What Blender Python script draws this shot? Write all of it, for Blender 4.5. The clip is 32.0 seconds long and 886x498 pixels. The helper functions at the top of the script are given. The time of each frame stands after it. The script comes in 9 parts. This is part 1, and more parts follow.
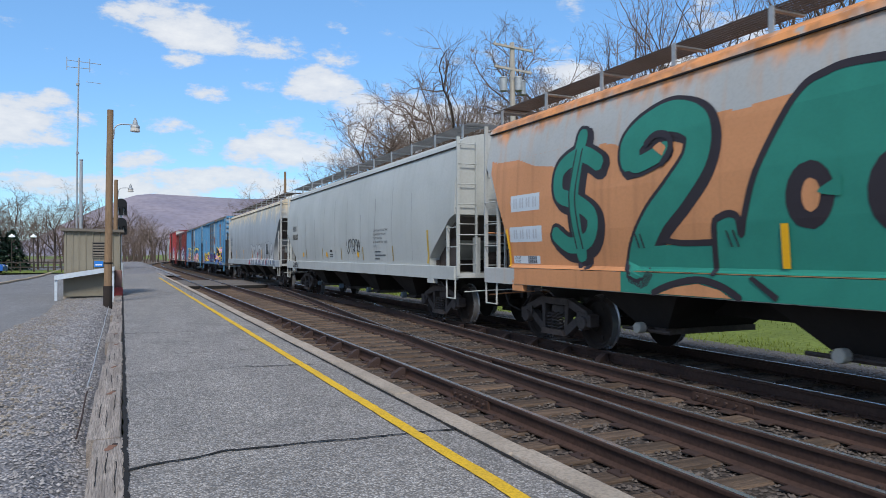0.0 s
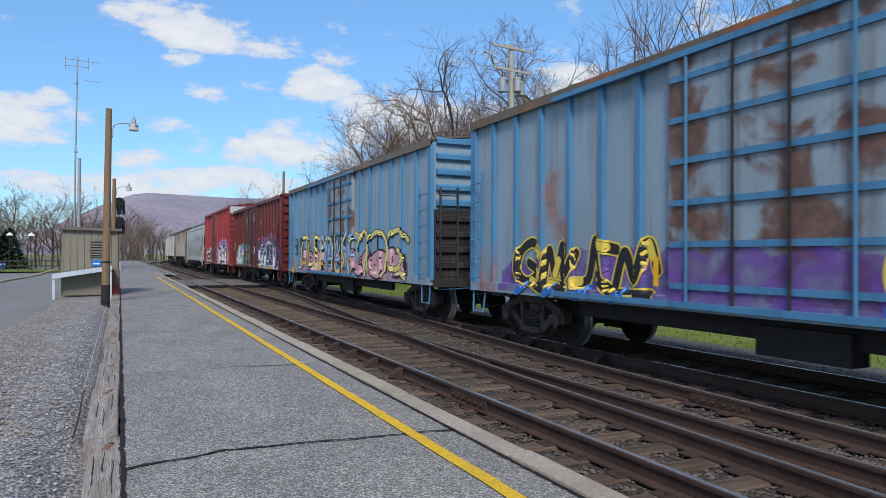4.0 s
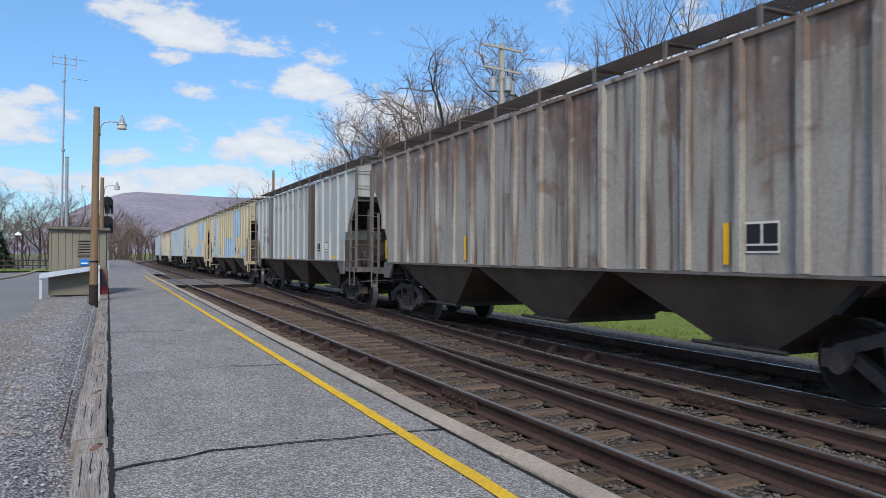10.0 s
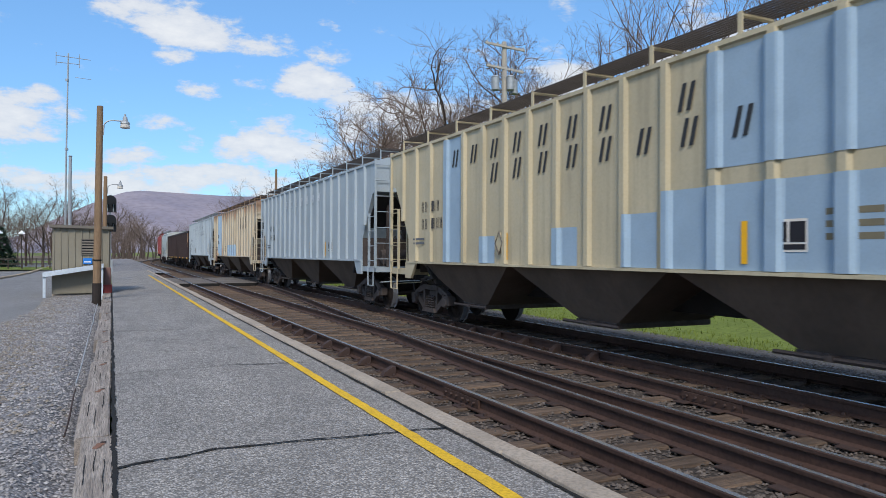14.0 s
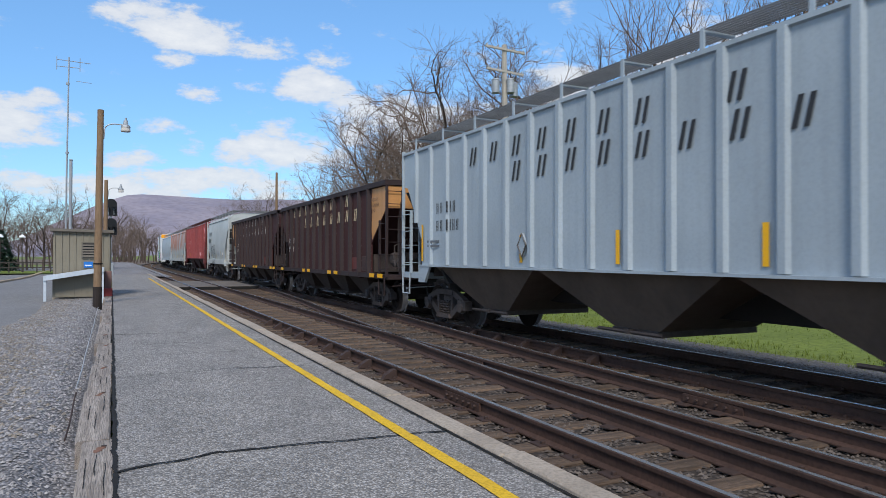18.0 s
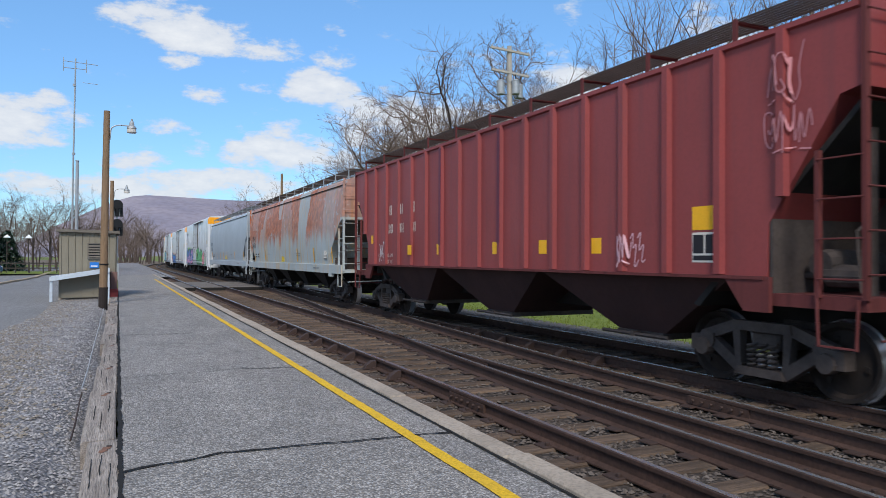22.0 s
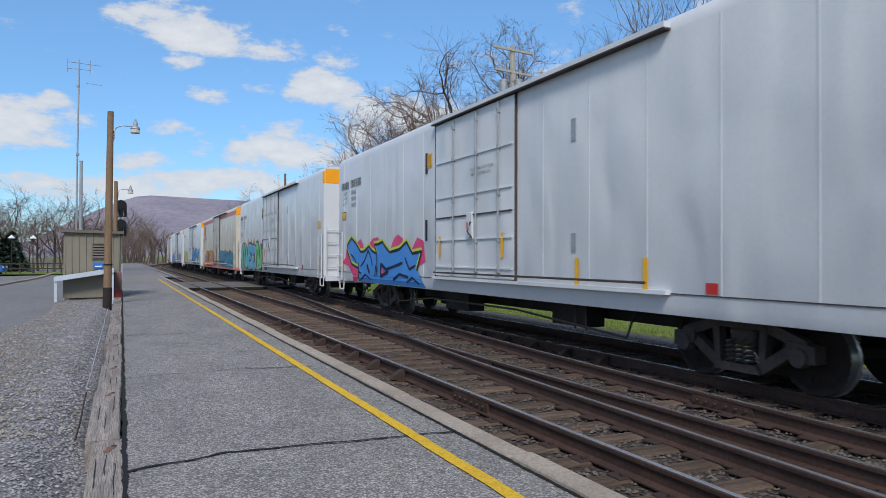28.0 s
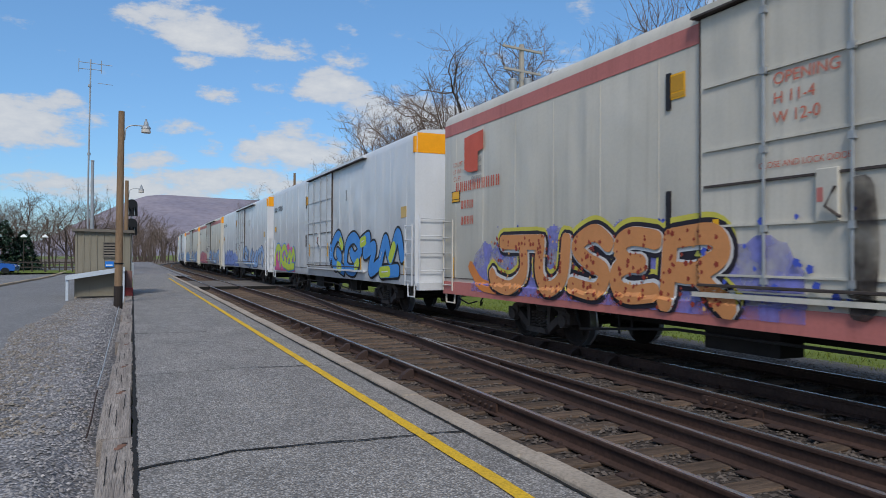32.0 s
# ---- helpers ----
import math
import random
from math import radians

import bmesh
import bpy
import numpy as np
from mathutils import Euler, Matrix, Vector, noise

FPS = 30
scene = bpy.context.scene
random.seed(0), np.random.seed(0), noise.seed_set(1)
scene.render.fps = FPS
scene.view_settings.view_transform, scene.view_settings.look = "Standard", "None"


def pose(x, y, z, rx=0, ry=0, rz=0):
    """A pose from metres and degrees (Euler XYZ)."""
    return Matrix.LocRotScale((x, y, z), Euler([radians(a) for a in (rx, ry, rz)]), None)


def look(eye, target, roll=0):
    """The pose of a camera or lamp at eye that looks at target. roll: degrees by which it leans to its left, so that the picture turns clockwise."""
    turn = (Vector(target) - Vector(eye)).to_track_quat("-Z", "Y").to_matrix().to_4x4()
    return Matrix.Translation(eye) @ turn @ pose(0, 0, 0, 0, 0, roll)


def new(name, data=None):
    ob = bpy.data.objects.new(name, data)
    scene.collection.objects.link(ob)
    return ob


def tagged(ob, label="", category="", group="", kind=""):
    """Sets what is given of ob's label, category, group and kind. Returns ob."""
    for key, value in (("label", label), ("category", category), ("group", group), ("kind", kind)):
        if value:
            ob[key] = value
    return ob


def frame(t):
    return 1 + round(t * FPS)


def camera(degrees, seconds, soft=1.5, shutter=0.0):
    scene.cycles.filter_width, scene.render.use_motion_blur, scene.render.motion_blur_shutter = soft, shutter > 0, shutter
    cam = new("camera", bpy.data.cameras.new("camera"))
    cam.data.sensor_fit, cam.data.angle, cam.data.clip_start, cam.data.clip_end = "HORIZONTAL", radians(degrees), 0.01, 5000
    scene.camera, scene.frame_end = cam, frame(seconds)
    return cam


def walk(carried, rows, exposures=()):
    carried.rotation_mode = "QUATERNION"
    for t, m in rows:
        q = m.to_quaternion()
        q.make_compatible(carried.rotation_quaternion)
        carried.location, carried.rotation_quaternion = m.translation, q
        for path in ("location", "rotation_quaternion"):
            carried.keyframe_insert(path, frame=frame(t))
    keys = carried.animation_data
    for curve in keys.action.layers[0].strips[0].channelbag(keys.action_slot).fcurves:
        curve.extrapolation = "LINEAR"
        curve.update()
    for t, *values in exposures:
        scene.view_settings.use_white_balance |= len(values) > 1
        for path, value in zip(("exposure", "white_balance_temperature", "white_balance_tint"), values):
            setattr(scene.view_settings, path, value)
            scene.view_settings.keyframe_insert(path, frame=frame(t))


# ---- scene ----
cam = camera(64.6, 32.0, soft=0.65, shutter=0.08)
# eye height 1.6 m over the rail heads; y runs along the track, x to its right
walk(cam, [
    (0, pose(0, 0, 1.6, 90.508, -0.000, -24.610)),
    (0.5, pose(0, 0, 1.6, 90.517, 0.032, -24.554)),
    (1, pose(0, 0, 1.6, 90.479, 0.018, -24.588)),
    (1.5, pose(0, 0, 1.6, 90.431, -0.045, -24.655)),
    (2, pose(0, 0, 1.6, 90.409, -0.131, -24.743)),
    (2.5, pose(0, 0, 1.6, 90.455, -0.215, -24.816)),
    (3, pose(0, 0, 1.6, 90.518, -0.259, -24.785)),
    (3.5, pose(0, 0, 1.6, 90.541, -0.253, -24.731)),
    (5.5, pose(0, 0, 1.6, 90.606, -0.287, -25.002)),
    (6, pose(0, 0, 1.6, 90.644, -0.249, -25.102)),
    (6.5, pose(0, 0, 1.6, 90.660, -0.196, -25.176)),
    (7, pose(0, 0, 1.6, 90.668, -0.162, -25.234)),
    (7.5, pose(0, 0, 1.6, 90.661, -0.168, -25.294)),
    (8, pose(0, 0, 1.6, 90.643, -0.176, -25.349)),
    (8.5, pose(0, 0, 1.6, 90.599, -0.180, -25.404)),
    (9, pose(0, 0, 1.6, 90.551, -0.191, -25.481)),
    (9.5, pose(0, 0, 1.6, 90.507, -0.219, -25.523)),
    (10, pose(0, 0, 1.6, 90.496, -0.250, -25.546)),
    (10.5, pose(0, 0, 1.6, 90.516, -0.303, -25.559)),
    (11, pose(0, 0, 1.6, 90.513, -0.276, -25.547)),
    (11.5, pose(0, 0, 1.6, 90.497, -0.168, -25.509)),
    (12, pose(0, 0, 1.6, 90.477, -0.123, -25.471)),
    (12.5, pose(0, 0, 1.6, 90.430, -0.138, -25.423)),
    (13, pose(0, 0, 1.6, 90.418, -0.179, -25.362)),
    (13.5, pose(0, 0, 1.6, 90.408, -0.232, -25.342)),
    (14, pose(0, 0, 1.6, 90.400, -0.275, -25.334)),
    (14.5, pose(0, 0, 1.6, 90.408, -0.312, -25.314)),
    (16.5, pose(0, 0, 1.6, 90.569, -0.316, -25.238)),
    (17, pose(0, 0, 1.6, 90.565, -0.261, -25.248)),
    (17.5, pose(0, 0, 1.6, 90.568, -0.220, -25.259)),
    (18, pose(0, 0, 1.6, 90.637, -0.169, -25.291)),
    (18.5, pose(0, 0, 1.6, 90.744, -0.100, -25.366)),
    (19, pose(0, 0, 1.6, 90.810, -0.045, -25.453)),
    (19.5, pose(0, 0, 1.6, 90.845, -0.010, -25.478)),
    (20, pose(0, 0, 1.6, 90.867, -0.000, -25.400)),
    (20.5, pose(0, 0, 1.6, 90.876, -0.033, -25.260)),
    (21, pose(0, 0, 1.6, 90.843, -0.124, -25.126)),
    (21.5, pose(0, 0, 1.6, 90.784, -0.211, -25.009)),
    (22, pose(0, 0, 1.6, 90.737, -0.268, -24.902)),
    (22.5, pose(0, 0, 1.6, 90.722, -0.257, -24.776)),
    (23, pose(0, 0, 1.6, 90.713, -0.198, -24.667)),
    (23.5, pose(0, 0, 1.6, 90.693, -0.174, -24.620)),
    (24, pose(0, 0, 1.6, 90.673, -0.212, -24.655)),
    (24.5, pose(0, 0, 1.6, 90.637, -0.272, -24.726)),
    (25, pose(0, 0, 1.6, 90.596, -0.296, -24.735)),
    (25.5, pose(0, 0, 1.6, 90.579, -0.284, -24.678)),
    (27.5, pose(0, 0, 1.6, 90.685, -0.210, -24.655)),
    (28, pose(0, 0, 1.6, 90.699, -0.146, -24.631)),
    (28.5, pose(0, 0, 1.6, 90.735, -0.165, -24.600)),
    (29, pose(0, 0, 1.6, 90.809, -0.226, -24.525)),
    (29.5, pose(0, 0, 1.6, 90.845, -0.295, -24.431)),
    (30, pose(0, 0, 1.6, 90.798, -0.335, -24.349)),
    (30.5, pose(0, 0, 1.6, 90.743, -0.348, -24.217)),
    (31, pose(0, 0, 1.6, 90.692, -0.320, -24.037)),
    (31.5, pose(0, 0, 1.6, 90.657, -0.261, -23.928)),
    (32, pose(0, 0, 1.6, 90.644, -0.229, -23.902)),
], exposures=[(0, 0.43), (25.5, 0.43), (28, 0.27), (29, 0.24), (30, 0.27), (31, 0.22), (32, 0.06)])

# ---- sky and sun ----
SUN_EL, SUN_AZ = 44.0, 205.0   # compass degrees from the track's far direction, clockwise
world = bpy.data.worlds.new("sky")
scene.world = world
world.use_nodes = True


def build_sky():
    nt = world.node_tree
    nt.nodes.clear()
    N, Lk = nt.nodes.new, nt.links.new
    out, bg = N("ShaderNodeOutputWorld"), N("ShaderNodeBackground")
    sky = N("ShaderNodeTexSky")
    sky.sky_type, sky.sun_disc = "NISHITA", False
    sky.sun_elevation, sky.sun_rotation = radians(SUN_EL), radians(SUN_AZ)
    sky.air_density, sky.dust_density, sky.ozone_density = 1.0, 0.0, 3.0
    tc = N("ShaderNodeTexCoord")
    sep = N("ShaderNodeSeparateXYZ")
    Lk(tc.outputs["Generated"], sep.inputs[0])

    def m(op, a, b=None, c=None, clamp=False):
        n = N("ShaderNodeMath")
        n.operation, n.use_clamp = op, clamp
        for i, v in enumerate((a, b, c)):
            if v is None:
                continue
            if isinstance(v, (int, float)):
                n.inputs[i].default_value = v
            else:
                Lk(v, n.inputs[i])
        return n.outputs[0]
    az = m("MULTIPLY", m("ARCTAN2", sep.outputs[0], sep.outputs[1]), 180 / math.pi)
    el = m("MULTIPLY", m("ARCSINE", sep.outputs[2]), 180 / math.pi)
    comb = N("ShaderNodeCombineXYZ")
    Lk(az, comb.inputs[0]), Lk(m("MULTIPLY", el, 2.2), comb.inputs[1])
    noi = N("ShaderNodeTexNoise")
    noi.inputs["Scale"].default_value, noi.inputs["Detail"].default_value = 0.16, 7
    noi.inputs["Roughness"].default_value = 0.64
    Lk(comb.outputs[0], noi.inputs["Vector"])
    big = N("ShaderNodeTexNoise")
    big.inputs["Scale"].default_value, big.inputs["Detail"].default_value = 0.045, 3
    Lk(comb.outputs[0], big.inputs["Vector"])
    # cumulus banks: azimuth, elevation, half width, half height, weight
    large = ((4.8, 17.0, 7.5, 2.0, 1.15), (9.5, 16.3, 4.5, 1.3, 1.0), (2.5, 19.8, 3.5, 1.3, 1.0), (-6.5, 9.4, 5, 2.1, 1.2), (14.6, 13.4, 3.6, 1.8, 1.1), (13.8, 8.6, 5.2, 2.6, 1.3), (17.6, 10.6, 3.4, 2.6, 1.25), (25, 9.5, 8, 4.0, 1.15), (3.6, 9.8, 2.5, 1.0, 0.95), (5.3, 8.3, 1.4, 0.9, 0.95), (4, 5.3, 8, 1.9, 1.25))
    small = ((1.2, 7.0, 3.2, 1.0, 1.0), (-4.5, 4.9, 5.5, 1.3, 1.15), (-4.8, 11.0, 1.8, 0.9, 0.8), (4.2, 14.7, 2.0, 0.9, 0.85), (16.5, 15.7, 2.6, 1.1, 0.8), (6, 12.5, 2.2, 1.0, 0.65), (10.4, 13.7, 2.8, 1.2, 0.6), (9.6, 8.0, 3.0, 1.2, 0.95), (9, 5.6, 6, 1.5, 1.0), (35, 12, 6, 3.5, 1.0), (47, 14, 9, 4, 1.0))
    total = None
    for a, e, w, h, k in large + small:
        dx = m("DIVIDE", m("SUBTRACT", az, a), w)
        dy = m("DIVIDE", m("SUBTRACT", el, e), h)
        d = m("ADD", m("MULTIPLY", dx, dx), m("MULTIPLY", dy, dy))
        g = m("MULTIPLY", m("POWER", m("SUBTRACT", 1.0, d, clamp=True), 0.6), k)
        total = g if total is None else m("MAXIMUM", total, g)
    # beyond the banks scattered cumulus goes on all round
    away = m("GREATER_THAN", m("ABSOLUTE", m("SUBTRACT", az, 18)), 46)
    scatter = m("MULTIPLY", away, m("SUBTRACT", m("MULTIPLY", big.outputs["Fac"], 3.4), 1.0, clamp=True))
    total = m("MAXIMUM", total, scatter)
    dens = m("ADD", m("MULTIPLY", total, 0.54), m("MULTIPLY", m("SUBTRACT", noi.outputs["Fac"], 0.5), 2.5))
    mask = N("ShaderNodeMapRange")
    mask.interpolation_type = "SMOOTHSTEP"
    mask.inputs["From Min"].default_value, mask.inputs["From Max"].default_value = 0.2, 0.56
    Lk(dens, mask.inputs["Value"])
    cov = m("MULTIPLY", mask.outputs[0], m("GREATER_THAN", el, -0.5))
    col = N("ShaderNodeMix")
    col.data_type = "RGBA"
    col.inputs[6].default_value, col.inputs[7].default_value = (4.2, 4.6, 5.3, 1), (6.1, 6.2, 6.3, 1)
    Lk(m("SUBTRACT", m("MULTIPLY", dens, 1.3), 0.25, clamp=True), col.inputs[0])
    # clear air, a little bluer towards the horizon
    tint = N("ShaderNodeMix")
    tint.data_type = "RGBA"
    tint.inputs[6].default_value, tint.inputs[7].default_value = (0.5, 0.68, 0.89, 1), (1.1, 1.42, 1.52, 1)
    Lk(m("DIVIDE", el, 32, clamp=True), tint.inputs[0])
    mul = N("ShaderNodeMix")
    mul.data_type, mul.blend_type = "RGBA", "MULTIPLY"
    mul.inputs[0].default_value = 1.0
    Lk(sky.outputs[0], mul.inputs[6]), Lk(tint.outputs[2], mul.inputs[7])
    clear = mul.outputs[2]
    mix = N("ShaderNodeMix")
    mix.data_type = "RGBA"
    Lk(m("MULTIPLY", cov, 0.92), mix.inputs[0]), Lk(clear, mix.inputs[6]), Lk(col.outputs[2], mix.inputs[7])
    Lk(mix.outputs[2], bg.inputs[0])
    bg.inputs[1].default_value = 0.108
    Lk(bg.outputs[0], out.inputs[0])


build_sky()
sun = new("sun", bpy.data.lights.new("sun", "SUN"))
sun.data.energy, sun.data.angle, sun.data.color = 2.6, radians(14), (1.0, 0.94, 0.85)
_a, _e = radians(SUN_AZ), radians(SUN_EL)
sun.matrix_world = look((math.sin(_a) * math.cos(_e) * 60, math.cos(_a) * math.cos(_e) * 60, math.sin(_e) * 60), (0, 0, 0))

# ---- mesh helpers ----
class Mesh:
    """Gathers boxes, prisms, tubes and ribbons into one mesh."""

    def __init__(self):
        self.v, self.f = [], []

    def add(self, verts, faces):
        o = len(self.v)
        self.v += [tuple(p) for p in verts]
        self.f += [tuple(i + o for i in f) for f in faces]
        return self

    def box(self, x0, x1, y0, y1, z0, z1, b=0.0):
        if b <= 0:
            v = [(x, y, z) for x in (x0, x1) for y in (y0, y1) for z in (z0, z1)]
            return self.add(v, [(0, 1, 3, 2), (4, 6, 7, 5), (0, 4, 5, 1), (2, 3, 7, 6), (0, 2, 6, 4), (1, 5, 7, 3)])
        # chamfered upright edges and top
        o = [(x0 + b, y0), (x1 - b, y0), (x1, y0 + b), (x1, y1 - b), (x1 - b, y1), (x0 + b, y1), (x0, y1 - b), (x0, y0 + b)]
        cx, cy = (x0 + x1) / 2, (y0 + y1) / 2
        v = [(x, y, z0) for x, y in o] + [(x, y, z1 - b) for x, y in o]
        v += [(x + (b if x < cx else -b) * 0.7, y + (b if y < cy else -b) * 0.7, z1) for x, y in o]
        f = [tuple(range(7, -1, -1)), tuple(range(16, 24))]
        for k in (0, 8):
            f += [(k + i, k + (i + 1) % 8, k + 8 + (i + 1) % 8, k + 8 + i) for i in range(8)]
        return self.add(v, f)

    def prism(self, poly, axis, a, b):
        """poly: 2D points in the plane across axis ('x': y,z; 'y': x,z; 'z': x,y), drawn out from a to b."""
        def at(p, d):
            return {"x": (d, p[0], p[1]), "y": (p[0], d, p[1]), "z": (p[0], p[1], d)}[axis]
        n = len(poly)
        v = [at(p, a) for p in poly] + [at(p, b) for p in poly]
        f = [tuple(range(n)), tuple(range(2 * n - 1, n - 1, -1))]
        f += [(i, (i + 1) % n, n + (i + 1) % n, n + i) for i in range(n)]
        return self.add(v, f)

    def tube(self, pts, r, n=6, r1=None, cap=True):
        pts = [Vector(p) for p in pts]
        r1 = r if r1 is None else r1
        rings = []
        for i, p in enumerate(pts):
            d = (pts[min(i + 1, len(pts) - 1)] - pts[max(i - 1, 0)]).normalized()
            s = d.orthogonal().normalized() if abs(d.z) > 0.95 else d.cross(Vector((0, 0, 1))).normalized()
            u = s.cross(d)
            rr = r + (r1 - r) * i / max(1, len(pts) - 1)
            rings.append([p + (s * math.cos(2 * math.pi * k / n) + u * math.sin(2 * math.pi * k / n)) * rr for k in range(n)])
        v = [q for ring in rings for q in ring]
        f = []
        for i in range(len(pts) - 1):
            f += [(i * n + k, i * n + (k + 1) % n, (i + 1) * n + (k + 1) % n, (i + 1) * n + k) for k in range(n)]
        if cap:
            f += [tuple(range(n - 1, -1, -1)), tuple(range(len(v) - n, len(v)))]
        return self.add(v, f)

    def lathe(self, prof, axis, c, n=24):
        """prof: (radius, along) pairs turned about the axis 'x', 'y' or 'z' through c."""
        v = []
        for r, a in prof:
            for k in range(n):
                s, t = r * math.cos(2 * math.pi * k / n), r * math.sin(2 * math.pi * k / n)
                p = {"x": (a, s, t), "y": (s, a, t), "z": (s, t, a)}[axis]
                v.append((c[0] + p[0], c[1] + p[1], c[2] + p[2]))
        f = []
        for i in range(len(prof) - 1):
            f += [(i * n + k, i * n + (k + 1) % n, (i + 1) * n + (k + 1) % n, (i + 1) * n + k) for k in range(n)]
        return self.add(v, f)

    def data(self, name, mat, smooth=False):
        me = bpy.data.meshes.new(name)
        me.from_pydata(self.v, [], self.f)
        bm = bmesh.new()
        bm.from_mesh(me)
        bmesh.ops.recalc_face_normals(bm, faces=bm.faces)
        bm.to_mesh(me)
        bm.free()
        if smooth:
            me.polygons.foreach_set("use_smooth", [True] * len(me.polygons))
            me.set_sharp_from_angle(angle=radians(35))
        for m in (mat if isinstance(mat, (list, tuple)) else [mat]):
            me.materials.append(m)
        return me


def link(name, me, parent=None, label="", at=None):
    ob = new(name, me)
    if parent is not None:
        ob.parent = parent
    if at is not None:
        ob.matrix_basis = at
    return tagged(ob, label)


def part(name, mesh, mat, parent, label="", smooth=False, at=None):
    return link(name, mesh.data(name, mat, smooth), parent, label, at)


def thing(name, label, category, group="", kind="", at=None):
    ob = new(name)
    ob.empty_display_size = 0.2
    if at is not None:
        ob.matrix_basis = at
    return tagged(ob, label, category, group, kind)


# ---- materials ----
MATS = {}


def srgb(r, g, b):
    def c(u):
        u /= 255
        return u / 12.92 if u <= 0.04045 else ((u + 0.055) / 1.055) ** 2.4
    return (c(r), c(g), c(b), 1)


def surface(key, base, dark=None, rough=0.6, metal=0.0, scale=1.0, mix=0.5, grain=40.0, bump=0.15, rust=0.0,
            rust_col=(0.2, 0.07, 0.025, 1), streak=0.0, streak_col=None, vary=0.0, stretch=(1, 1, 1), fine=0.12, top=None, speck=None, spec=0.28, wave=0.0, panels=0.0, mist=None):
    """A weathered surface: broad patches between base and dark, fine grain, upright streaks and rust patches."""
    if key in MATS:
        return MATS[key]
    mat = bpy.data.materials.new(key)
    mat.use_nodes = True
    nt = mat.node_tree
    N, Lk = nt.nodes.new, nt.links.new
    bsdf = nt.nodes["Principled BSDF"]
    bsdf.inputs["Metallic"].default_value = metal
    bsdf.inputs["Specular IOR Level"].default_value = spec
    tc = N("ShaderNodeTexCoord")
    mp = N("ShaderNodeMapping")
    mp.inputs["Scale"].default_value = stretch
    Lk(tc.outputs["Object"], mp.inputs[0])

    def noise_node(sc, det, src, dist=0.0):
        n = N("ShaderNodeTexNoise")
        n.inputs["Scale"].default_value, n.inputs["Detail"].default_value, n.inputs["Distortion"].default_value = sc, det, dist
        Lk(src, n.inputs["Vector"])
        return n.outputs["Fac"]

    def ramp(src, lo, hi):
        n = N("ShaderNodeMapRange")
        n.interpolation_type = "SMOOTHSTEP"
        n.inputs["From Min"].default_value, n.inputs["From Max"].default_value = lo, hi
        Lk(src, n.inputs["Value"])
        return n.outputs[0]

    def blend(fac, a, b, mode="MIX"):
        n = N("ShaderNodeMix")
        n.data_type, n.blend_type = "RGBA", mode
        for i, v in ((0, fac), (6, a), (7, b)):
            if isinstance(v, (int, float, tuple)):
                n.inputs[i].default_value = v
            else:
                Lk(v, n.inputs[i])
        return n.outputs[2]

    def times(a, k):
        n = N("ShaderNodeMath")
        n.operation = "MULTIPLY"
        Lk(a, n.inputs[0])
        if isinstance(k, (int, float)):
            n.inputs[1].default_value = k
        else:
            Lk(k, n.inputs[1])
        return n.outputs[0]
    dark = dark or tuple(c * 0.7 for c in base[:3]) + (1,)
    broad = noise_node(scale, 6, mp.outputs[0], 0.3)
    col = blend(times(ramp(broad, 0.3, 0.75), mix), base, dark)
    small = noise_node(grain, 4, mp.outputs[0])
    col = blend(times(ramp(small, 0.35, 0.75), fine * 2), col, tuple(c * 0.45 for c in base[:3]) + (1,))
    vor = None
    if speck:
        # single stones: each cell of its own lightness
        vor = N("ShaderNodeTexVoronoi")
        vor.inputs["Scale"].default_value = speck[0]
        Lk(tc.outputs["Object"], vor.inputs["Vector"])
        sc = N("ShaderNodeSeparateColor")
        Lk(vor.outputs["Color"], sc.inputs[0])
        hv = N("ShaderNodeHueSaturation")
        mr0 = N("ShaderNodeMapRange")
        mr0.inputs["To Min"].default_value, mr0.inputs["To Max"].default_value = 1 - speck[1], 1 + speck[1]
        Lk(sc.outputs[0], mr0.inputs["Value"])
        Lk(mr0.outputs[0], hv.inputs["Value"])
        Lk(col, hv.inputs["Color"])
        col = blend(times(ramp(vor.outputs["Distance"], 0.35, 0.75), 0.75), hv.outputs[0], tuple(c * 0.35 for c in base[:3]) + (1,))
    if streak:
        ms = N("ShaderNodeMapping")
        ms.inputs["Scale"].default_value = (3.5, 3.5, 0.22)
        Lk(tc.outputs["Object"], ms.inputs[0])
        st = ramp(noise_node(1.6, 5, ms.outputs[0]), 0.48, 0.72)
        col = blend(times(st, streak), col, streak_col or tuple(c * 0.35 for c in base[:3]) + (1,))
    if rust:
        rs = ramp(noise_node(0.8 * scale, 9, mp.outputs[0], 0.6), 0.66 - 0.25 * rust, 0.74 - 0.2 * rust)
        rcol = blend(ramp(noise_node(7, 4, mp.outputs[0]), 0.3, 0.7), rust_col, tuple(c * 1.9 for c in rust_col[:3]) + (1,))
        col = blend(times(rs, min(1.0, 0.55 + rust * 0.5)), col, rcol)
    if top:
        # rust that runs down from the roof edge: (height where it ends, height where it is full, colour, strength)
        z0, z1, tcol, k = top
        sp = N("ShaderNodeSeparateXYZ")
        Lk(tc.outputs["Object"], sp.inputs[0])
        ms = N("ShaderNodeMapping")
        ms.inputs["Scale"].default_value = (1.6, 1.6, 0.3)
        Lk(tc.outputs["Object"], ms.inputs[0])
        n = noise_node(1.3, 7, ms.outputs[0], 0.4)
        ad = N("ShaderNodeMath")
        ad.operation = "MULTIPLY_ADD"
        Lk(n, ad.inputs[0])
        ad.inputs[1].default_value = (z1 - z0) * 3.0
        Lk(sp.outputs[2], ad.inputs[2])
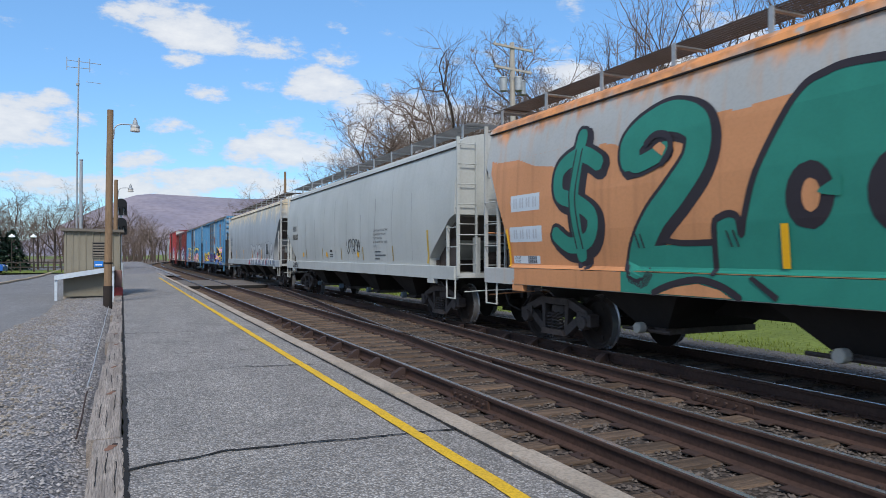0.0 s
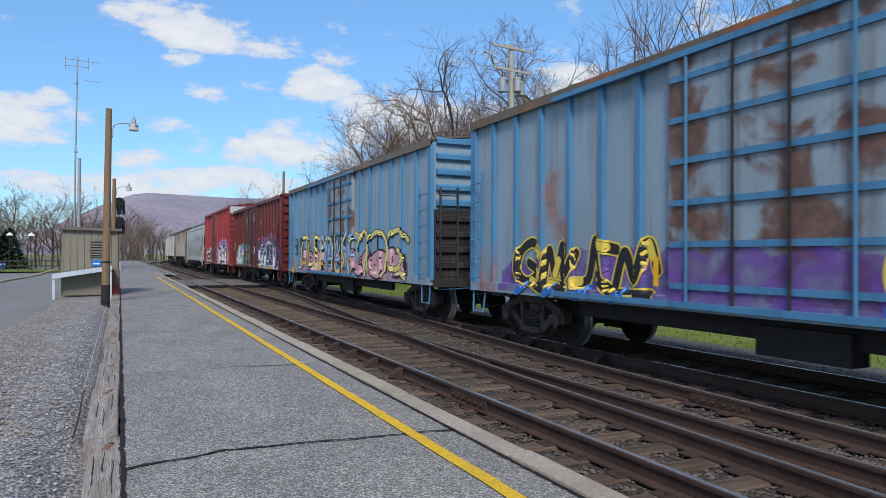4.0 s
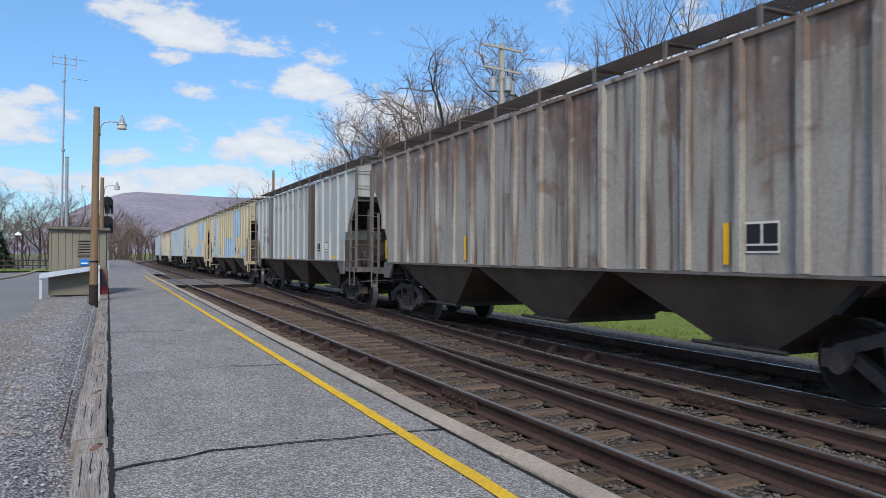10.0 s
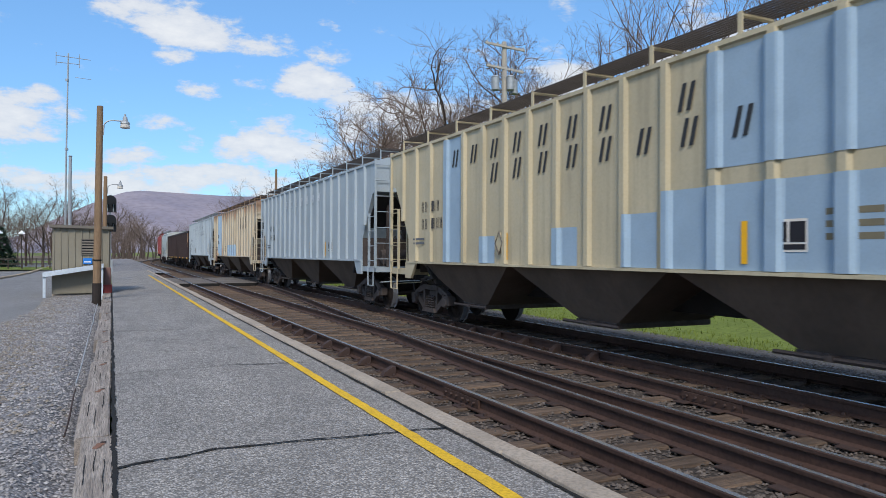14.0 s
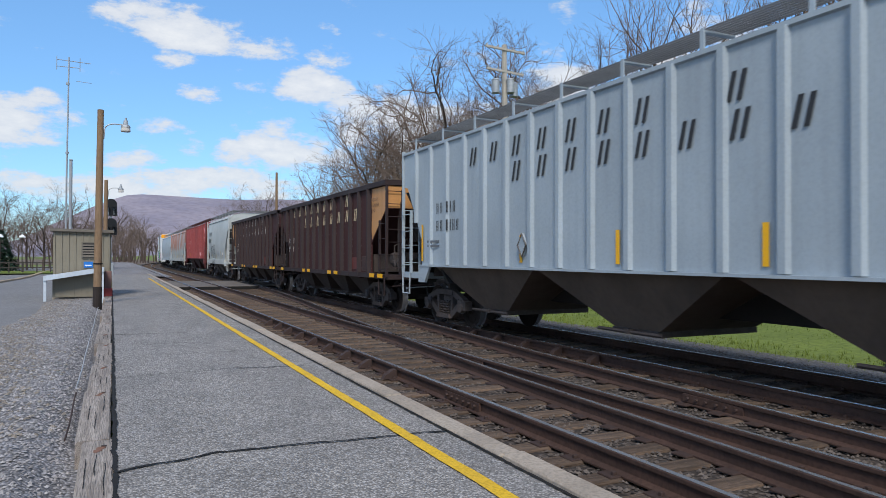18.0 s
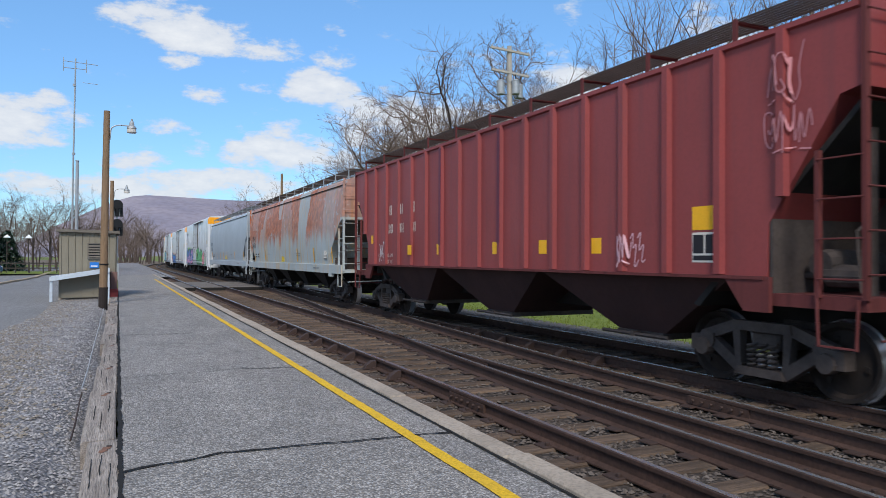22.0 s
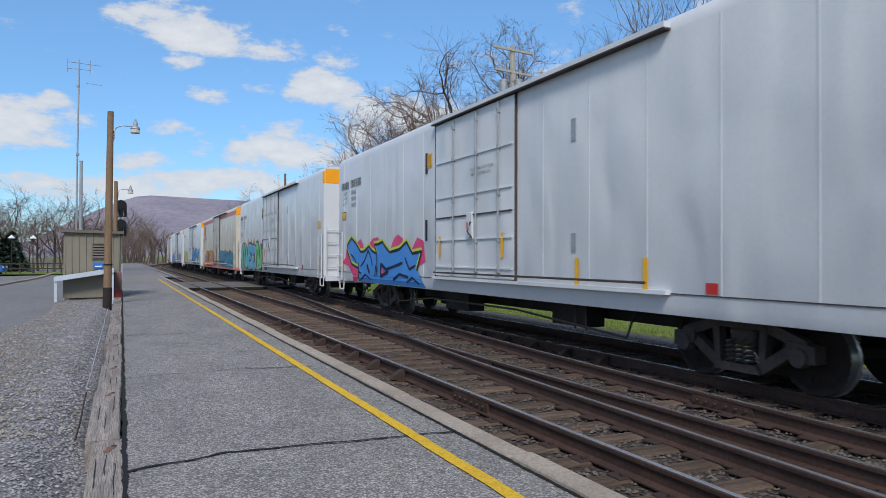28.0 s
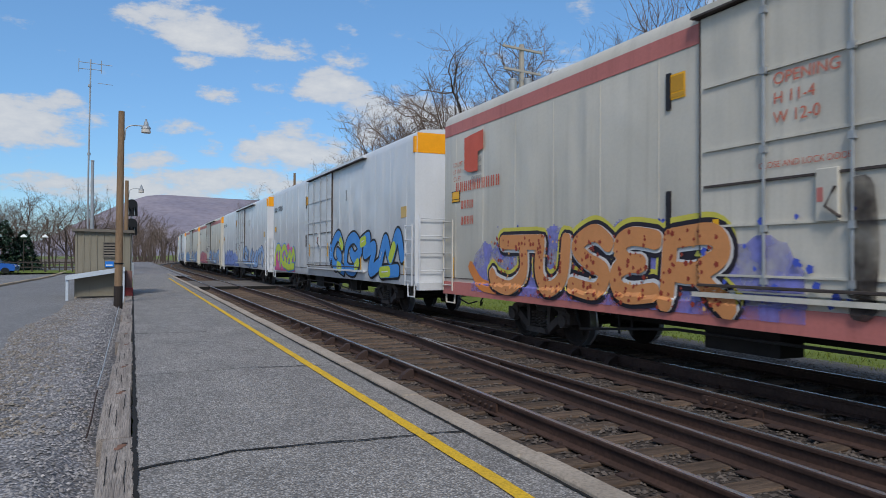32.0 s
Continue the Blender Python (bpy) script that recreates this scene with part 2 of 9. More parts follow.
        off = (z1 - z0) * 1.5
        tm = times(ramp(ad.outputs[0], z0 + off, z1 + off), ramp(noise_node(5, 6, mp.outputs[0]), 0.26, 0.42))
        if panels:
            # whole plates rust more than their neighbours
            mq = N("ShaderNodeMapping")
            mq.inputs["Scale"].default_value = (0.01, 1.0, 0.35)
            Lk(tc.outputs["Object"], mq.inputs[0])
            pv = N("ShaderNodeTexVoronoi")
            pv.distance, pv.inputs["Scale"].default_value = "CHEBYCHEV", panels
            Lk(mq.outputs[0], pv.inputs["Vector"])
            ps = N("ShaderNodeSeparateColor")
            Lk(pv.outputs["Color"], ps.inputs[0])
            tm = times(tm, ramp(ps.outputs[0], 0.0, 0.45))
        t2 = blend(ramp(noise_node(4, 5, mp.outputs[0]), 0.35, 0.65), tcol, tuple(min(1, c * 1.8) for c in tcol[:3]) + (1,))
        col = blend(times(tm, k), col, t2)
    if vary:
        oi = N("ShaderNodeObjectInfo")
        hsv = N("ShaderNodeHueSaturation")
        mr = N("ShaderNodeMapRange")
        mr.inputs["To Min"].default_value, mr.inputs["To Max"].default_value = 1 - vary, 1 + vary
        Lk(oi.outputs["Random"], mr.inputs["Value"])
        Lk(mr.outputs[0], hsv.inputs["Value"])
        Lk(col, hsv.inputs["Color"])
        col = hsv.outputs[0]
    Lk(col, bsdf.inputs["Base Color"])
    rr = N("ShaderNodeMapRange")
    rr.inputs["To Min"].default_value, rr.inputs["To Max"].default_value = max(0.05, rough - 0.12), min(1, rough + 0.12)
    Lk(broad, rr.inputs["Value"])
    Lk(rr.outputs[0], bsdf.inputs["Roughness"])
    if bump:
        bp = N("ShaderNodeBump")
        bp.inputs["Strength"].default_value, bp.inputs["Distance"].default_value = bump, 0.02
        Lk(vor.outputs["Distance"] if vor else small, bp.inputs["Height"])
        bp.invert = bool(vor)
        Lk(bp.outputs[0], bsdf.inputs["Normal"])
        if wave:
            # oil-canning of thin sheet steel
            mw = N("ShaderNodeMapping")
            mw.inputs["Scale"].default_value = (1.0, 1.0, 0.55)
            Lk(tc.outputs["Object"], mw.inputs[0])
            bw = N("ShaderNodeBump")
            bw.inputs["Strength"].default_value, bw.inputs["Distance"].default_value = 1.0, wave
            Lk(noise_node(1.25, 0, mw.outputs[0], 0.5), bw.inputs["Height"])
            Lk(bw.outputs[0], bp.inputs["Normal"])
    if mist:
        # thin overspray: (least, most) cover
        al = N("ShaderNodeMapRange")
        al.inputs["From Min"].default_value, al.inputs["From Max"].default_value = 0.3, 0.7
        al.inputs["To Min"].default_value, al.inputs["To Max"].default_value = mist
        Lk(noise_node(3.0, 5, tc.outputs["Object"]), al.inputs["Value"])
        Lk(al.outputs[0], bsdf.inputs["Alpha"])
    MATS[key] = mat
    return mat


def flat(key, col, rough=0.6, metal=0.0):
    """Small painted marks."""
    return surface(key, col, rough=rough, metal=metal, scale=3, mix=0.25, fine=0.06, bump=0.03)


ASPHALT = surface("asphalt platform", srgb(158, 154, 151), srgb(126, 124, 124), rough=0.95, scale=1.1, mix=0.7, grain=13, bump=0.5, fine=0.28, stretch=(1.3, 0.8, 1), speck=(62, 0.55))
LOT = surface("asphalt lot", srgb(140, 139, 140), srgb(116, 115, 116), rough=0.9, scale=0.3, grain=9, bump=0.3, fine=0.25, speck=(60, 0.25))
CRACK = surface("dark crack", srgb(34, 33, 33), rough=1, grain=30)
YELLOW = surface("yellow line paint", srgb(220, 178, 40), srgb(186, 150, 62), rough=0.8, scale=3, grain=45, fine=0.3)
CONCRETE = surface("kerb concrete", srgb(170, 158, 145), srgb(122, 113, 103), rough=0.9, scale=1.5, grain=35, fine=0.3, bump=0.4, vary=0.06)
TIMBER = surface("weathered timber", srgb(168, 158, 150), srgb(112, 103, 98), rough=0.9, scale=2.2, grain=16, fine=0.5, bump=0.9, stretch=(7, 0.5, 7), vary=0.1, mix=0.8)
TIE = surface("sleeper wood", srgb(112, 94, 80), srgb(52, 44, 40), rough=0.95, scale=2.0, grain=14, fine=0.5, bump=0.8, stretch=(0.7, 6, 6), vary=0.25, mix=0.8)
BALLAST = surface("ballast stone", srgb(104, 95, 89), srgb(42, 37, 35), rough=0.95, scale=12, mix=0.95, grain=20)
BALLAST_BED = surface("ballast bed", srgb(82, 73, 67), srgb(50, 44, 41), rough=1, scale=1.2, grain=12, fine=0.3, bump=1.0, speck=(24, 0.55))
RAIL = surface("rail web", srgb(80, 61, 54), srgb(50, 40, 37), rough=0.75, metal=0.2, scale=2, grain=25, fine=0.3)
RAILTOP = surface("polished rail head", srgb(178, 180, 186), srgb(120, 116, 118), rough=0.26, metal=0.7, scale=0.8, grain=30, bump=0.02)
PLATE = surface("tie plate steel", srgb(70, 56, 52), rough=0.8, metal=0.2, grain=20)
GRAVEL = surface("gravel", srgb(154, 152, 154), srgb(116, 113, 115), rough=0.98, scale=1.6, mix=0.8, grain=6, fine=0.3, bump=1.0, speck=(34, 0.6))
PEBBLE = surface("pebbles", srgb(168, 165, 165), srgb(92, 89, 90), rough=0.95, scale=14, mix=0.9, grain=20)
LEAF = surface("fallen leaves", srgb(142, 134, 124), srgb(88, 82, 78), rough=0.95, scale=12, mix=0.9, grain=15)
GRASS = surface("grass", srgb(108, 122, 52), srgb(82, 96, 42), rough=0.95, scale=0.6, grain=9, fine=0.35, bump=0.8)
STEELDARK = surface("grimy truck steel", srgb(80, 72, 70), srgb(50, 45, 44), rough=0.75, metal=0.1, scale=3, grain=20, fine=0.25)
WHEEL = surface("wheel steel", srgb(50, 44, 42), srgb(36, 32, 31), rough=0.8, metal=0.0, spec=0.15, scale=4, grain=18)
BLACK = surface("black underframe", srgb(42, 39, 39), srgb(28, 26, 26), rough=0.8, scale=2, grain=15)
GALV = surface("galvanised steel", srgb(165, 170, 175), srgb(130, 134, 138), rough=0.5, metal=0.4, scale=4, grain=20, bump=0.05)
REFLECT = flat("yellow reflector", srgb(235, 175, 30), 0.4)
BARK = surface("grey bark", srgb(92, 80, 73), srgb(58, 50, 46), rough=0.95, scale=3, grain=12, fine=0.3, bump=0.5)

# ---- the track's line ----
TRACK_X, CURVE_Y, CURVE_R = 8.15, 105.0, 550.0


def on_track(s, off=0.0):
    """Place and heading s metres along the far track; it bends to the right beyond CURVE_Y."""
    if s < CURVE_Y:
        return TRACK_X + off, s, 0.0
    a = (s - CURVE_Y) / CURVE_R
    return TRACK_X + CURVE_R - (CURVE_R - off) * math.cos(a), CURVE_Y + (CURVE_R - off) * math.sin(a), a


def sheet(name, mat, xs, ys, height, label, category, kind="structure"):
    v = [(x, y, height(x, y)) for y in ys for x in xs]
    n = len(xs)
    f = [(j * n + i, j * n + i + 1, (j + 1) * n + i + 1, (j + 1) * n + i) for j in range(len(ys) - 1) for i in range(n - 1)]
    me = bpy.data.meshes.new(name)
    me.from_pydata(v, [], f)
    me.materials.append(mat)
    me.polygons.foreach_set("use_smooth", [True] * len(f))
    return tagged(new(name, me), label, category, kind=kind)


def spread(a, b, n):
    return [a + (b - a) * i / n for i in range(n + 1)]


def ground_z(x, y):
    z = -0.42
    if x > 14:
        z += min(5.0, (x - 14) * 0.05) + 0.15 * noise.noise((x * 0.1, y * 0.1, 0))
    if x < -12:
        z += 0.1 * noise.noise((x * 0.1, y * 0.1, 3))
    return z


GX = [-3000, -1500, -700, -300, -150, -80, -50, -30, -20, -12, -6, 0, 4, 8, 11, 12.5, 14, 17, 20, 25, 30, 40, 55, 80, 120, 200, 400, 800, 1500, 3000]
GY = [-3000, -1200, -600, -300, -150, -80, -40, -20, 0] + spread(5, 100, 19) + [110, 130, 160, 200, 260, 340, 450, 600, 900, 1400, 2200, 3200]
sheet("ground", GRASS, GX, GY, ground_z, "spring green grass on flat ground beside the tracks", "ground")


def lot_z(x, y):
    return 0.02 + 0.03 * noise.noise((x * 0.3, y * 0.3, 1)) - 0.012 * max(0.0, -x - 0.4) - (0.1 if x < -30 else 0)


sheet("pavement", LOT, spread(-34, -0.9, 24), spread(-12, 125, 50), lambda x, y: lot_z(x, y) + 0.0, "worn grey asphalt car park beside the platform", "car park")


def gravel_z(x, y):
    edge = -1.95 - 0.5 * noise.noise((y * 0.15, 0, 7))
    rise = 0.03 if x > edge else -0.06
    if x > -0.62:
        rise -= 0.16 * min(1.0, (x + 0.62) / 0.3)
    return lot_z(x, y) + rise + 0.02 * noise.noise((x * 1.7, y * 1.7, 2)) + 0.012 * noise.noise((x * 6, y * 6, 4))


sheet("gravel", GRAVEL, spread(-4.2, -0.62, 30) + [-0.5, -0.4, -0.3, -0.12], spread(-8, 42, 200), gravel_z, "loose grey gravel between platform edge and car park", "gravel")


def scatter_stones(name, mat, count, place, size, label, category):
    m = Mesh()
    for _ in range(count):
        x, y, z = place()
        s = size * random.uniform(0.6, 1.5)
        a, b = random.uniform(0, 6.28), random.uniform(0.5, 0.9)
        pts = []
        for k in range(5):
            t = a + k * 1.2566
            r = s * random.uniform(0.8, 1.2)
            pts.append((x + r * math.cos(t), y + r * math.sin(t), z + random.uniform(-0.2, 0.3) * s))
        m.add(pts + [(x + s * 0.2, y, z + s * b)], [(i, (i + 1) % 5, 5) for i in range(5)])
    return tagged(part(name, m, mat, None), label, category, kind="stuff")


def near_y(a, b):
    return a + (b - a) * random.random() ** 1.8


def pebble_place():
    y = near_y(2.5, 27)
    x = random.uniform(-4.0, -0.3)
    return x, y, gravel_z(x, y) + 0.004


scatter_stones("pebbles", PEBBLE, 26000, pebble_place, 0.0145, "loose grey pebbles strewn over the gravel", "gravel")


def leaf_place():
    y = near_y(7, 30)
    x = -1.7 - 0.5 * noise.noise((y * 0.15, 0, 7)) + random.gauss(0, 0.5)
    return x, y, gravel_z(x, y) + 0.008


scatter_stones("fallen_leaves", LEAF, 4000, leaf_place, 0.022, "pale dry leaves and stones along the gravel edge", "leaves")

# ---- platform ----
TOP = 0.1
platform = thing("platform", "low asphalt station platform with a yellow edge line", "platform", kind="structure")


def platform_top():
    xs, ys = spread(0.03, 2.62, 12), spread(-12, 62, 120)
    v = [(x, y, TOP + 0.006 * noise.noise((x, y * 0.6, 0)) - 0.006) for y in ys for x in xs]
    n = len(xs)
    f = [(j * n + i, j * n + i + 1, (j + 1) * n + i + 1, (j + 1) * n + i) for j in range(len(ys) - 1) for i in range(n - 1)]
    m = Mesh()
    m.add(v, f)
    m.box(0.03, 2.62, -12, 62, -0.4, TOP - 0.03)
    part("platform_surface", m, ASPHALT, platform, smooth=True)


platform_top()


def ribbon(m, pts, w, z):
    """A thin strip with an uneven width along points on the flat."""
    vs = []
    for i, (x, y) in enumerate(pts):
        x0, y0 = pts[max(0, i - 1)]
        x1, y1 = pts[min(len(pts) - 1, i + 1)]
        d = Vector((x1 - x0, y1 - y0)).normalized()
        h = w / 2 * random.uniform(0.65, 1.35)
        vs += [(x - d.y * h, y + d.x * h, z), (x + d.y * h, y - d.x * h, z)]
    m.add(vs, [(2 * i, 2 * i + 1, 2 * i + 3, 2 * i + 2) for i in range(len(pts) - 1)])


def crack(x0, y0, x1, y1, w, bend=0.1, seed=0):
    n = max(8, int(math.hypot(x1 - x0, y1 - y0) / 0.05))
    pts = []
    for i in range(n + 1):
        t = i / n
        wob = bend * noise.noise((t * 2.2, seed, 0)) + 0.02 * noise.noise((t * 14, seed, 5)) + 0.006 * noise.noise((t * 50, seed, 9))
        pts.append((x0 + (x1 - x0) * t, y0 + (y1 - y0) * t + wob))
    m = Mesh()
    ribbon(m, pts, w, TOP + 0.004)
    part("crack", m, CRACK, platform, "dark open crack in the asphalt")


def yellow_line():
    m = Mesh()
    ys = spread(-12, 50.5, 500)
    vs = []
    for y in ys:
        e = 0.006 * noise.noise((y * 6, 0, 0)) + 0.01 * noise.noise((y * 1.3, 4, 0))
        vs += [(2.19 + e + 0.006 * noise.noise((y * 11, 9, 0)), y, TOP + 0.005), (2.302 + e + 0.012 * noise.noise((y * 7, 3, 0)), y, TOP + 0.005)]
    m.add(vs, [(2 * i, 2 * i + 1, 2 * i + 3, 2 * i + 2) for i in range(len(ys) - 1)])
    part("yellow_line", m, YELLOW, platform, "worn yellow painted edge line")


yellow_line()
crack(0.03, 5.36, 0.75, 5.6, 0.034, 0.05, 1)
crack(0.75, 5.6, 2.62, 5.47, 0.03, 0.1, 11)
crack(1.5, 9.68, 2.4, 9.5, 0.03, 0.06, 2)
crack(0.05, 9.5, 1.6, 9.75, 0.012, 0.12, 3)
crack(0.05, 14.7, 1.35, 14.6, 0.04, 0.06, 4)
crack(0.9, 11.4, 2.0, 11.5, 0.012, 0.1, 5)
crack(0.4, 12.8, 1.2, 12.9, 0.012, 0.1, 15)
crack(0.05, 19.5, 2.5, 19.9, 0.02, 0.2, 6)
crack(0.05, 26.0, 2.5, 26.2, 0.03, 0.2, 7)


def edge_seam():
    m = Mesh()
    ribbon(m, [(0.03 + 0.016 * noise.noise((y * 3.1, 0, 0)) + 0.012 * noise.noise((y * 14, 0, 0)), y) for y in spread(-3, 34, 1500)], 0.036, TOP + 0.003)
    part("edge_seam", m, CRACK, platform, "crumbling gap between asphalt and timber")


edge_seam()


def kerb_seam():
    m = Mesh()
    ribbon(m, [(2.622 + 0.008 * noise.noise((y * 3.1, 6, 0)) + 0.006 * noise.noise((y * 14, 2, 0)), y) for y in spread(-3, 50, 1100)], 0.03, TOP + 0.004)
    part("kerb_seam", m, CRACK, platform, "dark gap between asphalt and kerb stones")


kerb_seam()
kerb = thing("kerb", "grey concrete kerb stones along the platform edge", "kerb", kind="structure")
for i in range(31):
    y = -12 + i * 2.43 - 0.45
    d = Mesh().box(2.64, 2.83, y + 0.008, y + 2.422, -0.42, TOP + 0.03 + 0.008 * math.sin(i * 2.4), 0.016).data("kerb_stone", CONCRETE)
    link("kerb_stone", d, kerb)
RUSTSTAIN = surface("rust stained wood", srgb(128, 94, 78), srgb(100, 72, 60), rough=0.9, scale=8, grain=20)
timber_edge = thing("timber_edging", "weathered grey timber beams edging the platform", "timber edging", kind="structure")
y = -11.05
k = 0
while y < 34:
    ln = (2.4, 2.0, 2.6, 1.7)[k % 4]
    dx, w = (0.0, 0.014, -0.012)[k % 3], (0.255, 0.235, 0.262)[k % 3]
    # a squared beam with worn, uneven upper edges
    m = Mesh()
    ys = spread(y + 0.014, y + ln - 0.014, 14)
    tz = TOP - 0.008 + 0.012 * random.random()
    vs = []
    for q in ys:
        a, b = 0.008 * noise.noise((q * 2.3, 0, k)), 0.008 * noise.noise((q * 2.9, 5, k))
        l, r = 0.012 + dx - w + a, 0.012 + dx + b
        vs += [(l, q, -0.25), (l, q, tz - 0.02), (l + 0.018, q, tz + a * 0.4), (r - 0.014, q, tz + b * 0.4), (r, q, tz - 0.016), (r, q, -0.25)]
    m.v = vs
    m.f = [(i * 6 + c, i * 6 + (c + 1) % 6, i * 6 + 6 + (c + 1) % 6, i * 6 + 6 + c) for i in range(14) for c in range(6)]
    m.f += [tuple(range(6)), tuple(range(len(vs) - 1, len(vs) - 7, -1))]
    beam = link("beam", m.data("beam", TIMBER), timber_edge)
    for c in range(3):
        x0 = dx - 0.05 - 0.062 * c
        q0 = y + random.uniform(0.1, ln * 0.5)
        cm = Mesh()
        ribbon(cm, [(x0 + 0.01 * noise.noise((q * 3, c, k)), q) for q in spread(q0, q0 + random.uniform(0.4, ln * 0.45), 14)], 0.006, tz + 0.006)
        part("check", cm, CRACK, beam, "drying crack in the wood")
    bm_ = Mesh().lathe([(0.0, 0.004), (0.02, 0.004), (0.022, 0)], "z", (dx - 0.06, y + ln - 0.22, TOP + 0.006), 10)
    part("bolt", bm_, PLATE, beam, "rusty bolt head")
    st = Mesh()
    ribbon(st, [(dx - 0.07 - 0.05 * f, y + ln - 0.24 - 0.16 * f) for f in spread(0, 1, 8)], 0.05, tz + 0.004)
    part("rust_stain", st, RUSTSTAIN, beam, "orange-brown rust stain")
    y += ln
    k += 1

# ---- tracks ----
GAUGE = 1.505
NEAR_X = 4.53


def near_track(y):
    return NEAR_X if y < 100 else NEAR_X + (y - 100) ** 2 / 1100


def far_track(y):
    return TRACK_X if y < CURVE_Y else TRACK_X + CURVE_R - math.sqrt(max(0, CURVE_R ** 2 - (y - CURVE_Y) ** 2))


def crossover(y):
    """Leads from the near track to the far one."""
    pts = ((-30, 4.53), (-14, 4.66), (3, 5.43), (9, 5.68), (16, 6.25), (26, 7.2), (36, 7.95), (46, 8.15), (60, 8.15))
    for (y0, x0), (y1, x1) in zip(pts, pts[1:]):
        if y <= y1:
            t = (y - y0) / (y1 - y0)
            return x0 + (x1 - x0) * t
    return 8.15


RAIL_PROFILE = [(-0.07, -0.17), (0.07, -0.17), (0.07, -0.155), (0.012, -0.135), (0.01, -0.045), (0.034, -0.036),
                (0.036, -0.006), (0.03, 0.0), (-0.03, 0.0), (-0.036, -0.006), (-0.034, -0.036), (-0.01, -0.045), (-0.012, -0.135), (-0.07, -0.155)]


def rail(parent, fx, off, y0, y1, step):
    ys = []
    y = y0
    while y < y1:
        ys.append(y)
        y += step if abs(y) < 60 else step * 3
    ys.append(y1)
    body, head = Mesh(), Mesh()
    n = len(RAIL_PROFILE)
    v = [(fx(y) + off + px, y, pz) for y in ys for px, pz in RAIL_PROFILE]
    f = [(i * n + k, i * n + (k + 1) % n, (i + 1) * n + (k + 1) % n, (i + 1) * n + k) for i in range(len(ys) - 1) for k in range(n)]
    body.add(v, f)
    head.add([(fx(y) + off + px, y, 0.0025) for y in ys for px in (-0.026, 0.03)],
             [(2 * i, 2 * i + 1, 2 * i + 3, 2 * i + 2) for i in range(len(ys) - 1)])
    ob = part("rail", body, RAIL, parent, "brown rusted steel rail")
    part("running_surface", head, RAILTOP, ob, "polished steel wheel band")
    return ob


near_line = thing("near_track", "rusty rails on wooden sleepers in dark ballast", "railway track", kind="structure")
far_line = thing("far_track", "rusty rails on wooden sleepers under the train", "railway track", kind="structure")
turnout = thing("crossover_track", "crossover rails leading between the two tracks", "railway track", kind="structure")
for sgn in (-1, 1):
    rail(near_line, near_track, sgn * GAUGE / 2, -60, 330, 3)
    rail(far_line, far_track, sgn * GAUGE / 2, -460, 420, 3)
    rail(turnout, crossover, sgn * GAUGE / 2, -12, 40, 2)


def ballast_bed():
    xs = [2.7, 3.0, 3.6, 4.2, 4.6, 5.2, 5.8, 6.3, 6.8, 7.4, 8.0, 8.6, 9.2, 9.8, 10.4, 11.2, 12.2]
    ys = [-460, -200, -100, -40, -20] + spread(-8, 60, 136) + [70, 85, 105, 130, 160, 200, 250, 310, 380, 440]

    def h(x, y):
        z = -0.2
        if x > 9.8:
            z -= (x - 9.8) * 0.09
        return z + 0.02 * noise.noise((x * 3, y * 3, 0)) + 0.015 * noise.noise((x * 8, y * 8, 0))
    v = [(x + far_track(y) - TRACK_X, y, h(x, y)) for y in ys for x in xs]
    n = len(xs)
    f = [(j * n + i, j * n + i + 1, (j + 1) * n + i + 1, (j + 1) * n + i) for j in range(len(ys) - 1) for i in range(n - 1)]
    me = bpy.data.meshes.new("ballast")
    me.from_pydata(v, [], f)
    me.materials.append(BALLAST_BED)
    tagged(new("ballast", me), "dark grey-brown stone ballast between the rails", "ballast", kind="structure")


ballast_bed()


def stone_place():
    y = near_y(1.5, 32)
    x = random.uniform(2.85, 11.5)
    return x, y, -0.2 - max(0, x - 9.8) * 0.09 + 0.01


scatter_stones("ballast_stones", BALLAST, 46000, stone_place, 0.02, "angular dark ballast stones between the sleepers", "ballast")


def grass_tufts():
    m = Mesh()
    for _ in range(9000):
        x, y = 11.9 + 9 * random.random() ** 1.5, random.uniform(3, 45)
        z = ground_z(x, y)
        for _b in range(2):
            a, h = random.uniform(0, 6.28), random.uniform(0.04, 0.12)
            dx, dy = math.cos(a) * 0.012, math.sin(a) * 0.012
            ox, oy = random.gauss(0, 0.03), random.gauss(0, 0.03)
            m.add([(x + ox - dx, y + oy - dy, z), (x + ox + dx, y + oy + dy, z), (x + ox * 2, y + oy * 2, z + h)], [(0, 1, 2)])
    tagged(part("grass_blades", m, GRASS, None), "short green grass blades on the bank", "grass", kind="stuff")


grass_tufts()

sheet("path", GRAVEL, spread(-5, 4.4, 8), spread(60, 190, 40), lambda x, y: -0.02 - 0.05 * (x > 3.5) + 0.02 * noise.noise((x, y, 0)), "grey gravel path beyond the platform end", "path")
LITTER = surface("leaf litter", srgb(112, 98, 86), srgb(86, 74, 66), rough=1, scale=0.2, grain=3, fine=0.3)
sheet("woodland_floor", LITTER, spread(-40, 90, 16), spread(175, 420, 24), lambda x, y: -0.36 + 0.05 * noise.noise((x * 0.1, y * 0.1, 0)), "brown leaf litter under the far trees", "woodland floor")
SHOULDER = surface("grey shoulder stone", srgb(112, 108, 106), srgb(84, 80, 79), rough=1, scale=1, grain=6, fine=0.2, bump=0.8, speck=(26, 0.5))
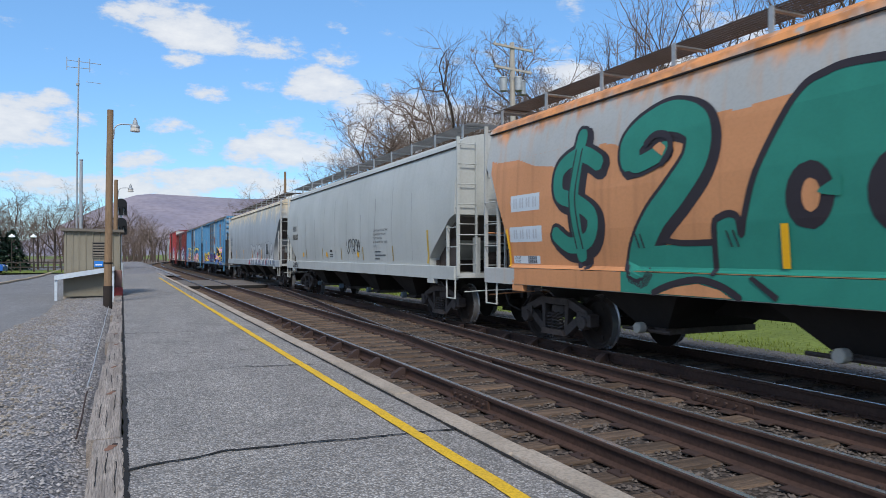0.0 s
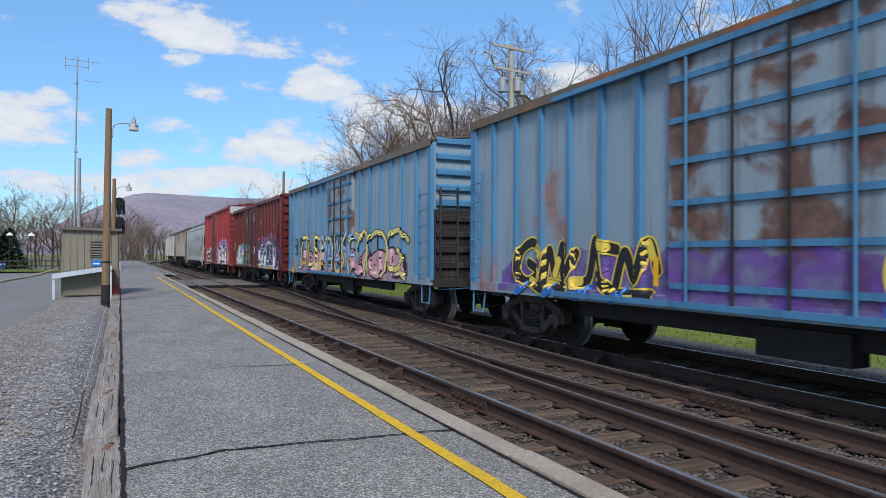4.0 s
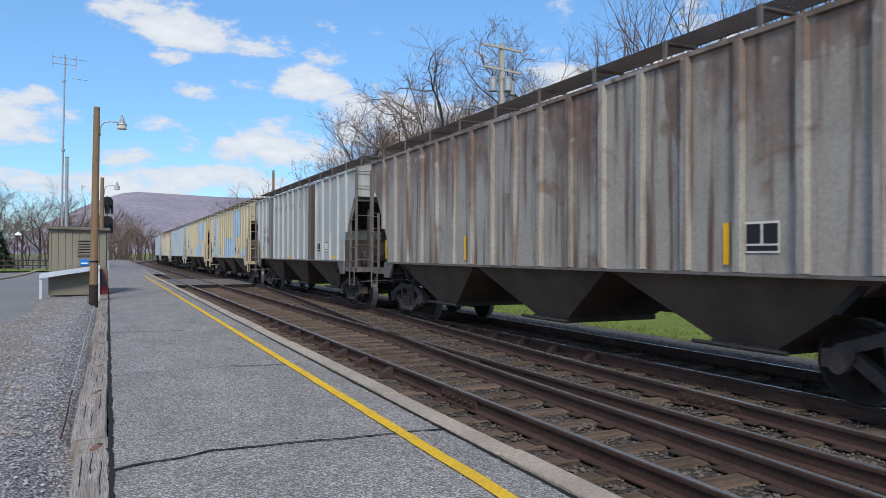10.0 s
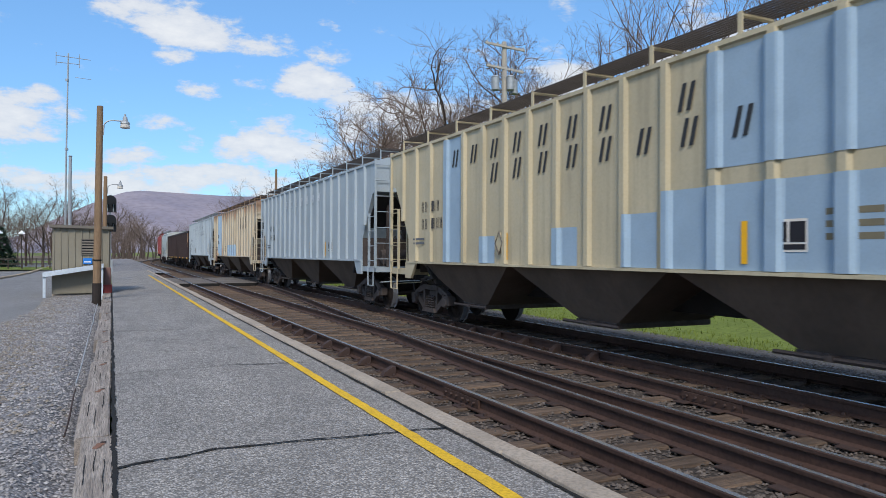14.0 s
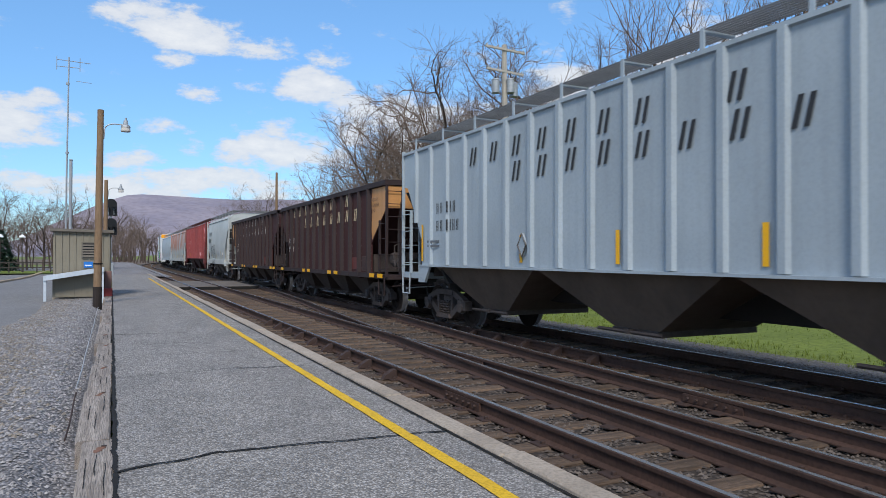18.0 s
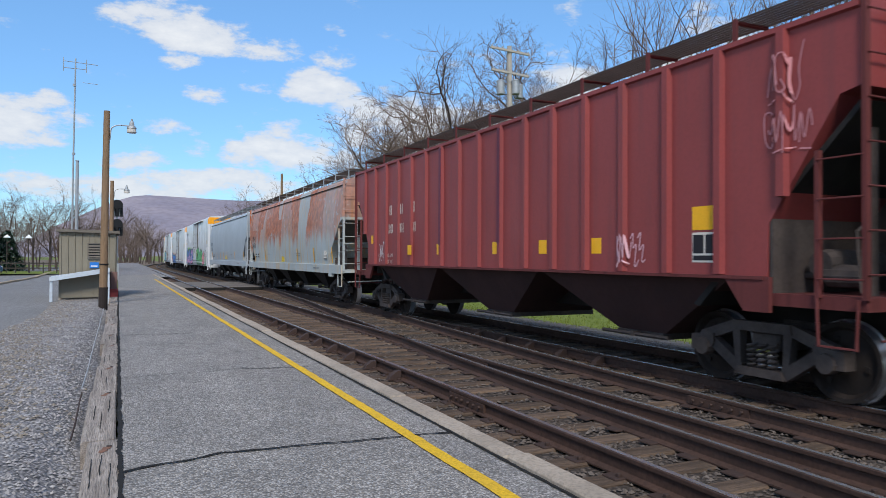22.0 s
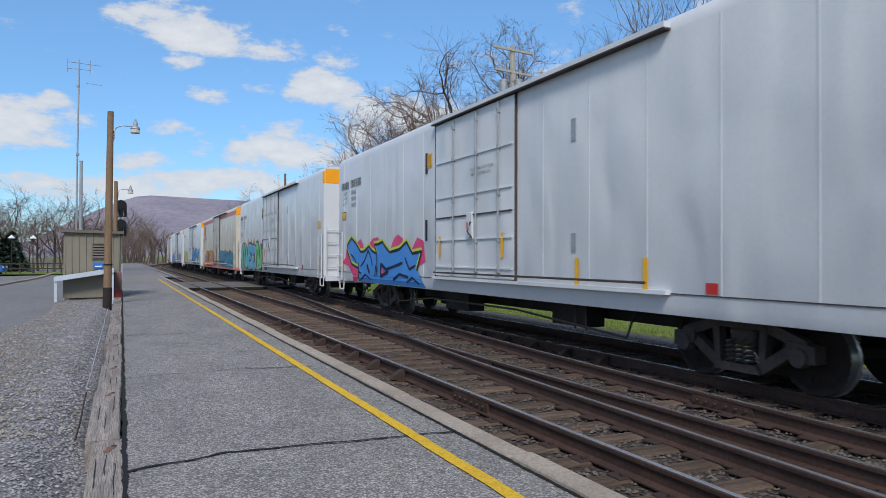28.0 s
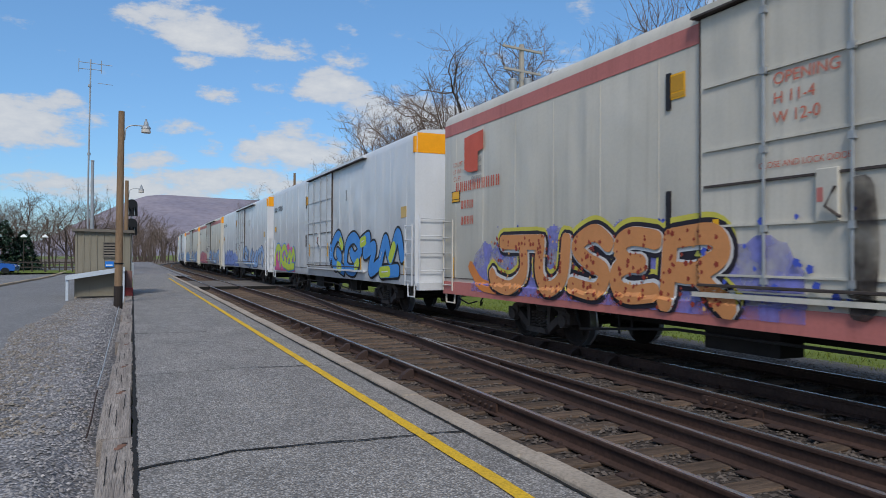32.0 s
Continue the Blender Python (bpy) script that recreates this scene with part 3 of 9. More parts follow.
sheet("shoulder", SHOULDER, spread(10.3, 12.9, 8), spread(-20, 100, 120), lambda x, y: -0.235 - (x - 10.2) * 0.075 + 0.02 * noise.noise((x * 4, y * 4, 0)) - (0.06 if x > 12.7 else 0), "grey stone shoulder between track and grass", "track shoulder")

# ---- sleepers, fastenings and the crossing ----
def tie_mesh(ln, seed):
    rnd = random.Random(seed)
    m = Mesh().box(-ln / 2, ln / 2, -0.115, 0.115, -0.36, -0.172 + rnd.uniform(-0.008, 0.004), 0.016)
    # a split along the top
    return m.data("sleeper", TIE)


TIE_STD = [tie_mesh(2.6, k) for k in range(3)]
TIE_LONG = [tie_mesh(3.5, k + 5) for k in range(2)]
PLATE_MESH = Mesh().box(-0.17, 0.17, -0.09, 0.09, -0.172, -0.156, 0.006).data("tie_plate", PLATE)
SPIKE_MESH = Mesh().box(-0.02, 0.02, -0.02, 0.02, -0.17, -0.125, 0.006).data("spike", PLATE)


def sleepers():
    rnd = random.Random(9)
    rest = {near_line: Mesh(), far_line: Mesh()}
    for line, fx, span in ((near_line, near_track, (0.6, 46)), (far_line, far_track, (1.5, 46))):
        y = -30.0
        k = 0
        while y < 170:
            x = fx(y)
            dy, dx = rnd.uniform(-0.03, 0.03), rnd.uniform(-0.06, 0.06)
            turn = rnd.uniform(-0.8, 0.8)
            long = 4 < y < 40 and line is near_line and k % 2 == 0
            if span[0] < y < span[1]:
                me = TIE_LONG[k % 2] if long else TIE_STD[k % 3]
                link("sleeper", me, line, at=pose(x + dx + (0.45 if long else 0), y + dy, 0, 0, 0, turn))
                if y < 26:
                    for s in (-1, 1):
                        link("tie_plate", PLATE_MESH, line, at=pose(x + s * GAUGE / 2, y + dy, 0))
                        if y < 16:
                            for q in (-1, 1):
                                link("spike", SPIKE_MESH, line, at=pose(x + s * GAUGE / 2 + q * 0.1, y + dy + q * 0.04, 0, 0, 0, turn * 9))
            else:
                rest[line].box(x - 1.3, x + 1.3, y - 0.115, y + 0.115, -0.36, -0.172)
            y += 0.54
            k += 1
    for line, m in rest.items():
        tagged(part("distant_sleepers", m, TIE, line), kind="stuff")
    # fastenings of the crossover
    y = 1.0
    while y < 22:
        x = crossover(y)
        for s in (-1, 1):
            link("tie_plate", PLATE_MESH, turnout, at=pose(x + s * GAUGE / 2, y, 0.0015, 0, 0, 3))
        y += 0.54
    # rail braces on the switch
    for k in range(9):
        y = 9.5 + k * 1.08
        for fx, line in ((near_track, near_line), (far_track, far_line)):
            m = Mesh().prism([(0, -0.16), (0.2, -0.16), (0.16, -0.1), (0.05, -0.03), (0.0, -0.03)], "y", -0.06, 0.06)
            part("rail_brace", m, PLATE, line, at=pose(fx(y) - GAUGE / 2 - 0.05, y, 0, 0, 0, 180))


sleepers()


def joint_bars():
    for fx, off, y, line in ((near_track, -GAUGE / 2, 7.4, near_line), (near_track, GAUGE / 2, 10.1, near_line), (crossover, GAUGE / 2, 6.0, turnout)):
        for s in (-1, 1):
            m = Mesh().box(-0.014, 0.014, -0.45, 0.45, -0.14, -0.045)
            part("joint_bar", m, RAIL, line, at=pose(fx(y) + off + s * 0.03, y, 0))
            for b in (-0.36, -0.22, -0.08, 0.08, 0.22, 0.36):
                part("track_bolt", Mesh().lathe([(0, 0.03), (0.016, 0.03), (0.018, 0)], "x", (0, 0, 0), 6), PLATE, line, at=pose(fx(y) + off + s * 0.044, y + b, -0.09, 0, 0, 180 if s < 0 else 0))


joint_bars()
PLANK = surface("grey crossing planks", srgb(112, 106, 102), srgb(80, 74, 70), rough=0.95, scale=2, grain=14, stretch=(0.8, 5, 5), fine=0.3, vary=0.12)
crossing = thing("crossing", "grey timber planks crossing the tracks on foot", "foot crossing", kind="structure")
for k in range(14):
    y = 39.0 + k * 0.62
    for x0, x1 in ((2.85, 3.68), (3.9, 5.15), (5.4, 7.3), (7.52, 8.76)):
        m = Mesh().box(x0, x1, y, y + 0.6, -0.17, -0.012 + 0.008 * random.random(), 0.01)
        link("plank", m.data("plank", PLANK), crossing)
part("crossing_end", Mesh().box(2.9, 8.7, 38.9, 38.97, -0.19, -0.03), CRACK, crossing)

# ---- beside the platform: hut, poles, mast, signal ----
SIDING = surface("olive grey metal siding", srgb(128, 122, 108), srgb(112, 107, 95), rough=0.6, scale=1, grain=20, fine=0.06)
DKTRIM = surface("brown grey roof trim", srgb(110, 104, 96), srgb(88, 83, 77), rough=0.7, scale=2)
PALE = surface("pale painted board", srgb(186, 196, 206), srgb(160, 170, 182), rough=0.6, scale=2, grain=10, fine=0.1)
POLEWOOD = surface("weathered pole wood", srgb(138, 114, 90), srgb(98, 80, 64), rough=0.9, scale=1.5, grain=14, stretch=(6, 6, 0.5), fine=0.3, bump=0.4)
PALEWOOD = surface("bleached pole wood", srgb(178, 172, 163), srgb(140, 132, 124), rough=0.9, scale=1.5, grain=14, stretch=(6, 6, 0.5), fine=0.25)
CREOSOTE = surface("dark pole foot", srgb(48, 42, 40), rough=0.9, scale=3, grain=10)
BLUESIGN = flat("blue notice", srgb(40, 112, 190), 0.4)
REDPAINT = surface("faded red paint", srgb(150, 66, 66), srgb(120, 70, 70), rough=0.8, scale=3)
BLACKGLOSS = surface("black signal paint", srgb(24, 24, 26), rough=0.45, scale=3)


def hut():
    h = thing("equipment_hut", "olive-grey ribbed metal equipment hut beside the platform", "hut", at=pose(0, 0, 0))
    x0, x1, y0, y1, zt = -1.95, -0.03, 29.2, 31.8, 2.5
    part("wall", Mesh().box(x0 + 0.03, x1 - 0.03, y0 + 0.03, y1, 0.25, zt), SIDING, h)
    part("plinth", Mesh().box(x0, x1, y0, y1, -0.1, 0.25, 0.02), CONCRETE, h)
    for k in range(9):
        x = x0 + 0.06 + (x1 - x0 - 0.12) * k / 8
        part("siding_rib", Mesh().prism([(x - 0.03, y0 + 0.031), (x - 0.015, y0), (x + 0.015, y0), (x + 0.03, y0 + 0.031)], "z", 0.25, zt), SIDING, h)
    for k in range(12):
        y = y0 + 0.1 + (y1 - y0 - 0.2) * k / 11
        for s, x in ((-1, x0 + 0.03), (1, x1 - 0.03)):
            part("siding_rib", Mesh().box(min(x, x + s * 0.03), max(x, x + s * 0.03), y - 0.02, y + 0.02, 0.25, zt), SIDING, h)
    part("roof", Mesh().prism([(x0 - 0.1, zt), (x0 - 0.1, zt + 0.1), (x1 + 0.1, zt + 0.06), (x1 + 0.1, zt - 0.04)], "y", y0 - 0.12, y1 + 0.12), DKTRIM, h)
    lou = part("louvre", Mesh().box(-1.02, -0.42, y0 - 0.03, y0 + 0.03, 1.5, 2.1), DKTRIM, h)
    part("louvre_recess", Mesh().box(-0.98, -0.46, y0 - 0.036, y0 - 0.03, 1.54, 2.06), BLACKGLOSS, lou)
    for k in range(5):
        z = 1.57 + k * 0.1
        part("louvre_slat", Mesh().prism([(y0 - 0.06, z), (y0 - 0.03, z + 0.06), (y0 - 0.03, z + 0.045), (y0 - 0.065, z - 0.01)], "x", -0.98, -0.46), DKTRIM, lou)
    part("notice", Mesh().box(-0.94, -0.64, y0 - 0.015, y0 - 0.005, 1.16, 1.38), BLUESIGN, h, "small blue notice plate")
    part("notice_text", Mesh().box(-0.9, -0.68, y0 - 0.019, y0 - 0.015, 1.22, 1.26), WLETTER0, h)


WLETTER0 = flat("white notice print", srgb(220, 222, 224))
hut()


def lean_to():
    h = thing("lean_to_shelter", "low shelter with a slanting pale board roof", "shelter", at=pose(0, 0, 0))
    y0, y1 = 27.9, 29.1
    part("roof_board", Mesh().prism([(-2.15, 0.72), (-2.15, 0.88), (-0.25, 1.18), (-0.25, 1.03)], "y", y0, y1), PALE, h)
    part("back_wall", Mesh().prism([(-1.9, 0.12), (-1.9, 0.74), (-0.32, 1.0), (-0.32, 0.12)], "y", y0 + 0.5, y0 + 0.55), SIDING, h)
    for k in range(8):
        x = -1.85 + 0.21 * k
        part("siding_rib", Mesh().box(x - 0.015, x + 0.015, y0 + 0.48, y0 + 0.5, 0.12, 0.72 + (x + 1.9) * 0.16), SIDING, h)
    for x, z in ((-2.1, 0.74), (-0.3, 1.03)):
        part("post", Mesh().box(x - 0.045, x + 0.045, y0 + 0.05, y0 + 0.14, -0.1, z), PALE, h)


lean_to()


def lamp_pole(x, y, top, lean, arm, label):
    p = thing("lamp_pole", label, "lamp post", "lamp poles along the platform", at=pose(x, y, 0, 0, lean, 0))
    part("pole", Mesh().tube([(0, 0, -0.4), (0, 0, top * 0.3), (0, 0, top * 0.7), (0, 0, top)], 0.13, 12, 0.095), POLEWOOD, p, smooth=True)
    part("pole_foot", Mesh().tube([(0, 0, -0.3), (0, 0, 0.62)], 0.138, 12), CREOSOTE, p)
    za = top - 0.62
    pts = [(0.1, 0, za - 0.3)] + [(0.12 + arm * 0.4 * (1 - math.cos(a)), 0, za + 0.2 * math.sin(a)) for a in spread(0.1, 1.57, 6)] + [(0.12 + arm * 0.75, 0, za + 0.2)]
    part("arm", Mesh().tube(pts, 0.022, 6), GALV, p)
    hd = part("lamp_head", Mesh().lathe([(0.0, 0.16), (0.06, 0.15), (0.08, 0.02), (0.13, -0.02), (0.15, -0.08), (0.0, -0.08)], "z", (0.12 + arm * 0.85, 0, za + 0.2), 14), GALV, p)
    part("lens", Mesh().lathe([(0.13, -0.08), (0.15, -0.2), (0.14, -0.22), (0.0, -0.22)], "z", (0.12 + arm * 0.85, 0, za + 0.2), 14), flat("milky lamp lens", srgb(190, 186, 180), 0.3), hd)
    part("photocell", Mesh().lathe([(0.0, 0.08), (0.03, 0.08), (0.03, 0.0)], "z", (0.12 + arm * 0.85, 0, za + 0.35), 8), GALV, hd)
    part("band", Mesh().lathe([(0.14, -0.02), (0.14, 0.02)], "z", (0, 0, 1.35), 12), BLACKGLOSS, p)
    return p


lamp_pole(-0.41, 24.8, 6.25, 0.5, 0.72, "weathered wooden lamp pole with a curved arm and lamp")
lamp_pole(-0.34, 42.5, 5.75, 0.3, 0.72, "weathered wooden lamp pole farther along the platform")


def mast():
    m = thing("antenna_mast", "slender steel radio mast with a dipole antenna", "antenna mast", at=pose(-1.86, 35.5, 0))
    part("mast_tube", Mesh().tube([(0, 0, -0.4), (0.0, 0, 5), (0.06, 0, 10.5)], 0.045, 8, 0.03), GALV, m)
    z = 10.35
    part("cross_arm", Mesh().tube([(-0.42, 0, z), (0.95, 0, z - 0.05)], 0.016, 5), GALV, m)
    part("cross_arm", Mesh().tube([(-0.42, 0, z - 0.3), (0.5, 0, z - 0.3)], 0.016, 5), GALV, m)
    for x in (-0.42, 0.5):
        part("dipole", Mesh().tube([(x, 0, z - 0.45), (x, 0, z + 0.15)], 0.016, 5), GALV, m)
    part("dipole", Mesh().tube([(0.35, 0, z - 0.9), (0.98, 0, z - 0.93)], 0.012, 5), GALV, m)
    for zz in (6.2, 9.3):
        part("clamp", Mesh().lathe([(0.07, -0.05), (0.07, 0.05)], "z", (0.02, 0, zz), 8), GALV, m)
    p = thing("steel_pole", "short galvanised steel pole beside the mast", "pole", at=pose(-1.68, 35.3, 0))
    part("pole_tube", Mesh().tube([(0, 0, -0.4), (0, 0, 5.85)], 0.075, 10, 0.065), GALV, p)
    part("cap", Mesh().lathe([(0.0, 0.06), (0.08, 0.04), (0.08, 0)], "z", (0, 0, 5.85), 10), GALV, p)


mast()


def signal():
    s = thing("railway_signal", "two black round-topped signal heads on a silver mast", "railway signal", at=pose(-0.08, 60, 0))
    part("mast_tube", Mesh().tube([(0, 0.2, -0.4), (0, 0.2, 5.7)], 0.07, 8), GALV, s)
    part("base_case", Mesh().box(-0.2, 0.2, 0.0, 0.4, -0.2, 1.0, 0.02), GALV, s)
    for z in (5.25, 3.75):
        out = [(0.42 * math.cos(a), z + 0.35 + 0.42 * math.sin(a)) for a in spread(0, math.pi, 10)] + [(-0.42, z - 0.55), (0.42, z - 0.55)]
        hd = part("signal_head", Mesh().prism(out, "y", 0.0, 0.08), BLACKGLOSS, s)
        for x in (-0.2, 0.2):
            part("visor", Mesh().lathe([(0.1, 0.0), (0.11, -0.25)], "y", (x, 0, z), 10), BLACKGLOSS, hd)
            part("bracket", Mesh().box(x - 0.02, x + 0.02, -0.03, 0.0, z - 0.5, z + 0.1), GALV, hd)


signal()


def red_box():
    b = thing("red_marker_box", "faded red box on the timber edge", "box", at=pose(-0.12, 29.0, 0.08))
    part("box_body", Mesh().box(-0.15, 0.15, -0.3, 0.3, 0, 0.32, 0.02), REDPAINT, b)
    part("box_top", Mesh().box(-0.12, 0.12, -0.2, 0.2, 0.32, 0.95, 0.02), surface("brick red board", srgb(122, 96, 92), rough=0.9), b)


red_box()


def cable():
    def x(y):
        return -0.36 - 0.02 * noise.noise((y * 0.6, 0, 0))
    pale = [(x(y), y, lot_z(-0.4, y) + 0.03) for y in spread(9.2, 23.5, 50)]
    rusty = [(x(y), y, lot_z(-0.4, y) - 0.02) for y in spread(6.9, 9.2, 16)]
    c = thing("conduit", "thin grey conduit lying along the platform edge", "conduit")
    part("pipe", Mesh().tube(pale, 0.009, 6), GALV, c)
    part("pipe_end", Mesh().tube(rusty, 0.009, 6), PLATE, c, "rusty end of the conduit")


cable()


def utility_pole():
    u = thing("utility_pole", "bleached wooden utility pole with two crossarms and three transformers", "utility pole", at=pose(20.6, 35.0, 0, 0, -0.8, 0))
    part("pole", Mesh().tube([(0, 0, -0.6), (0, 0, 6), (0, 0, 13.85)], 0.2, 10, 0.14), PALEWOOD, u, smooth=True)
    for z, w, d in ((13.55, 1.3, 0.0), (12.3, 1.22, 0.06)):
        arm = part("crossarm", Mesh().prism([(-w, z + 0.02), (w, z - 0.16), (w, z - 0.04), (-w, z + 0.14)], "y", -0.2 + d, -0.09 + d), PALEWOOD, u)
        for x in (-w + 0.1, -w * 0.4, w * 0.4, w - 0.1):
            part("insulator", Mesh().lathe([(0.0, 0.14), (0.04, 0.12), (0.05, 0.05), (0.03, 0.0)], "z", (x, -0.14 + d, z + 0.04 - 0.07 * x), 8), GALV, arm)
    for x, z, y in ((-0.6, 11.4, 0.0), (0.22, 11.42, -0.3), (0.68, 11.3, 0.1)):
        tr = part("transformer", Mesh().lathe([(0.0, -0.4), (0.2, -0.4), (0.23, -0.37), (0.23, 0.34), (0.25, 0.36), (0.22, 0.42), (0.0, 0.44)], "z", (x, y, z), 16), GALV, u, smooth=True)
        part("bushing", Mesh().tube([(x, y, z + 0.48), (x, y, z + 0.75)], 0.035, 6, 0.02), BLACKGLOSS, tr)
    for s in (-1, 1):
        part("arm_brace", Mesh().tube([(s * 0.7, -0.2, 12.3), (0.0, -0.14, 11.7)], 0.015, 5), GALV, u)
    part("drop_wire", Mesh().tube([(0.7, -0.14, 13.45), (0.75, -0.1, 12.9), (0.72, 0.1, 11.8)], 0.012, 4), BLACKGLOSS, u)
    p = thing("utility_pole", "distant bare wooden utility pole among the trees", "utility pole", at=pose(15.6, 74, 0))
    part("pole", Mesh().tube([(0, 0, -0.6), (0, 0, 10.4)], 0.16, 8, 0.12), POLEWOOD, p)


utility_pole()

# ---- the train ----
def distance(t):
    """How far the train has run after t seconds; it slows a little towards the end."""
    return 13.4 * t - 0.025 * max(0.0, t - 18) ** 2


WHEEL_R = 0.457


def truck_data():
    d = {}
    d["bolster"] = Mesh().box(-1.0, 1.0, -0.2, 0.2, 0.5, 0.72, 0.03).box(-0.3, 0.3, -0.3, 0.3, 0.6, 0.82).data("bolster", STEELDARK)
    m = Mesh()
    x0, x1 = -0.06, 0.06
    for s in (-1, 1):
        m.prism([(s * 1.1, 0.40), (s * 1.1, 0.60), (s * 0.72, 0.64), (s * 0.72, 0.52), (s * 0.8, 0.40)], "x", x0 - 0.03, x1 + 0.03)
        m.prism([(s * 1.02, 0.56), (s * 0.95, 0.66), (s * 0.42, 0.84), (s * 0.36, 0.72), (s * 0.7, 0.6)], "x", x0, x1)
        m.prism([(s * 0.78, 0.46), (s * 0.72, 0.58), (s * 0.28, 0.30), (s * 0.36, 0.18)], "x", x0, x1)
        m.prism([(s * 0.30, 0.22), (s * 0.38, 0.26), (s * 0.44, 0.80), (s * 0.32, 0.80)], "x", x0, x1)
        m.lathe([(0.0, -0.13), (0.11, -0.13), (0.12, -0.1), (0.12, 0.0)], "x", (0, s * 0.89, WHEEL_R), 12)
    m.prism([(-0.44, 0.72), (-0.42, 0.84), (0.42, 0.84), (0.44, 0.72)], "x", x0 - 0.02, x1 + 0.02)
    m.prism([(-0.36, 0.18), (-0.30, 0.28), (0.30, 0.28), (0.36, 0.18)], "x", x0 - 0.06, x1 + 0.06)
    d["side_frame"] = m.data("side_frame", STEELDARK)
    m = Mesh()
    pts = [(0.055 * math.cos(a * 0.8976), 0.055 * math.sin(a * 0.8976), 0.28 + 0.30 * a / 35) for a in range(36)]
    m.tube(pts, 0.017, 5)
    d["spring"] = m.data("spring", STEELDARK)
    m = Mesh()
    m.tube([(-0.9, 0, 0), (0.9, 0, 0)], 0.08, 10)
    for s in (-1, 1):
        prof = [(0.08, s * 0.80), (0.14, s * 0.84), (0.2, s * 0.79), (0.36, s * 0.76), (0.40, s * 0.82), (WHEEL_R - 0.005, s * 0.82),
                (WHEEL_R, s * 0.74), (WHEEL_R + 0.004, s * 0.70), (WHEEL_R + 0.028, s * 0.69), (WHEEL_R + 0.026, s * 0.675),
                (0.40, s * 0.672), (0.3, s * 0.72), (0.12, s * 0.70), (0.08, s * 0.68)]
        m.lathe(prof, "x", (0, 0, 0), 28)
        for k in range(3):
            a = k * 2.094
            m.box(s * 0.79, s * 0.80 + s * 0.005, 0.28 * math.cos(a) - 0.03, 0.28 * math.cos(a) + 0.03, 0.28 * math.sin(a) - 0.03, 0.28 * math.sin(a) + 0.03)
    me = m.data("wheelset", [WHEEL, RAILTOP], True)
    for f in me.polygons:
        # the worn tread and rim edge shine
        if min(math.hypot(me.vertices[i].co.y, me.vertices[i].co.z) for i in f.vertices) > WHEEL_R - 0.008:
            f.material_index = 1
    d["wheelset"] = me
    return d


TRUCK = truck_data()
ROLLING = []     # (car, its leading y at the start, wheelsets)


def add_truck(car, y):
    tr = link("truck", TRUCK["bolster"], car, at=pose(0, y, 0))
    sets = []
    for s in (-1, 1):
        link("side_frame", TRUCK["side_frame"], tr, at=pose(s * 1.0, 0, 0))
        for k in (-1, 0, 1):
            link("spring", TRUCK["spring"], tr, at=pose(s * (1.0 + 0.03), k * 0.15, 0))
        sets.append(link("wheelset", TRUCK["wheelset"], tr, at=pose(0, s * 0.89, WHEEL_R)))
    return sets


def interp(prof, z):
    """Half width at height z on a side profile of (half width, height) pairs."""
    for (x0, z0), (x1, z1) in zip(prof, prof[1:]):
        if z <= z1:
            return x0 + (x1 - x0) * max(0.0, (z - z0)) / max(1e-6, z1 - z0)
    return prof[-1][0]


def loft(sections, side, roof):
    """A hull: sections are (y, lowest z); side and roof are profiles of (half width, height), upward."""
    m = Mesh()
    rings = []
    for y, zb in sections:
        half = [(interp(side, max(z, zb)), max(z, zb)) for _, z in side] + list(roof)
        ring = [(-x, y, z) for x, z in half] + [(x, y, z) for x, z in reversed(half) if x > 1e-4]
        rings.append(ring)
    n = len(rings[0])
    for r in rings:
        m.v += r
    for i in range(len(rings) - 1):
        m.f += [(i * n + k, i * n + (k + 1) % n, (i + 1) * n + (k + 1) % n, (i + 1) * n + k) for k in range(n)]
    m.f.append(tuple(range(n)))
    e = (len(rings) - 1) * n
    m.f.append(tuple(range(e + n - 1, e - 1, -1)))
    return m


def couplers(car, L, mat, z=0.82):
    m = Mesh().box(-0.2, 0.2, -L / 2 + 0.1, L / 2 - 0.1, z - 0.1, z + 0.28)
    part("centre_sill", m, BLACK, car)
    for s in (-1, 1):
        m = Mesh().box(-0.08, 0.08, min(s * L / 2, s * (L / 2 + 0.75)), max(s * L / 2, s * (L / 2 + 0.75)), z - 0.06, z + 0.08)
        e = s * (L / 2 + 0.7)
        m.box(-0.16, 0.14, e - 0.18, e + 0.18, z - 0.15, z + 0.16, 0.04)
        part("coupler", m, STEELDARK, car)
        part("air_hose", Mesh().tube([(-0.35, s * (L / 2 + 0.1), z - 0.05), (-0.38, s * (L / 2 + 0.35), z - 0.3), (-0.25, s * (L / 2 + 0.6), z - 0.42),
                                      (-0.1, s * (L / 2 + 0.8), z - 0.35)], 0.02, 6), BLACK, car)
        part("uncoupling_lever", Mesh().tube([(-1.35, s * (L / 2 + 0.08), z - 0.02), (-0.9, s * (L / 2 + 0.12), z), (-0.2, s * (L / 2 + 0.2), z + 0.02)], 0.014, 5), mat, car)


RUNG = {}


def rung(car, mat, p0, p1, r=0.011):
    part("rung", Mesh().tube([p0, p1], r, 5), mat, car)


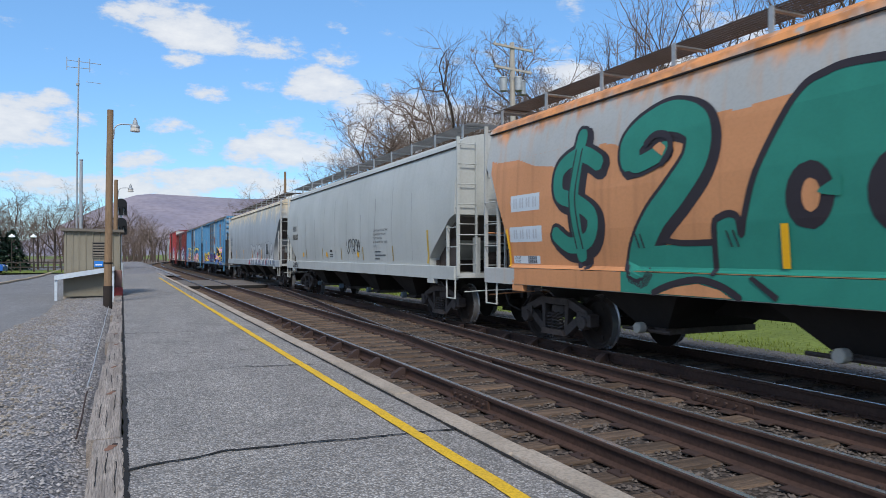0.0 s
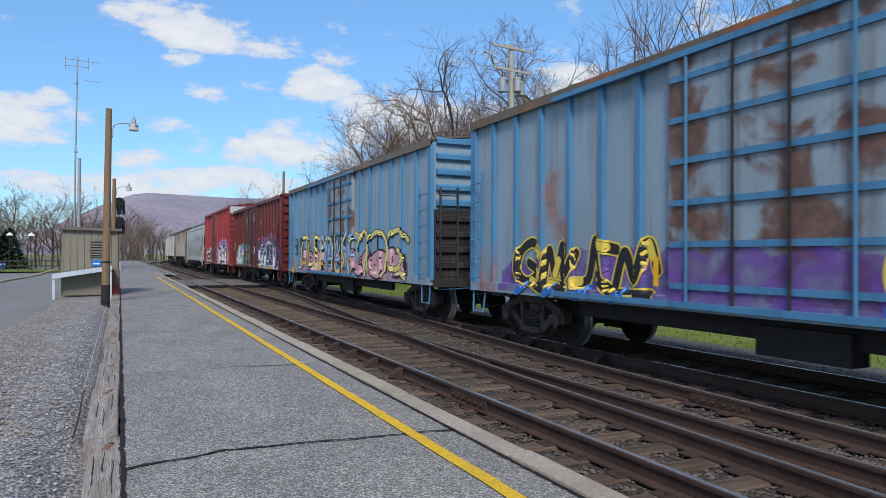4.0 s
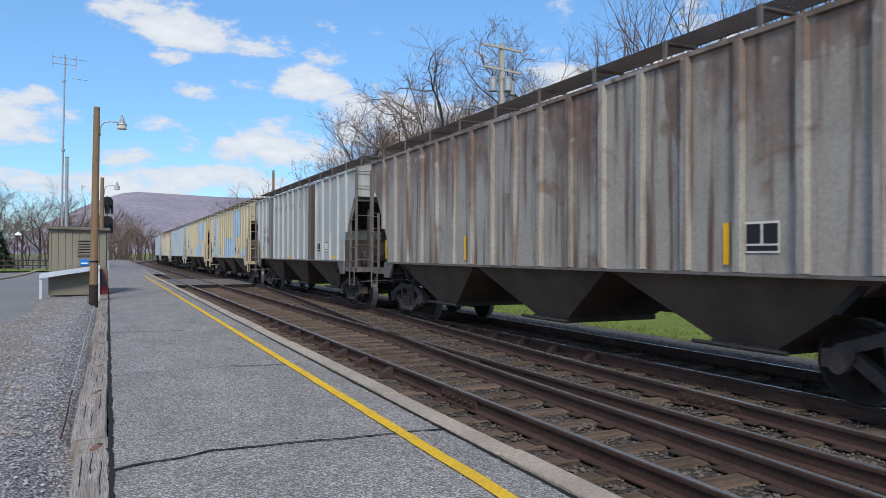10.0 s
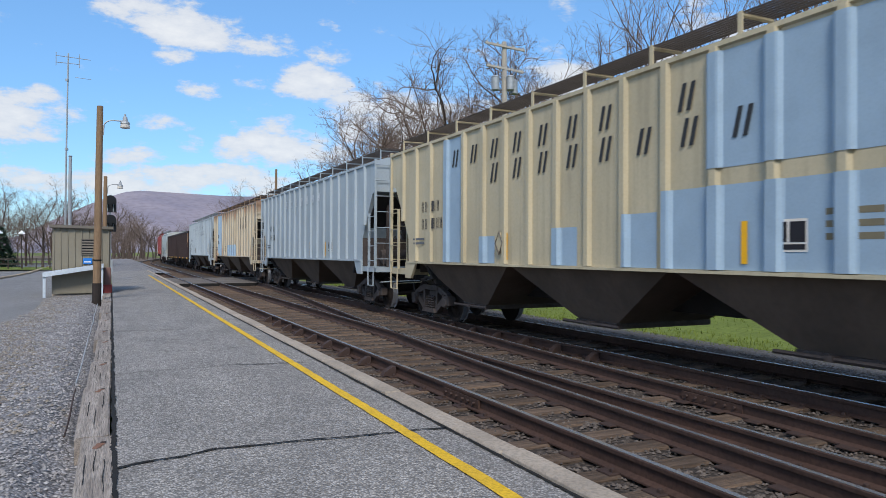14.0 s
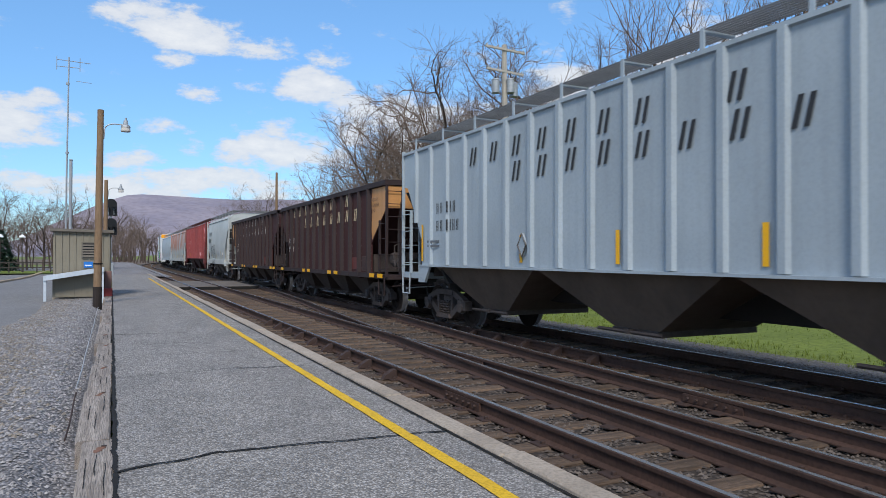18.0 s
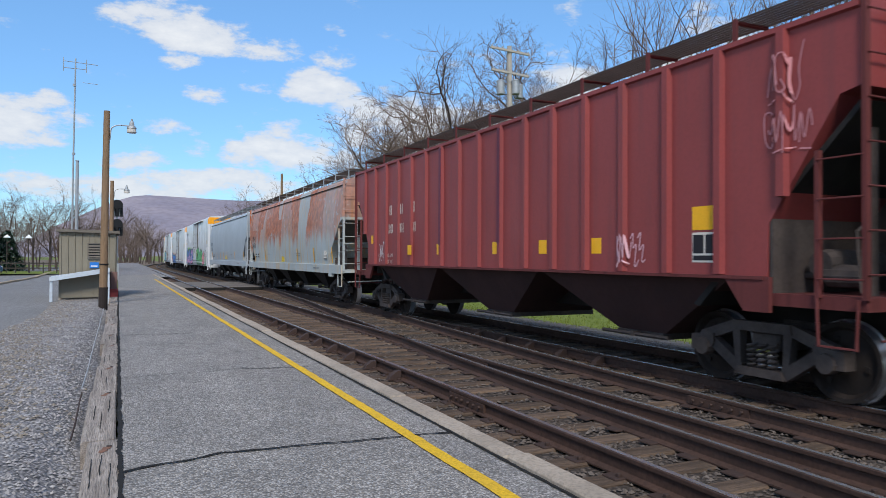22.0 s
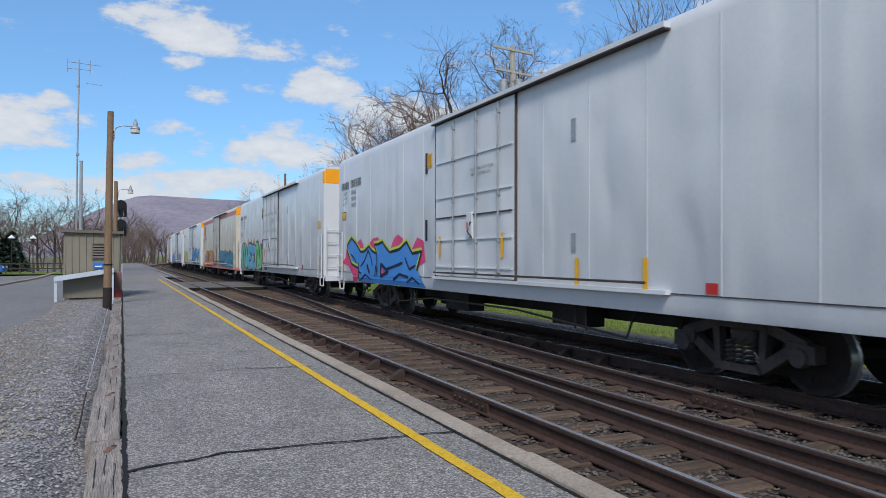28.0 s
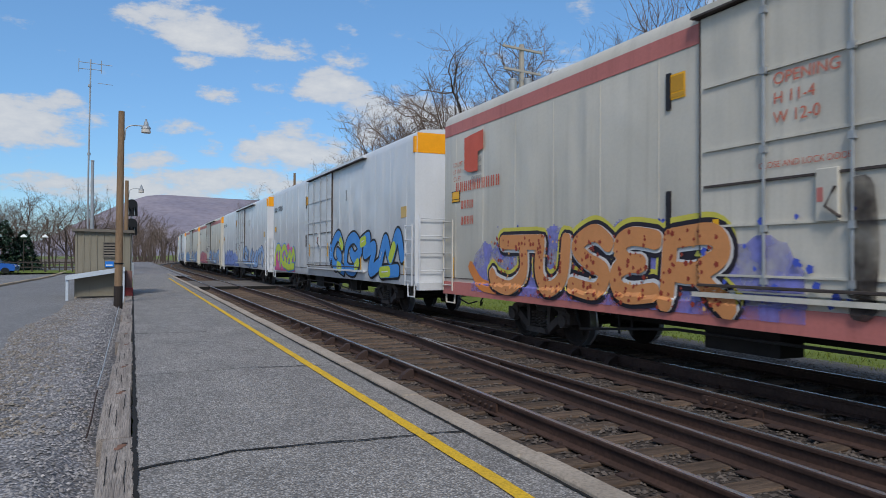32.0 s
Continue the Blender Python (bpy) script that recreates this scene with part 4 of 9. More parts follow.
def ladders(car, L, mat, z0, ztop, zside, side, hw):
    """Corner ladders at all four corners: tall corner post, a second post on the end, a short one on the side."""
    for sy in (-1, 1):
        ye = sy * (L / 2)
        for sx in (-1, 1):
            if sx > 0 and sy > 0:
                continue
            x = sx * hw
            part("ladder_rail", Mesh().box(min(x, x - sx * 0.07), max(x, x - sx * 0.07), ye - 0.024, ye + 0.024, z0, ztop), mat, car)
            xi = x - sx * 0.48
            part("ladder_rail", Mesh().box(xi - 0.02, xi + 0.02, ye - 0.025, ye + 0.025, z0, ztop - 0.1), mat, car)
            n = 7
            for k in range(n):
                z = z0 + 0.25 + (ztop - z0 - 0.4) * k / (n - 1)
                rung(car, mat, (x - sx * 0.02, ye - sy * 0.0 + sy * 0.03, z), (xi, ye + sy * 0.03, z))
            ys = ye - sy * 0.52
            part("ladder_rail", Mesh().box(min(x, x - sx * 0.06), max(x, x - sx * 0.06), ys - 0.025, ys + 0.025, z0, zside), mat, car)
            n = 4
            for k in range(n):
                z = z0 + 0.2 + (zside - z0 - 0.3) * k / (n - 1)
                rung(car, mat, (x, ye, z), (x, ys, z))
            part("sill_step", Mesh().tube([(x, ye - sy * 0.06, z0), (x, ye - sy * 0.08, z0 - 0.5), (x, ys + sy * 0.02, z0 - 0.5), (x, ys, z0)], 0.02, 5), mat, car)


def grating(L, mat):
    key = ("grating", round(L, 1), mat.name)
    if key in RUNG:
        return RUNG[key]
    m = Mesh()
    y = -L / 2
    while y < L / 2:
        m.box(-0.26, 0.26, y, y + 0.014, 0.0, 0.012)
        y += 0.045
    for x in (-0.27, -0.2, -0.13, -0.06, 0.01, 0.08, 0.15, 0.22, 0.26):
        m.box(x, x + 0.014, -L / 2, L / 2, 0.002, 0.02)
    RUNG[key] = m.data("running_board", mat)
    return RUNG[key]


def running_boards(car, L, mat, z, zroof, x=0.95, post=None):
    for s in (-1, 1):
        link("running_board", grating(L, mat), car, at=pose(s * x, 0, z))
        n = int(L / 1.5)
        for k in range(n + 1):
            y = -L / 2 + 0.1 + (L - 0.2) * k / n
            part("board_bracket", Mesh().prism([(s * (x - 0.27), z - 0.03), (s * (x + 0.27), z - 0.03), (s * (x + 0.27), zroof - 0.2), (s * (x + 0.29), zroof - 0.2),
                                                (s * (x + 0.29), z + 0.03), (s * (x + 0.27), z), (s * (x - 0.27), z)], "y", y - 0.035, y + 0.035), post or mat, car)
    for s in (-1, 1):
        for k in range(5):
            y = s * (L / 2) - 0.24 + 0.11 * k
            part("end_board", Mesh().box(-1.25, 1.25, y, y + 0.035, z - 0.012, z + 0.01), mat, car)


def bays(car, ys, w_top, w_bot, z_top, z_bot, mat, hx_top=1.4, hx_bot=1.0, gate=None):
    for y in ys:
        m = Mesh()
        t, b = w_top / 2, w_bot / 2
        v = [(-hx_top, y - t, z_top), (hx_top, y - t, z_top), (hx_top, y + t, z_top), (-hx_top, y + t, z_top),
             (-hx_bot, y - b, z_bot), (hx_bot, y - b, z_bot), (hx_bot, y + b, z_bot), (-hx_bot, y + b, z_bot)]
        m.add(v, [(0, 1, 2, 3), (7, 6, 5, 4), (0, 4, 5, 1), (1, 5, 6, 2), (2, 6, 7, 3), (3, 7, 4, 0)])
        hb = part("hopper_bay", m, mat, car)
        g = Mesh().box(-hx_bot - 0.05, hx_bot + 0.05, y - b - 0.04, y + b + 0.04, z_bot - 0.07, z_bot + 0.02)
        g.box(-hx_bot - 0.2, -hx_bot - 0.04, y - 0.05, y + 0.05, z_bot - 0.05, z_bot + 0.02)
        g.tube([(-hx_bot - 0.16, y - b - 0.25, z_bot - 0.02), (-hx_bot - 0.16, y + b + 0.25, z_bot - 0.02)], 0.03, 6)
        part("outlet_gate", g, STEELDARK, hb)
        if gate:
            part("outlet_cap", Mesh().lathe([(0.0, -0.06), (0.075, -0.06), (0.085, -0.04), (0.085, 0.06)], "x", (-hx_bot - 0.28, y, z_bot + 0.02), 14), gate, hb)


def marks(car, mat, rows, x_at, off=0.012):
    """Plain bars standing for lettering: rows of (y, z, length, height)."""
    for y, z, w, h in rows:
        x = -x_at(z) - off
        m = Mesh().add([(x, y - w / 2, z - h / 2), (x, y + w / 2, z - h / 2), (-x_at(z + h / 2) - off, y + w / 2, z + h / 2), (-x_at(z + h / 2) - off, y - w / 2, z + h / 2)], [(0, 1, 2, 3)])
        m.add([(p[0] + 0.006, p[1], p[2]) for p in m.v], [(3, 2, 1, 0)])
        part("marking", m, mat, car)


def reflectors(car, ys, z0, z1, x_at, w=0.1, mat=None, lean=0.0):
    for y in ys:
        m = Mesh()
        v = []
        for i in range(5):
            z = z0 + (z1 - z0) * i / 4
            x = -x_at(z) - 0.008
            v += [(x, y - w / 2, z), (x, y + w / 2, z)]
        m.add(v, [(2 * i, 2 * i + 1, 2 * i + 3, 2 * i + 2) for i in range(4)])
        part("reflector", m, mat or REFLECT, car)


ROUND_SIDE = [(1.44, 1.1), (1.47, 1.4), (1.52, 2.0), (1.53, 2.6), (1.50, 3.25), (1.44, 3.7), (1.37, 4.0)]
ROUND_ROOF = [(1.39, 4.02), (1.36, 4.12), (1.22, 4.22), (0.7, 4.34), (0.0, 4.38)]
FLAT_SIDE = [(1.46, 1.40), (1.46, 4.12)]
FLAT_ROOF = [(1.50, 4.14), (1.50, 4.2), (1.1, 4.32), (0.0, 4.42)]


def centre(c):
    return (c[0] + c[1]) / 2, c[1] - c[0]


def end_web(car, e, z, depth, mat):
    """The lengthwise plate and cross braces under each slope sheet."""
    for s in (-1, 1):
        # the webs' dark colour also stands in for shade under the slope sheets
        part("end_web", Mesh().prism([(s * (e - 0.32), 1.15), (s * (e - 0.32), z - 0.25), (s * (e - depth), 1.15)], "x", 0.30, 0.34), STEELDARK, car)
        part("cross_web", Mesh().box(-1.3, 1.3, min(s * (e - 1.5), s * (e - 1.55)), max(s * (e - 1.5), s * (e - 1.55)), 1.15, 1.15 + (z - 1.15) * 0.3), STEELDARK, car)


def end_gear(car, e):
    """Brake cylinder, reservoir, pipes and hand wheel on the end platforms."""
    part("brake_wheel", Mesh().tube([(-0.45 + 0.28 * math.cos(a), -e + 0.02, 2.3 + 0.28 * math.sin(a)) for a in spread(0, 6.284, 20)], 0.018, 5).box(
        -0.72, -0.18, -e, -e + 0.03, 2.28, 2.32).box(-0.47, -0.43, -e, -e + 0.03, 2.04, 2.56).box(-0.6, -0.3, -e + 0.03, -e + 0.2, 2.0, 2.5), STEELDARK, car)
    part("brake_reservoir", Mesh().lathe([(0.0, -0.5), (0.15, -0.5), (0.17, -0.4), (0.17, 0.4), (0.15, 0.5), (0.0, 0.5)], "x", (-0.5, -e + 0.85, 1.55), 12), STEELDARK, car)
    part("brake_cylinder", Mesh().lathe([(0.0, -0.25), (0.13, -0.25), (0.13, 0.2), (0.05, 0.22), (0.04, 0.5), (0.0, 0.5)], "y", (-0.9, -e + 0.6, 1.42), 12), STEELDARK, car)
    part("brake_pipe", Mesh().tube([(-1.1, -e + 0.3, 1.25), (-1.1, -e + 0.35, 1.9), (-0.7, -e + 0.4, 2.1), (-0.5, -e + 0.6, 1.7)], 0.018, 5), STEELDARK, car)
    for s in (-1, 1):
        for x in (-0.95, 0.95):
            part("end_post", Mesh().box(x - 0.06, x + 0.06, s * (e - 0.3) - 0.05, s * (e - 0.3) + 0.05, 1.2, 3.1), STEELDARK, car)


def smooth_hopper(span, paint, trim, label, board, slope=None, n_bays=4, cap=None, big=False, cut_in=1.6, cut_top=3.34, iron=None):
    y0, L = centre(span)
    car = thing("covered_hopper_car", label, "railroad car", "cars of the freight train")
    e = L / 2
    q = cut_in / 1.6
    g = (cut_top - 1.1) / 2.24
    cut = [(-e + y, 1.1 + z * g) for y, z in ((0.06, 2.24), (0.32 * q, 2.1), (1.3 * q, 1.0), (1.52 * q, 0.7), (1.6 * q, 0.0))]
    sec = cut + [(y, 1.1) for y in spread(-e + 1.61, e - 1.61, 10)] + [(-y, z) for y, z in reversed(cut)]
    part("body", loft(sec, ROUND_SIDE, ROUND_ROOF), paint, car, smooth=True)
    x_at = lambda z: interp(ROUND_SIDE, z)
    end_gap = 1.5 if big else 0.06
    for s in (-1, 1):
        part("side_sill", Mesh().box(min(s * 1.42, s * 1.54), max(s * 1.42, s * 1.54), -e + end_gap, e - end_gap, 1.06, 1.36, 0.01), paint, car)
        # body-coloured plates given dark steel to imitate shade inside the ends
        part("end_side_plate", Mesh().prism([(-e + 1.7, 1.15), (-e + 1.7, 1.76), (-e + 1.4, 2.0), (-e + 0.45, 2.0), (-e + 0.45, 1.15)], "x", s * 1.2, s * 1.22), STEELDARK, car)
        part("end_side_plate", Mesh().prism([(e - 1.7, 1.15), (e - 1.7, 1.76), (e - 1.4, 2.0), (e - 0.45, 2.0), (e - 0.45, 1.15)], "x", s * 1.2, s * 1.22), STEELDARK, car)
        part("end_rail", Mesh().tube([(-1.48, s * (e + 0.03), 2.05), (1.48, s * (e + 0.03), 2.05)], 0.014, 5), trim, car)
        part("eave_seam", Mesh().box(min(s * 1.36, s * 1.405), max(s * 1.36, s * 1.405), -e + 0.06, e - 0.06, 4.0, 4.022), BLACK, car)
        part("slope_sheet", Mesh().add([(-1.36, s * (e - 0.08), cut_top - 0.04), (1.36, s * (e - 0.08), cut_top - 0.04), (1.3, s * (e - 2.3), 1.2), (-1.3, s * (e - 2.3), 1.2),
                                        (-1.36, s * (e - 0.14), cut_top - 0.02), (1.36, s * (e - 0.14), cut_top - 0.02), (1.3, s * (e - 2.4), 1.22), (-1.3, s * (e - 2.4), 1.22)],
                                       [(0, 1, 2, 3), (7, 6, 5, 4), (0, 4, 5, 1), (1, 5, 6, 2), (2, 6, 7, 3), (3, 7, 4, 0)]), slope or paint, car)
        part("end_platform", Mesh().box(-1.5, 1.5, min(s * e, s * (e - 1.5)), max(s * e, s * (e - 1.5)), 1.1, 1.2), trim, car)
        part("jacking_pad", Mesh().box(-1.54, -1.44, s * (e - 1.35) - 0.18, s * (e - 1.35) + 0.18, 0.95, 1.15), trim, car)
        for x in (-0.83, 0.83):
            part("end_post", Mesh().box(x - 0.07, x + 0.07, s * (e - 0.35) - 0.05, s * (e - 0.35) + 0.05, 1.2, cut_top - 0.5), trim, car)
    end_web(car, e, cut_top - 0.24, 2.2, slope)
    part("brake_wheel", Mesh().tube([(-0.25 + 0.28 * math.cos(a), -e + 0.02, 2.1 + 0.28 * math.sin(a)) for a in spread(0, 6.284, 20)], 0.018, 5).box(
        -0.52, 0.02, -e, -e + 0.03, 2.08, 2.12).box(-0.27, -0.23, -e, -e + 0.03, 1.84, 2.36).box(-0.4, -0.1, -e + 0.03, -e + 0.2, 1.8, 2.3), STEELDARK, car)
    part("brake_reservoir", Mesh().lathe([(0.0, -0.5), (0.15, -0.5), (0.17, -0.4), (0.17, 0.4), (0.15, 0.5), (0.0, 0.5)], "x", (0.2, -e + 0.9, 1.5), 12), STEELDARK, car)
    couplers(car, L, trim)
    ladders(car, L, iron or trim, 1.15, 4.2, 2.75, ROUND_SIDE, 1.5)
    running_boards(car, L - 0.3, board, 4.5, 4.2, post=GALV)
    if big:
        step = (L - 4.6) / 3
        bays(car, [-step, 0, step], step * 0.98, 0.9, 1.15, 0.5, slope or BLACK, 1.38, 1.0)
    else:
        step = (L - 5.2) / n_bays
        bays(car, [step * (k - (n_bays - 1) / 2) for k in range(n_bays)], step * 0.62, 0.55, 1.15, 0.5, BLACK, 1.3, 0.85, gate=cap)
    sets = add_truck(car, -e + 1.85) + add_truck(car, e - 1.85)
    ROLLING.append((car, y0, L, sets))
    return car, L, x_at


def rib_count(L, inset, pitch):
    return round((L - 2 * inset) / pitch) + 1


def ribbed_hopper(span, paint, trim, label, board, under, pitch=0.845, inset=0.87, slope=None):
    y0, L = centre(span)
    car = thing("covered_hopper_car", label, "railroad car", "cars of the freight train")
    e = L / 2
    cut = [(-e + 0.05, 3.35), (-e + 0.28, 3.3), (-e + 1.15, 2.0), (-e + 1.17, 1.4)]
    sec = cut + [(y, 1.4) for y in spread(-e + 1.2, e - 1.2, 8)] + [(-y, z) for y, z in reversed(cut)]
    part("body", loft(sec, FLAT_SIDE, FLAT_ROOF), paint, car)
    x_at = lambda z: 1.46
    for s in (-1, 1):
        part("side_sill", Mesh().box(min(s * 1.4, s * 1.535), max(s * 1.4, s * 1.535), -e + 1.17, e - 1.17, 1.37, 1.41), trim, car)
        part("slope_sheet", Mesh().add([(-1.4, s * (e - 0.04), 3.2), (1.4, s * (e - 0.04), 3.2), (1.35, s * (e - 2.3), 1.0), (-1.35, s * (e - 2.3), 1.0),
                                        (-1.4, s * (e - 0.1), 3.22), (1.4, s * (e - 0.1), 3.22), (1.35, s * (e - 2.4), 1.02), (-1.35, s * (e - 2.4), 1.02)],
                                       [(0, 1, 2, 3), (7, 6, 5, 4), (0, 4, 5, 1), (1, 5, 6, 2), (2, 6, 7, 3), (3, 7, 4, 0)]), slope or BLACK, car)
        part("end_platform", Mesh().box(-1.45, 1.45, min(s * e, s * (e - 1.3)), max(s * e, s * (e - 1.3)), 1.08, 1.22), trim, car)
        # added dark plate hides the pale end wall, imitating the shaded hollow
        part("end_bulkhead", Mesh().box(-1.45, 1.45, min(s * (e - 1.1), s * (e - 1.14)), max(s * (e - 1.1), s * (e - 1.14)), 1.22, 2.06), STEELDARK, car)
        part("bolster_web", Mesh().prism([(s * (e - 1.1), 1.4), (s * (e - 1.75), 1.4), (s * (e - 1.45), 1.0), (s * (e - 1.1), 1.0)], "x", -1.52, -1.46), trim, car)
    end_web(car, e, 3.1, 2.2, slope)
    end_gear(car, e)
    ribs = rib_count(L, inset, pitch)
    for k in range(ribs):
        y = -e + inset + (L - 2 * inset) * k / (ribs - 1)
        d = e - abs(y)
        zb = 1.42 if d > 1.2 else 2.0 + (1.15 - d) * 1.5 if d > 0.3 else 3.35
        for s in (-1, 1):
            p = [(s * 1.455, y - 0.075), (s * 1.455, y + 0.075), (s * 1.53, y + 0.05), (s * 1.53, y - 0.05)]
            part("side_post", Mesh().prism(p, "z", zb, 4.15), paint, car)
    couplers(car, L, trim)
    ladders(car, L, trim, 1.2, 4.25, 2.75, FLAT_SIDE, 1.5)
    running_boards(car, L - 0.3, board, 4.55, 4.3, post=trim)
    step = (L - 3.4) / 3
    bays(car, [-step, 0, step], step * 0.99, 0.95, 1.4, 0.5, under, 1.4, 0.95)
    sets = add_truck(car, -e + 1.6) + add_truck(car, e - 1.6)
    ROLLING.append((car, y0, L, sets))
    return car, L, x_at


def open_hopper(span, paint, trim, label, end_paint, ribs=13):
    y0, L = centre(span)
    car = thing("open_hopper_car", label, "railroad car", "cars of the freight train")
    e = L / 2
    cutz = 2.9
    part("floor_sheet", Mesh().box(-1.4, 1.4, -e + 2.5, e - 2.5, 1.1, 1.15), paint, car)
    for s in (-1, 1):
        poly = [(-e + 0.1, cutz), (-e + 1.3, 1.95), (-e + 1.3, 1.1), (e - 1.3, 1.1), (e - 1.3, 1.95), (e - 0.1, cutz), (e - 0.05, 3.58), (-e + 0.05, 3.58)]
        part("side_sheet", Mesh().prism(poly, "x", s * 1.40, s * 1.44), paint, car)
        part("end_sheet", Mesh().box(-1.39, 1.39, min(s * (e - 0.05), s * (e - 0.1)), max(s * (e - 0.05), s * (e - 0.1)), cutz, 3.58), paint, car)
        part("slope_sheet", Mesh().add([(-1.38, s * (e - 0.11), cutz), (1.38, s * (e - 0.11), cutz), (1.38, s * (e - 2.6), 0.95), (-1.38, s * (e - 2.6), 0.95),
                                        (-1.38, s * (e - 0.17), cutz), (1.38, s * (e - 0.17), cutz), (1.38, s * (e - 2.68), 0.95), (-1.38, s * (e - 2.68), 0.95)],
                                       [(0, 1, 2, 3), (7, 6, 5, 4), (0, 4, 5, 1), (1, 5, 6, 2), (2, 6, 7, 3), (3, 7, 4, 0)]), paint, car)
    end_web(car, e, cutz, 2.4, None)
    end_gear(car, e)
    x_at = lambda z: 1.44
    for s in (-1, 1):
        part("top_chord", Mesh().box(min(s * 1.36, s * 1.52), max(s * 1.36, s * 1.52), -e, e, 3.54, 3.68, 0.01), trim, car)
        part("end_chord", Mesh().box(-1.5, 1.5, min(s * e, s * (e - 0.16)), max(s * e, s * (e - 0.16)), 3.54, 3.68), trim, car)
        part("side_sill", Mesh().box(min(s * 1.38, s * 1.53), max(s * 1.38, s * 1.53), -e + 0.9, e - 0.9, 1.0, 1.14), trim, car)
        part("end_platform", Mesh().box(-1.45, 1.45, min(s * e, s * (e - 1.5)), max(s * e, s * (e - 1.5)), 0.98, 1.1), trim, car)
        for x in (-1.0, 0.0, 1.0):
            part("end_brace", Mesh().box(x - 0.06, x + 0.06, s * (e - 0.08) - 0.05, s * (e - 0.08) + 0.05, 1.1, cutz + 0.2), trim, car)
    for k in range(ribs):
        y = e - 1.12 - (L - 2.55) * k / (ribs - 1)
        for s in (-1, 1):
            part("side_post", Mesh().prism([(s * 1.435, y - 0.075), (s * 1.435, y + 0.075), (s * 1.54, y + 0.036), (s * 1.54, y - 0.036)], "z", 1.02 if 1.3 < e - abs(y) else 2.2, 3.56), trim, car)
        rv = Mesh()
        for q in range(11):
            for w in (-0.13, 0.13):
                rv.box(-1.449, -1.44, y + w - 0.013, y + w + 0.013, (1.25 if 1.3 < e - abs(y) else 2.25) + q * (0.218 if 1.3 < e - abs(y) else 0.125), (1.276 if 1.3 < e - abs(y) else 2.276) + q * (0.218 if 1.3 < e - abs(y) else 0.125), 0.004)
        tagged(part("rivets", rv, RIVET, car), kind="stuff")
    if end_paint:
        mat, s = end_paint
        part("painted_end", Mesh().prism([(s * (e - 0.06), cutz + 0.05), (s * (e - 0.06), 3.52), (s * (e - 1.2), 3.52), (s * (e - 1.27), 3.2), (s * (e - 1.22), 2.8), (s * (e - 1.26), 2.4), (s * (e - 1.2), 2.08), (s * (e - 0.12), cutz)], "x", -1.448, -1.444), mat, car, "faded orange painted panel")
        part("painted_end", Mesh().box(-1.43, 1.43, min(s * (e - 0.046), s * (e - 0.04)), max(s * (e - 0.046), s * (e - 0.04)), cutz + 0.02, 3.52), mat, car, "faded orange painted end")
    couplers(car, L, trim)
    ladders(car, L, trim, 1.05, 3.52, 2.6, FLAT_SIDE, 1.5)
    step = (L - 4.2) / 4
    bays(car, [step * (k - 1.5) for k in range(4)], step * 0.94, 0.7, 1.1, 0.42, OPENBAY, 1.3, 0.9)
    sets = add_truck(car, -e + 1.75) + add_truck(car, e - 1.75)
    ROLLING.append((car, y0, L, sets))
    return car, L, x_at


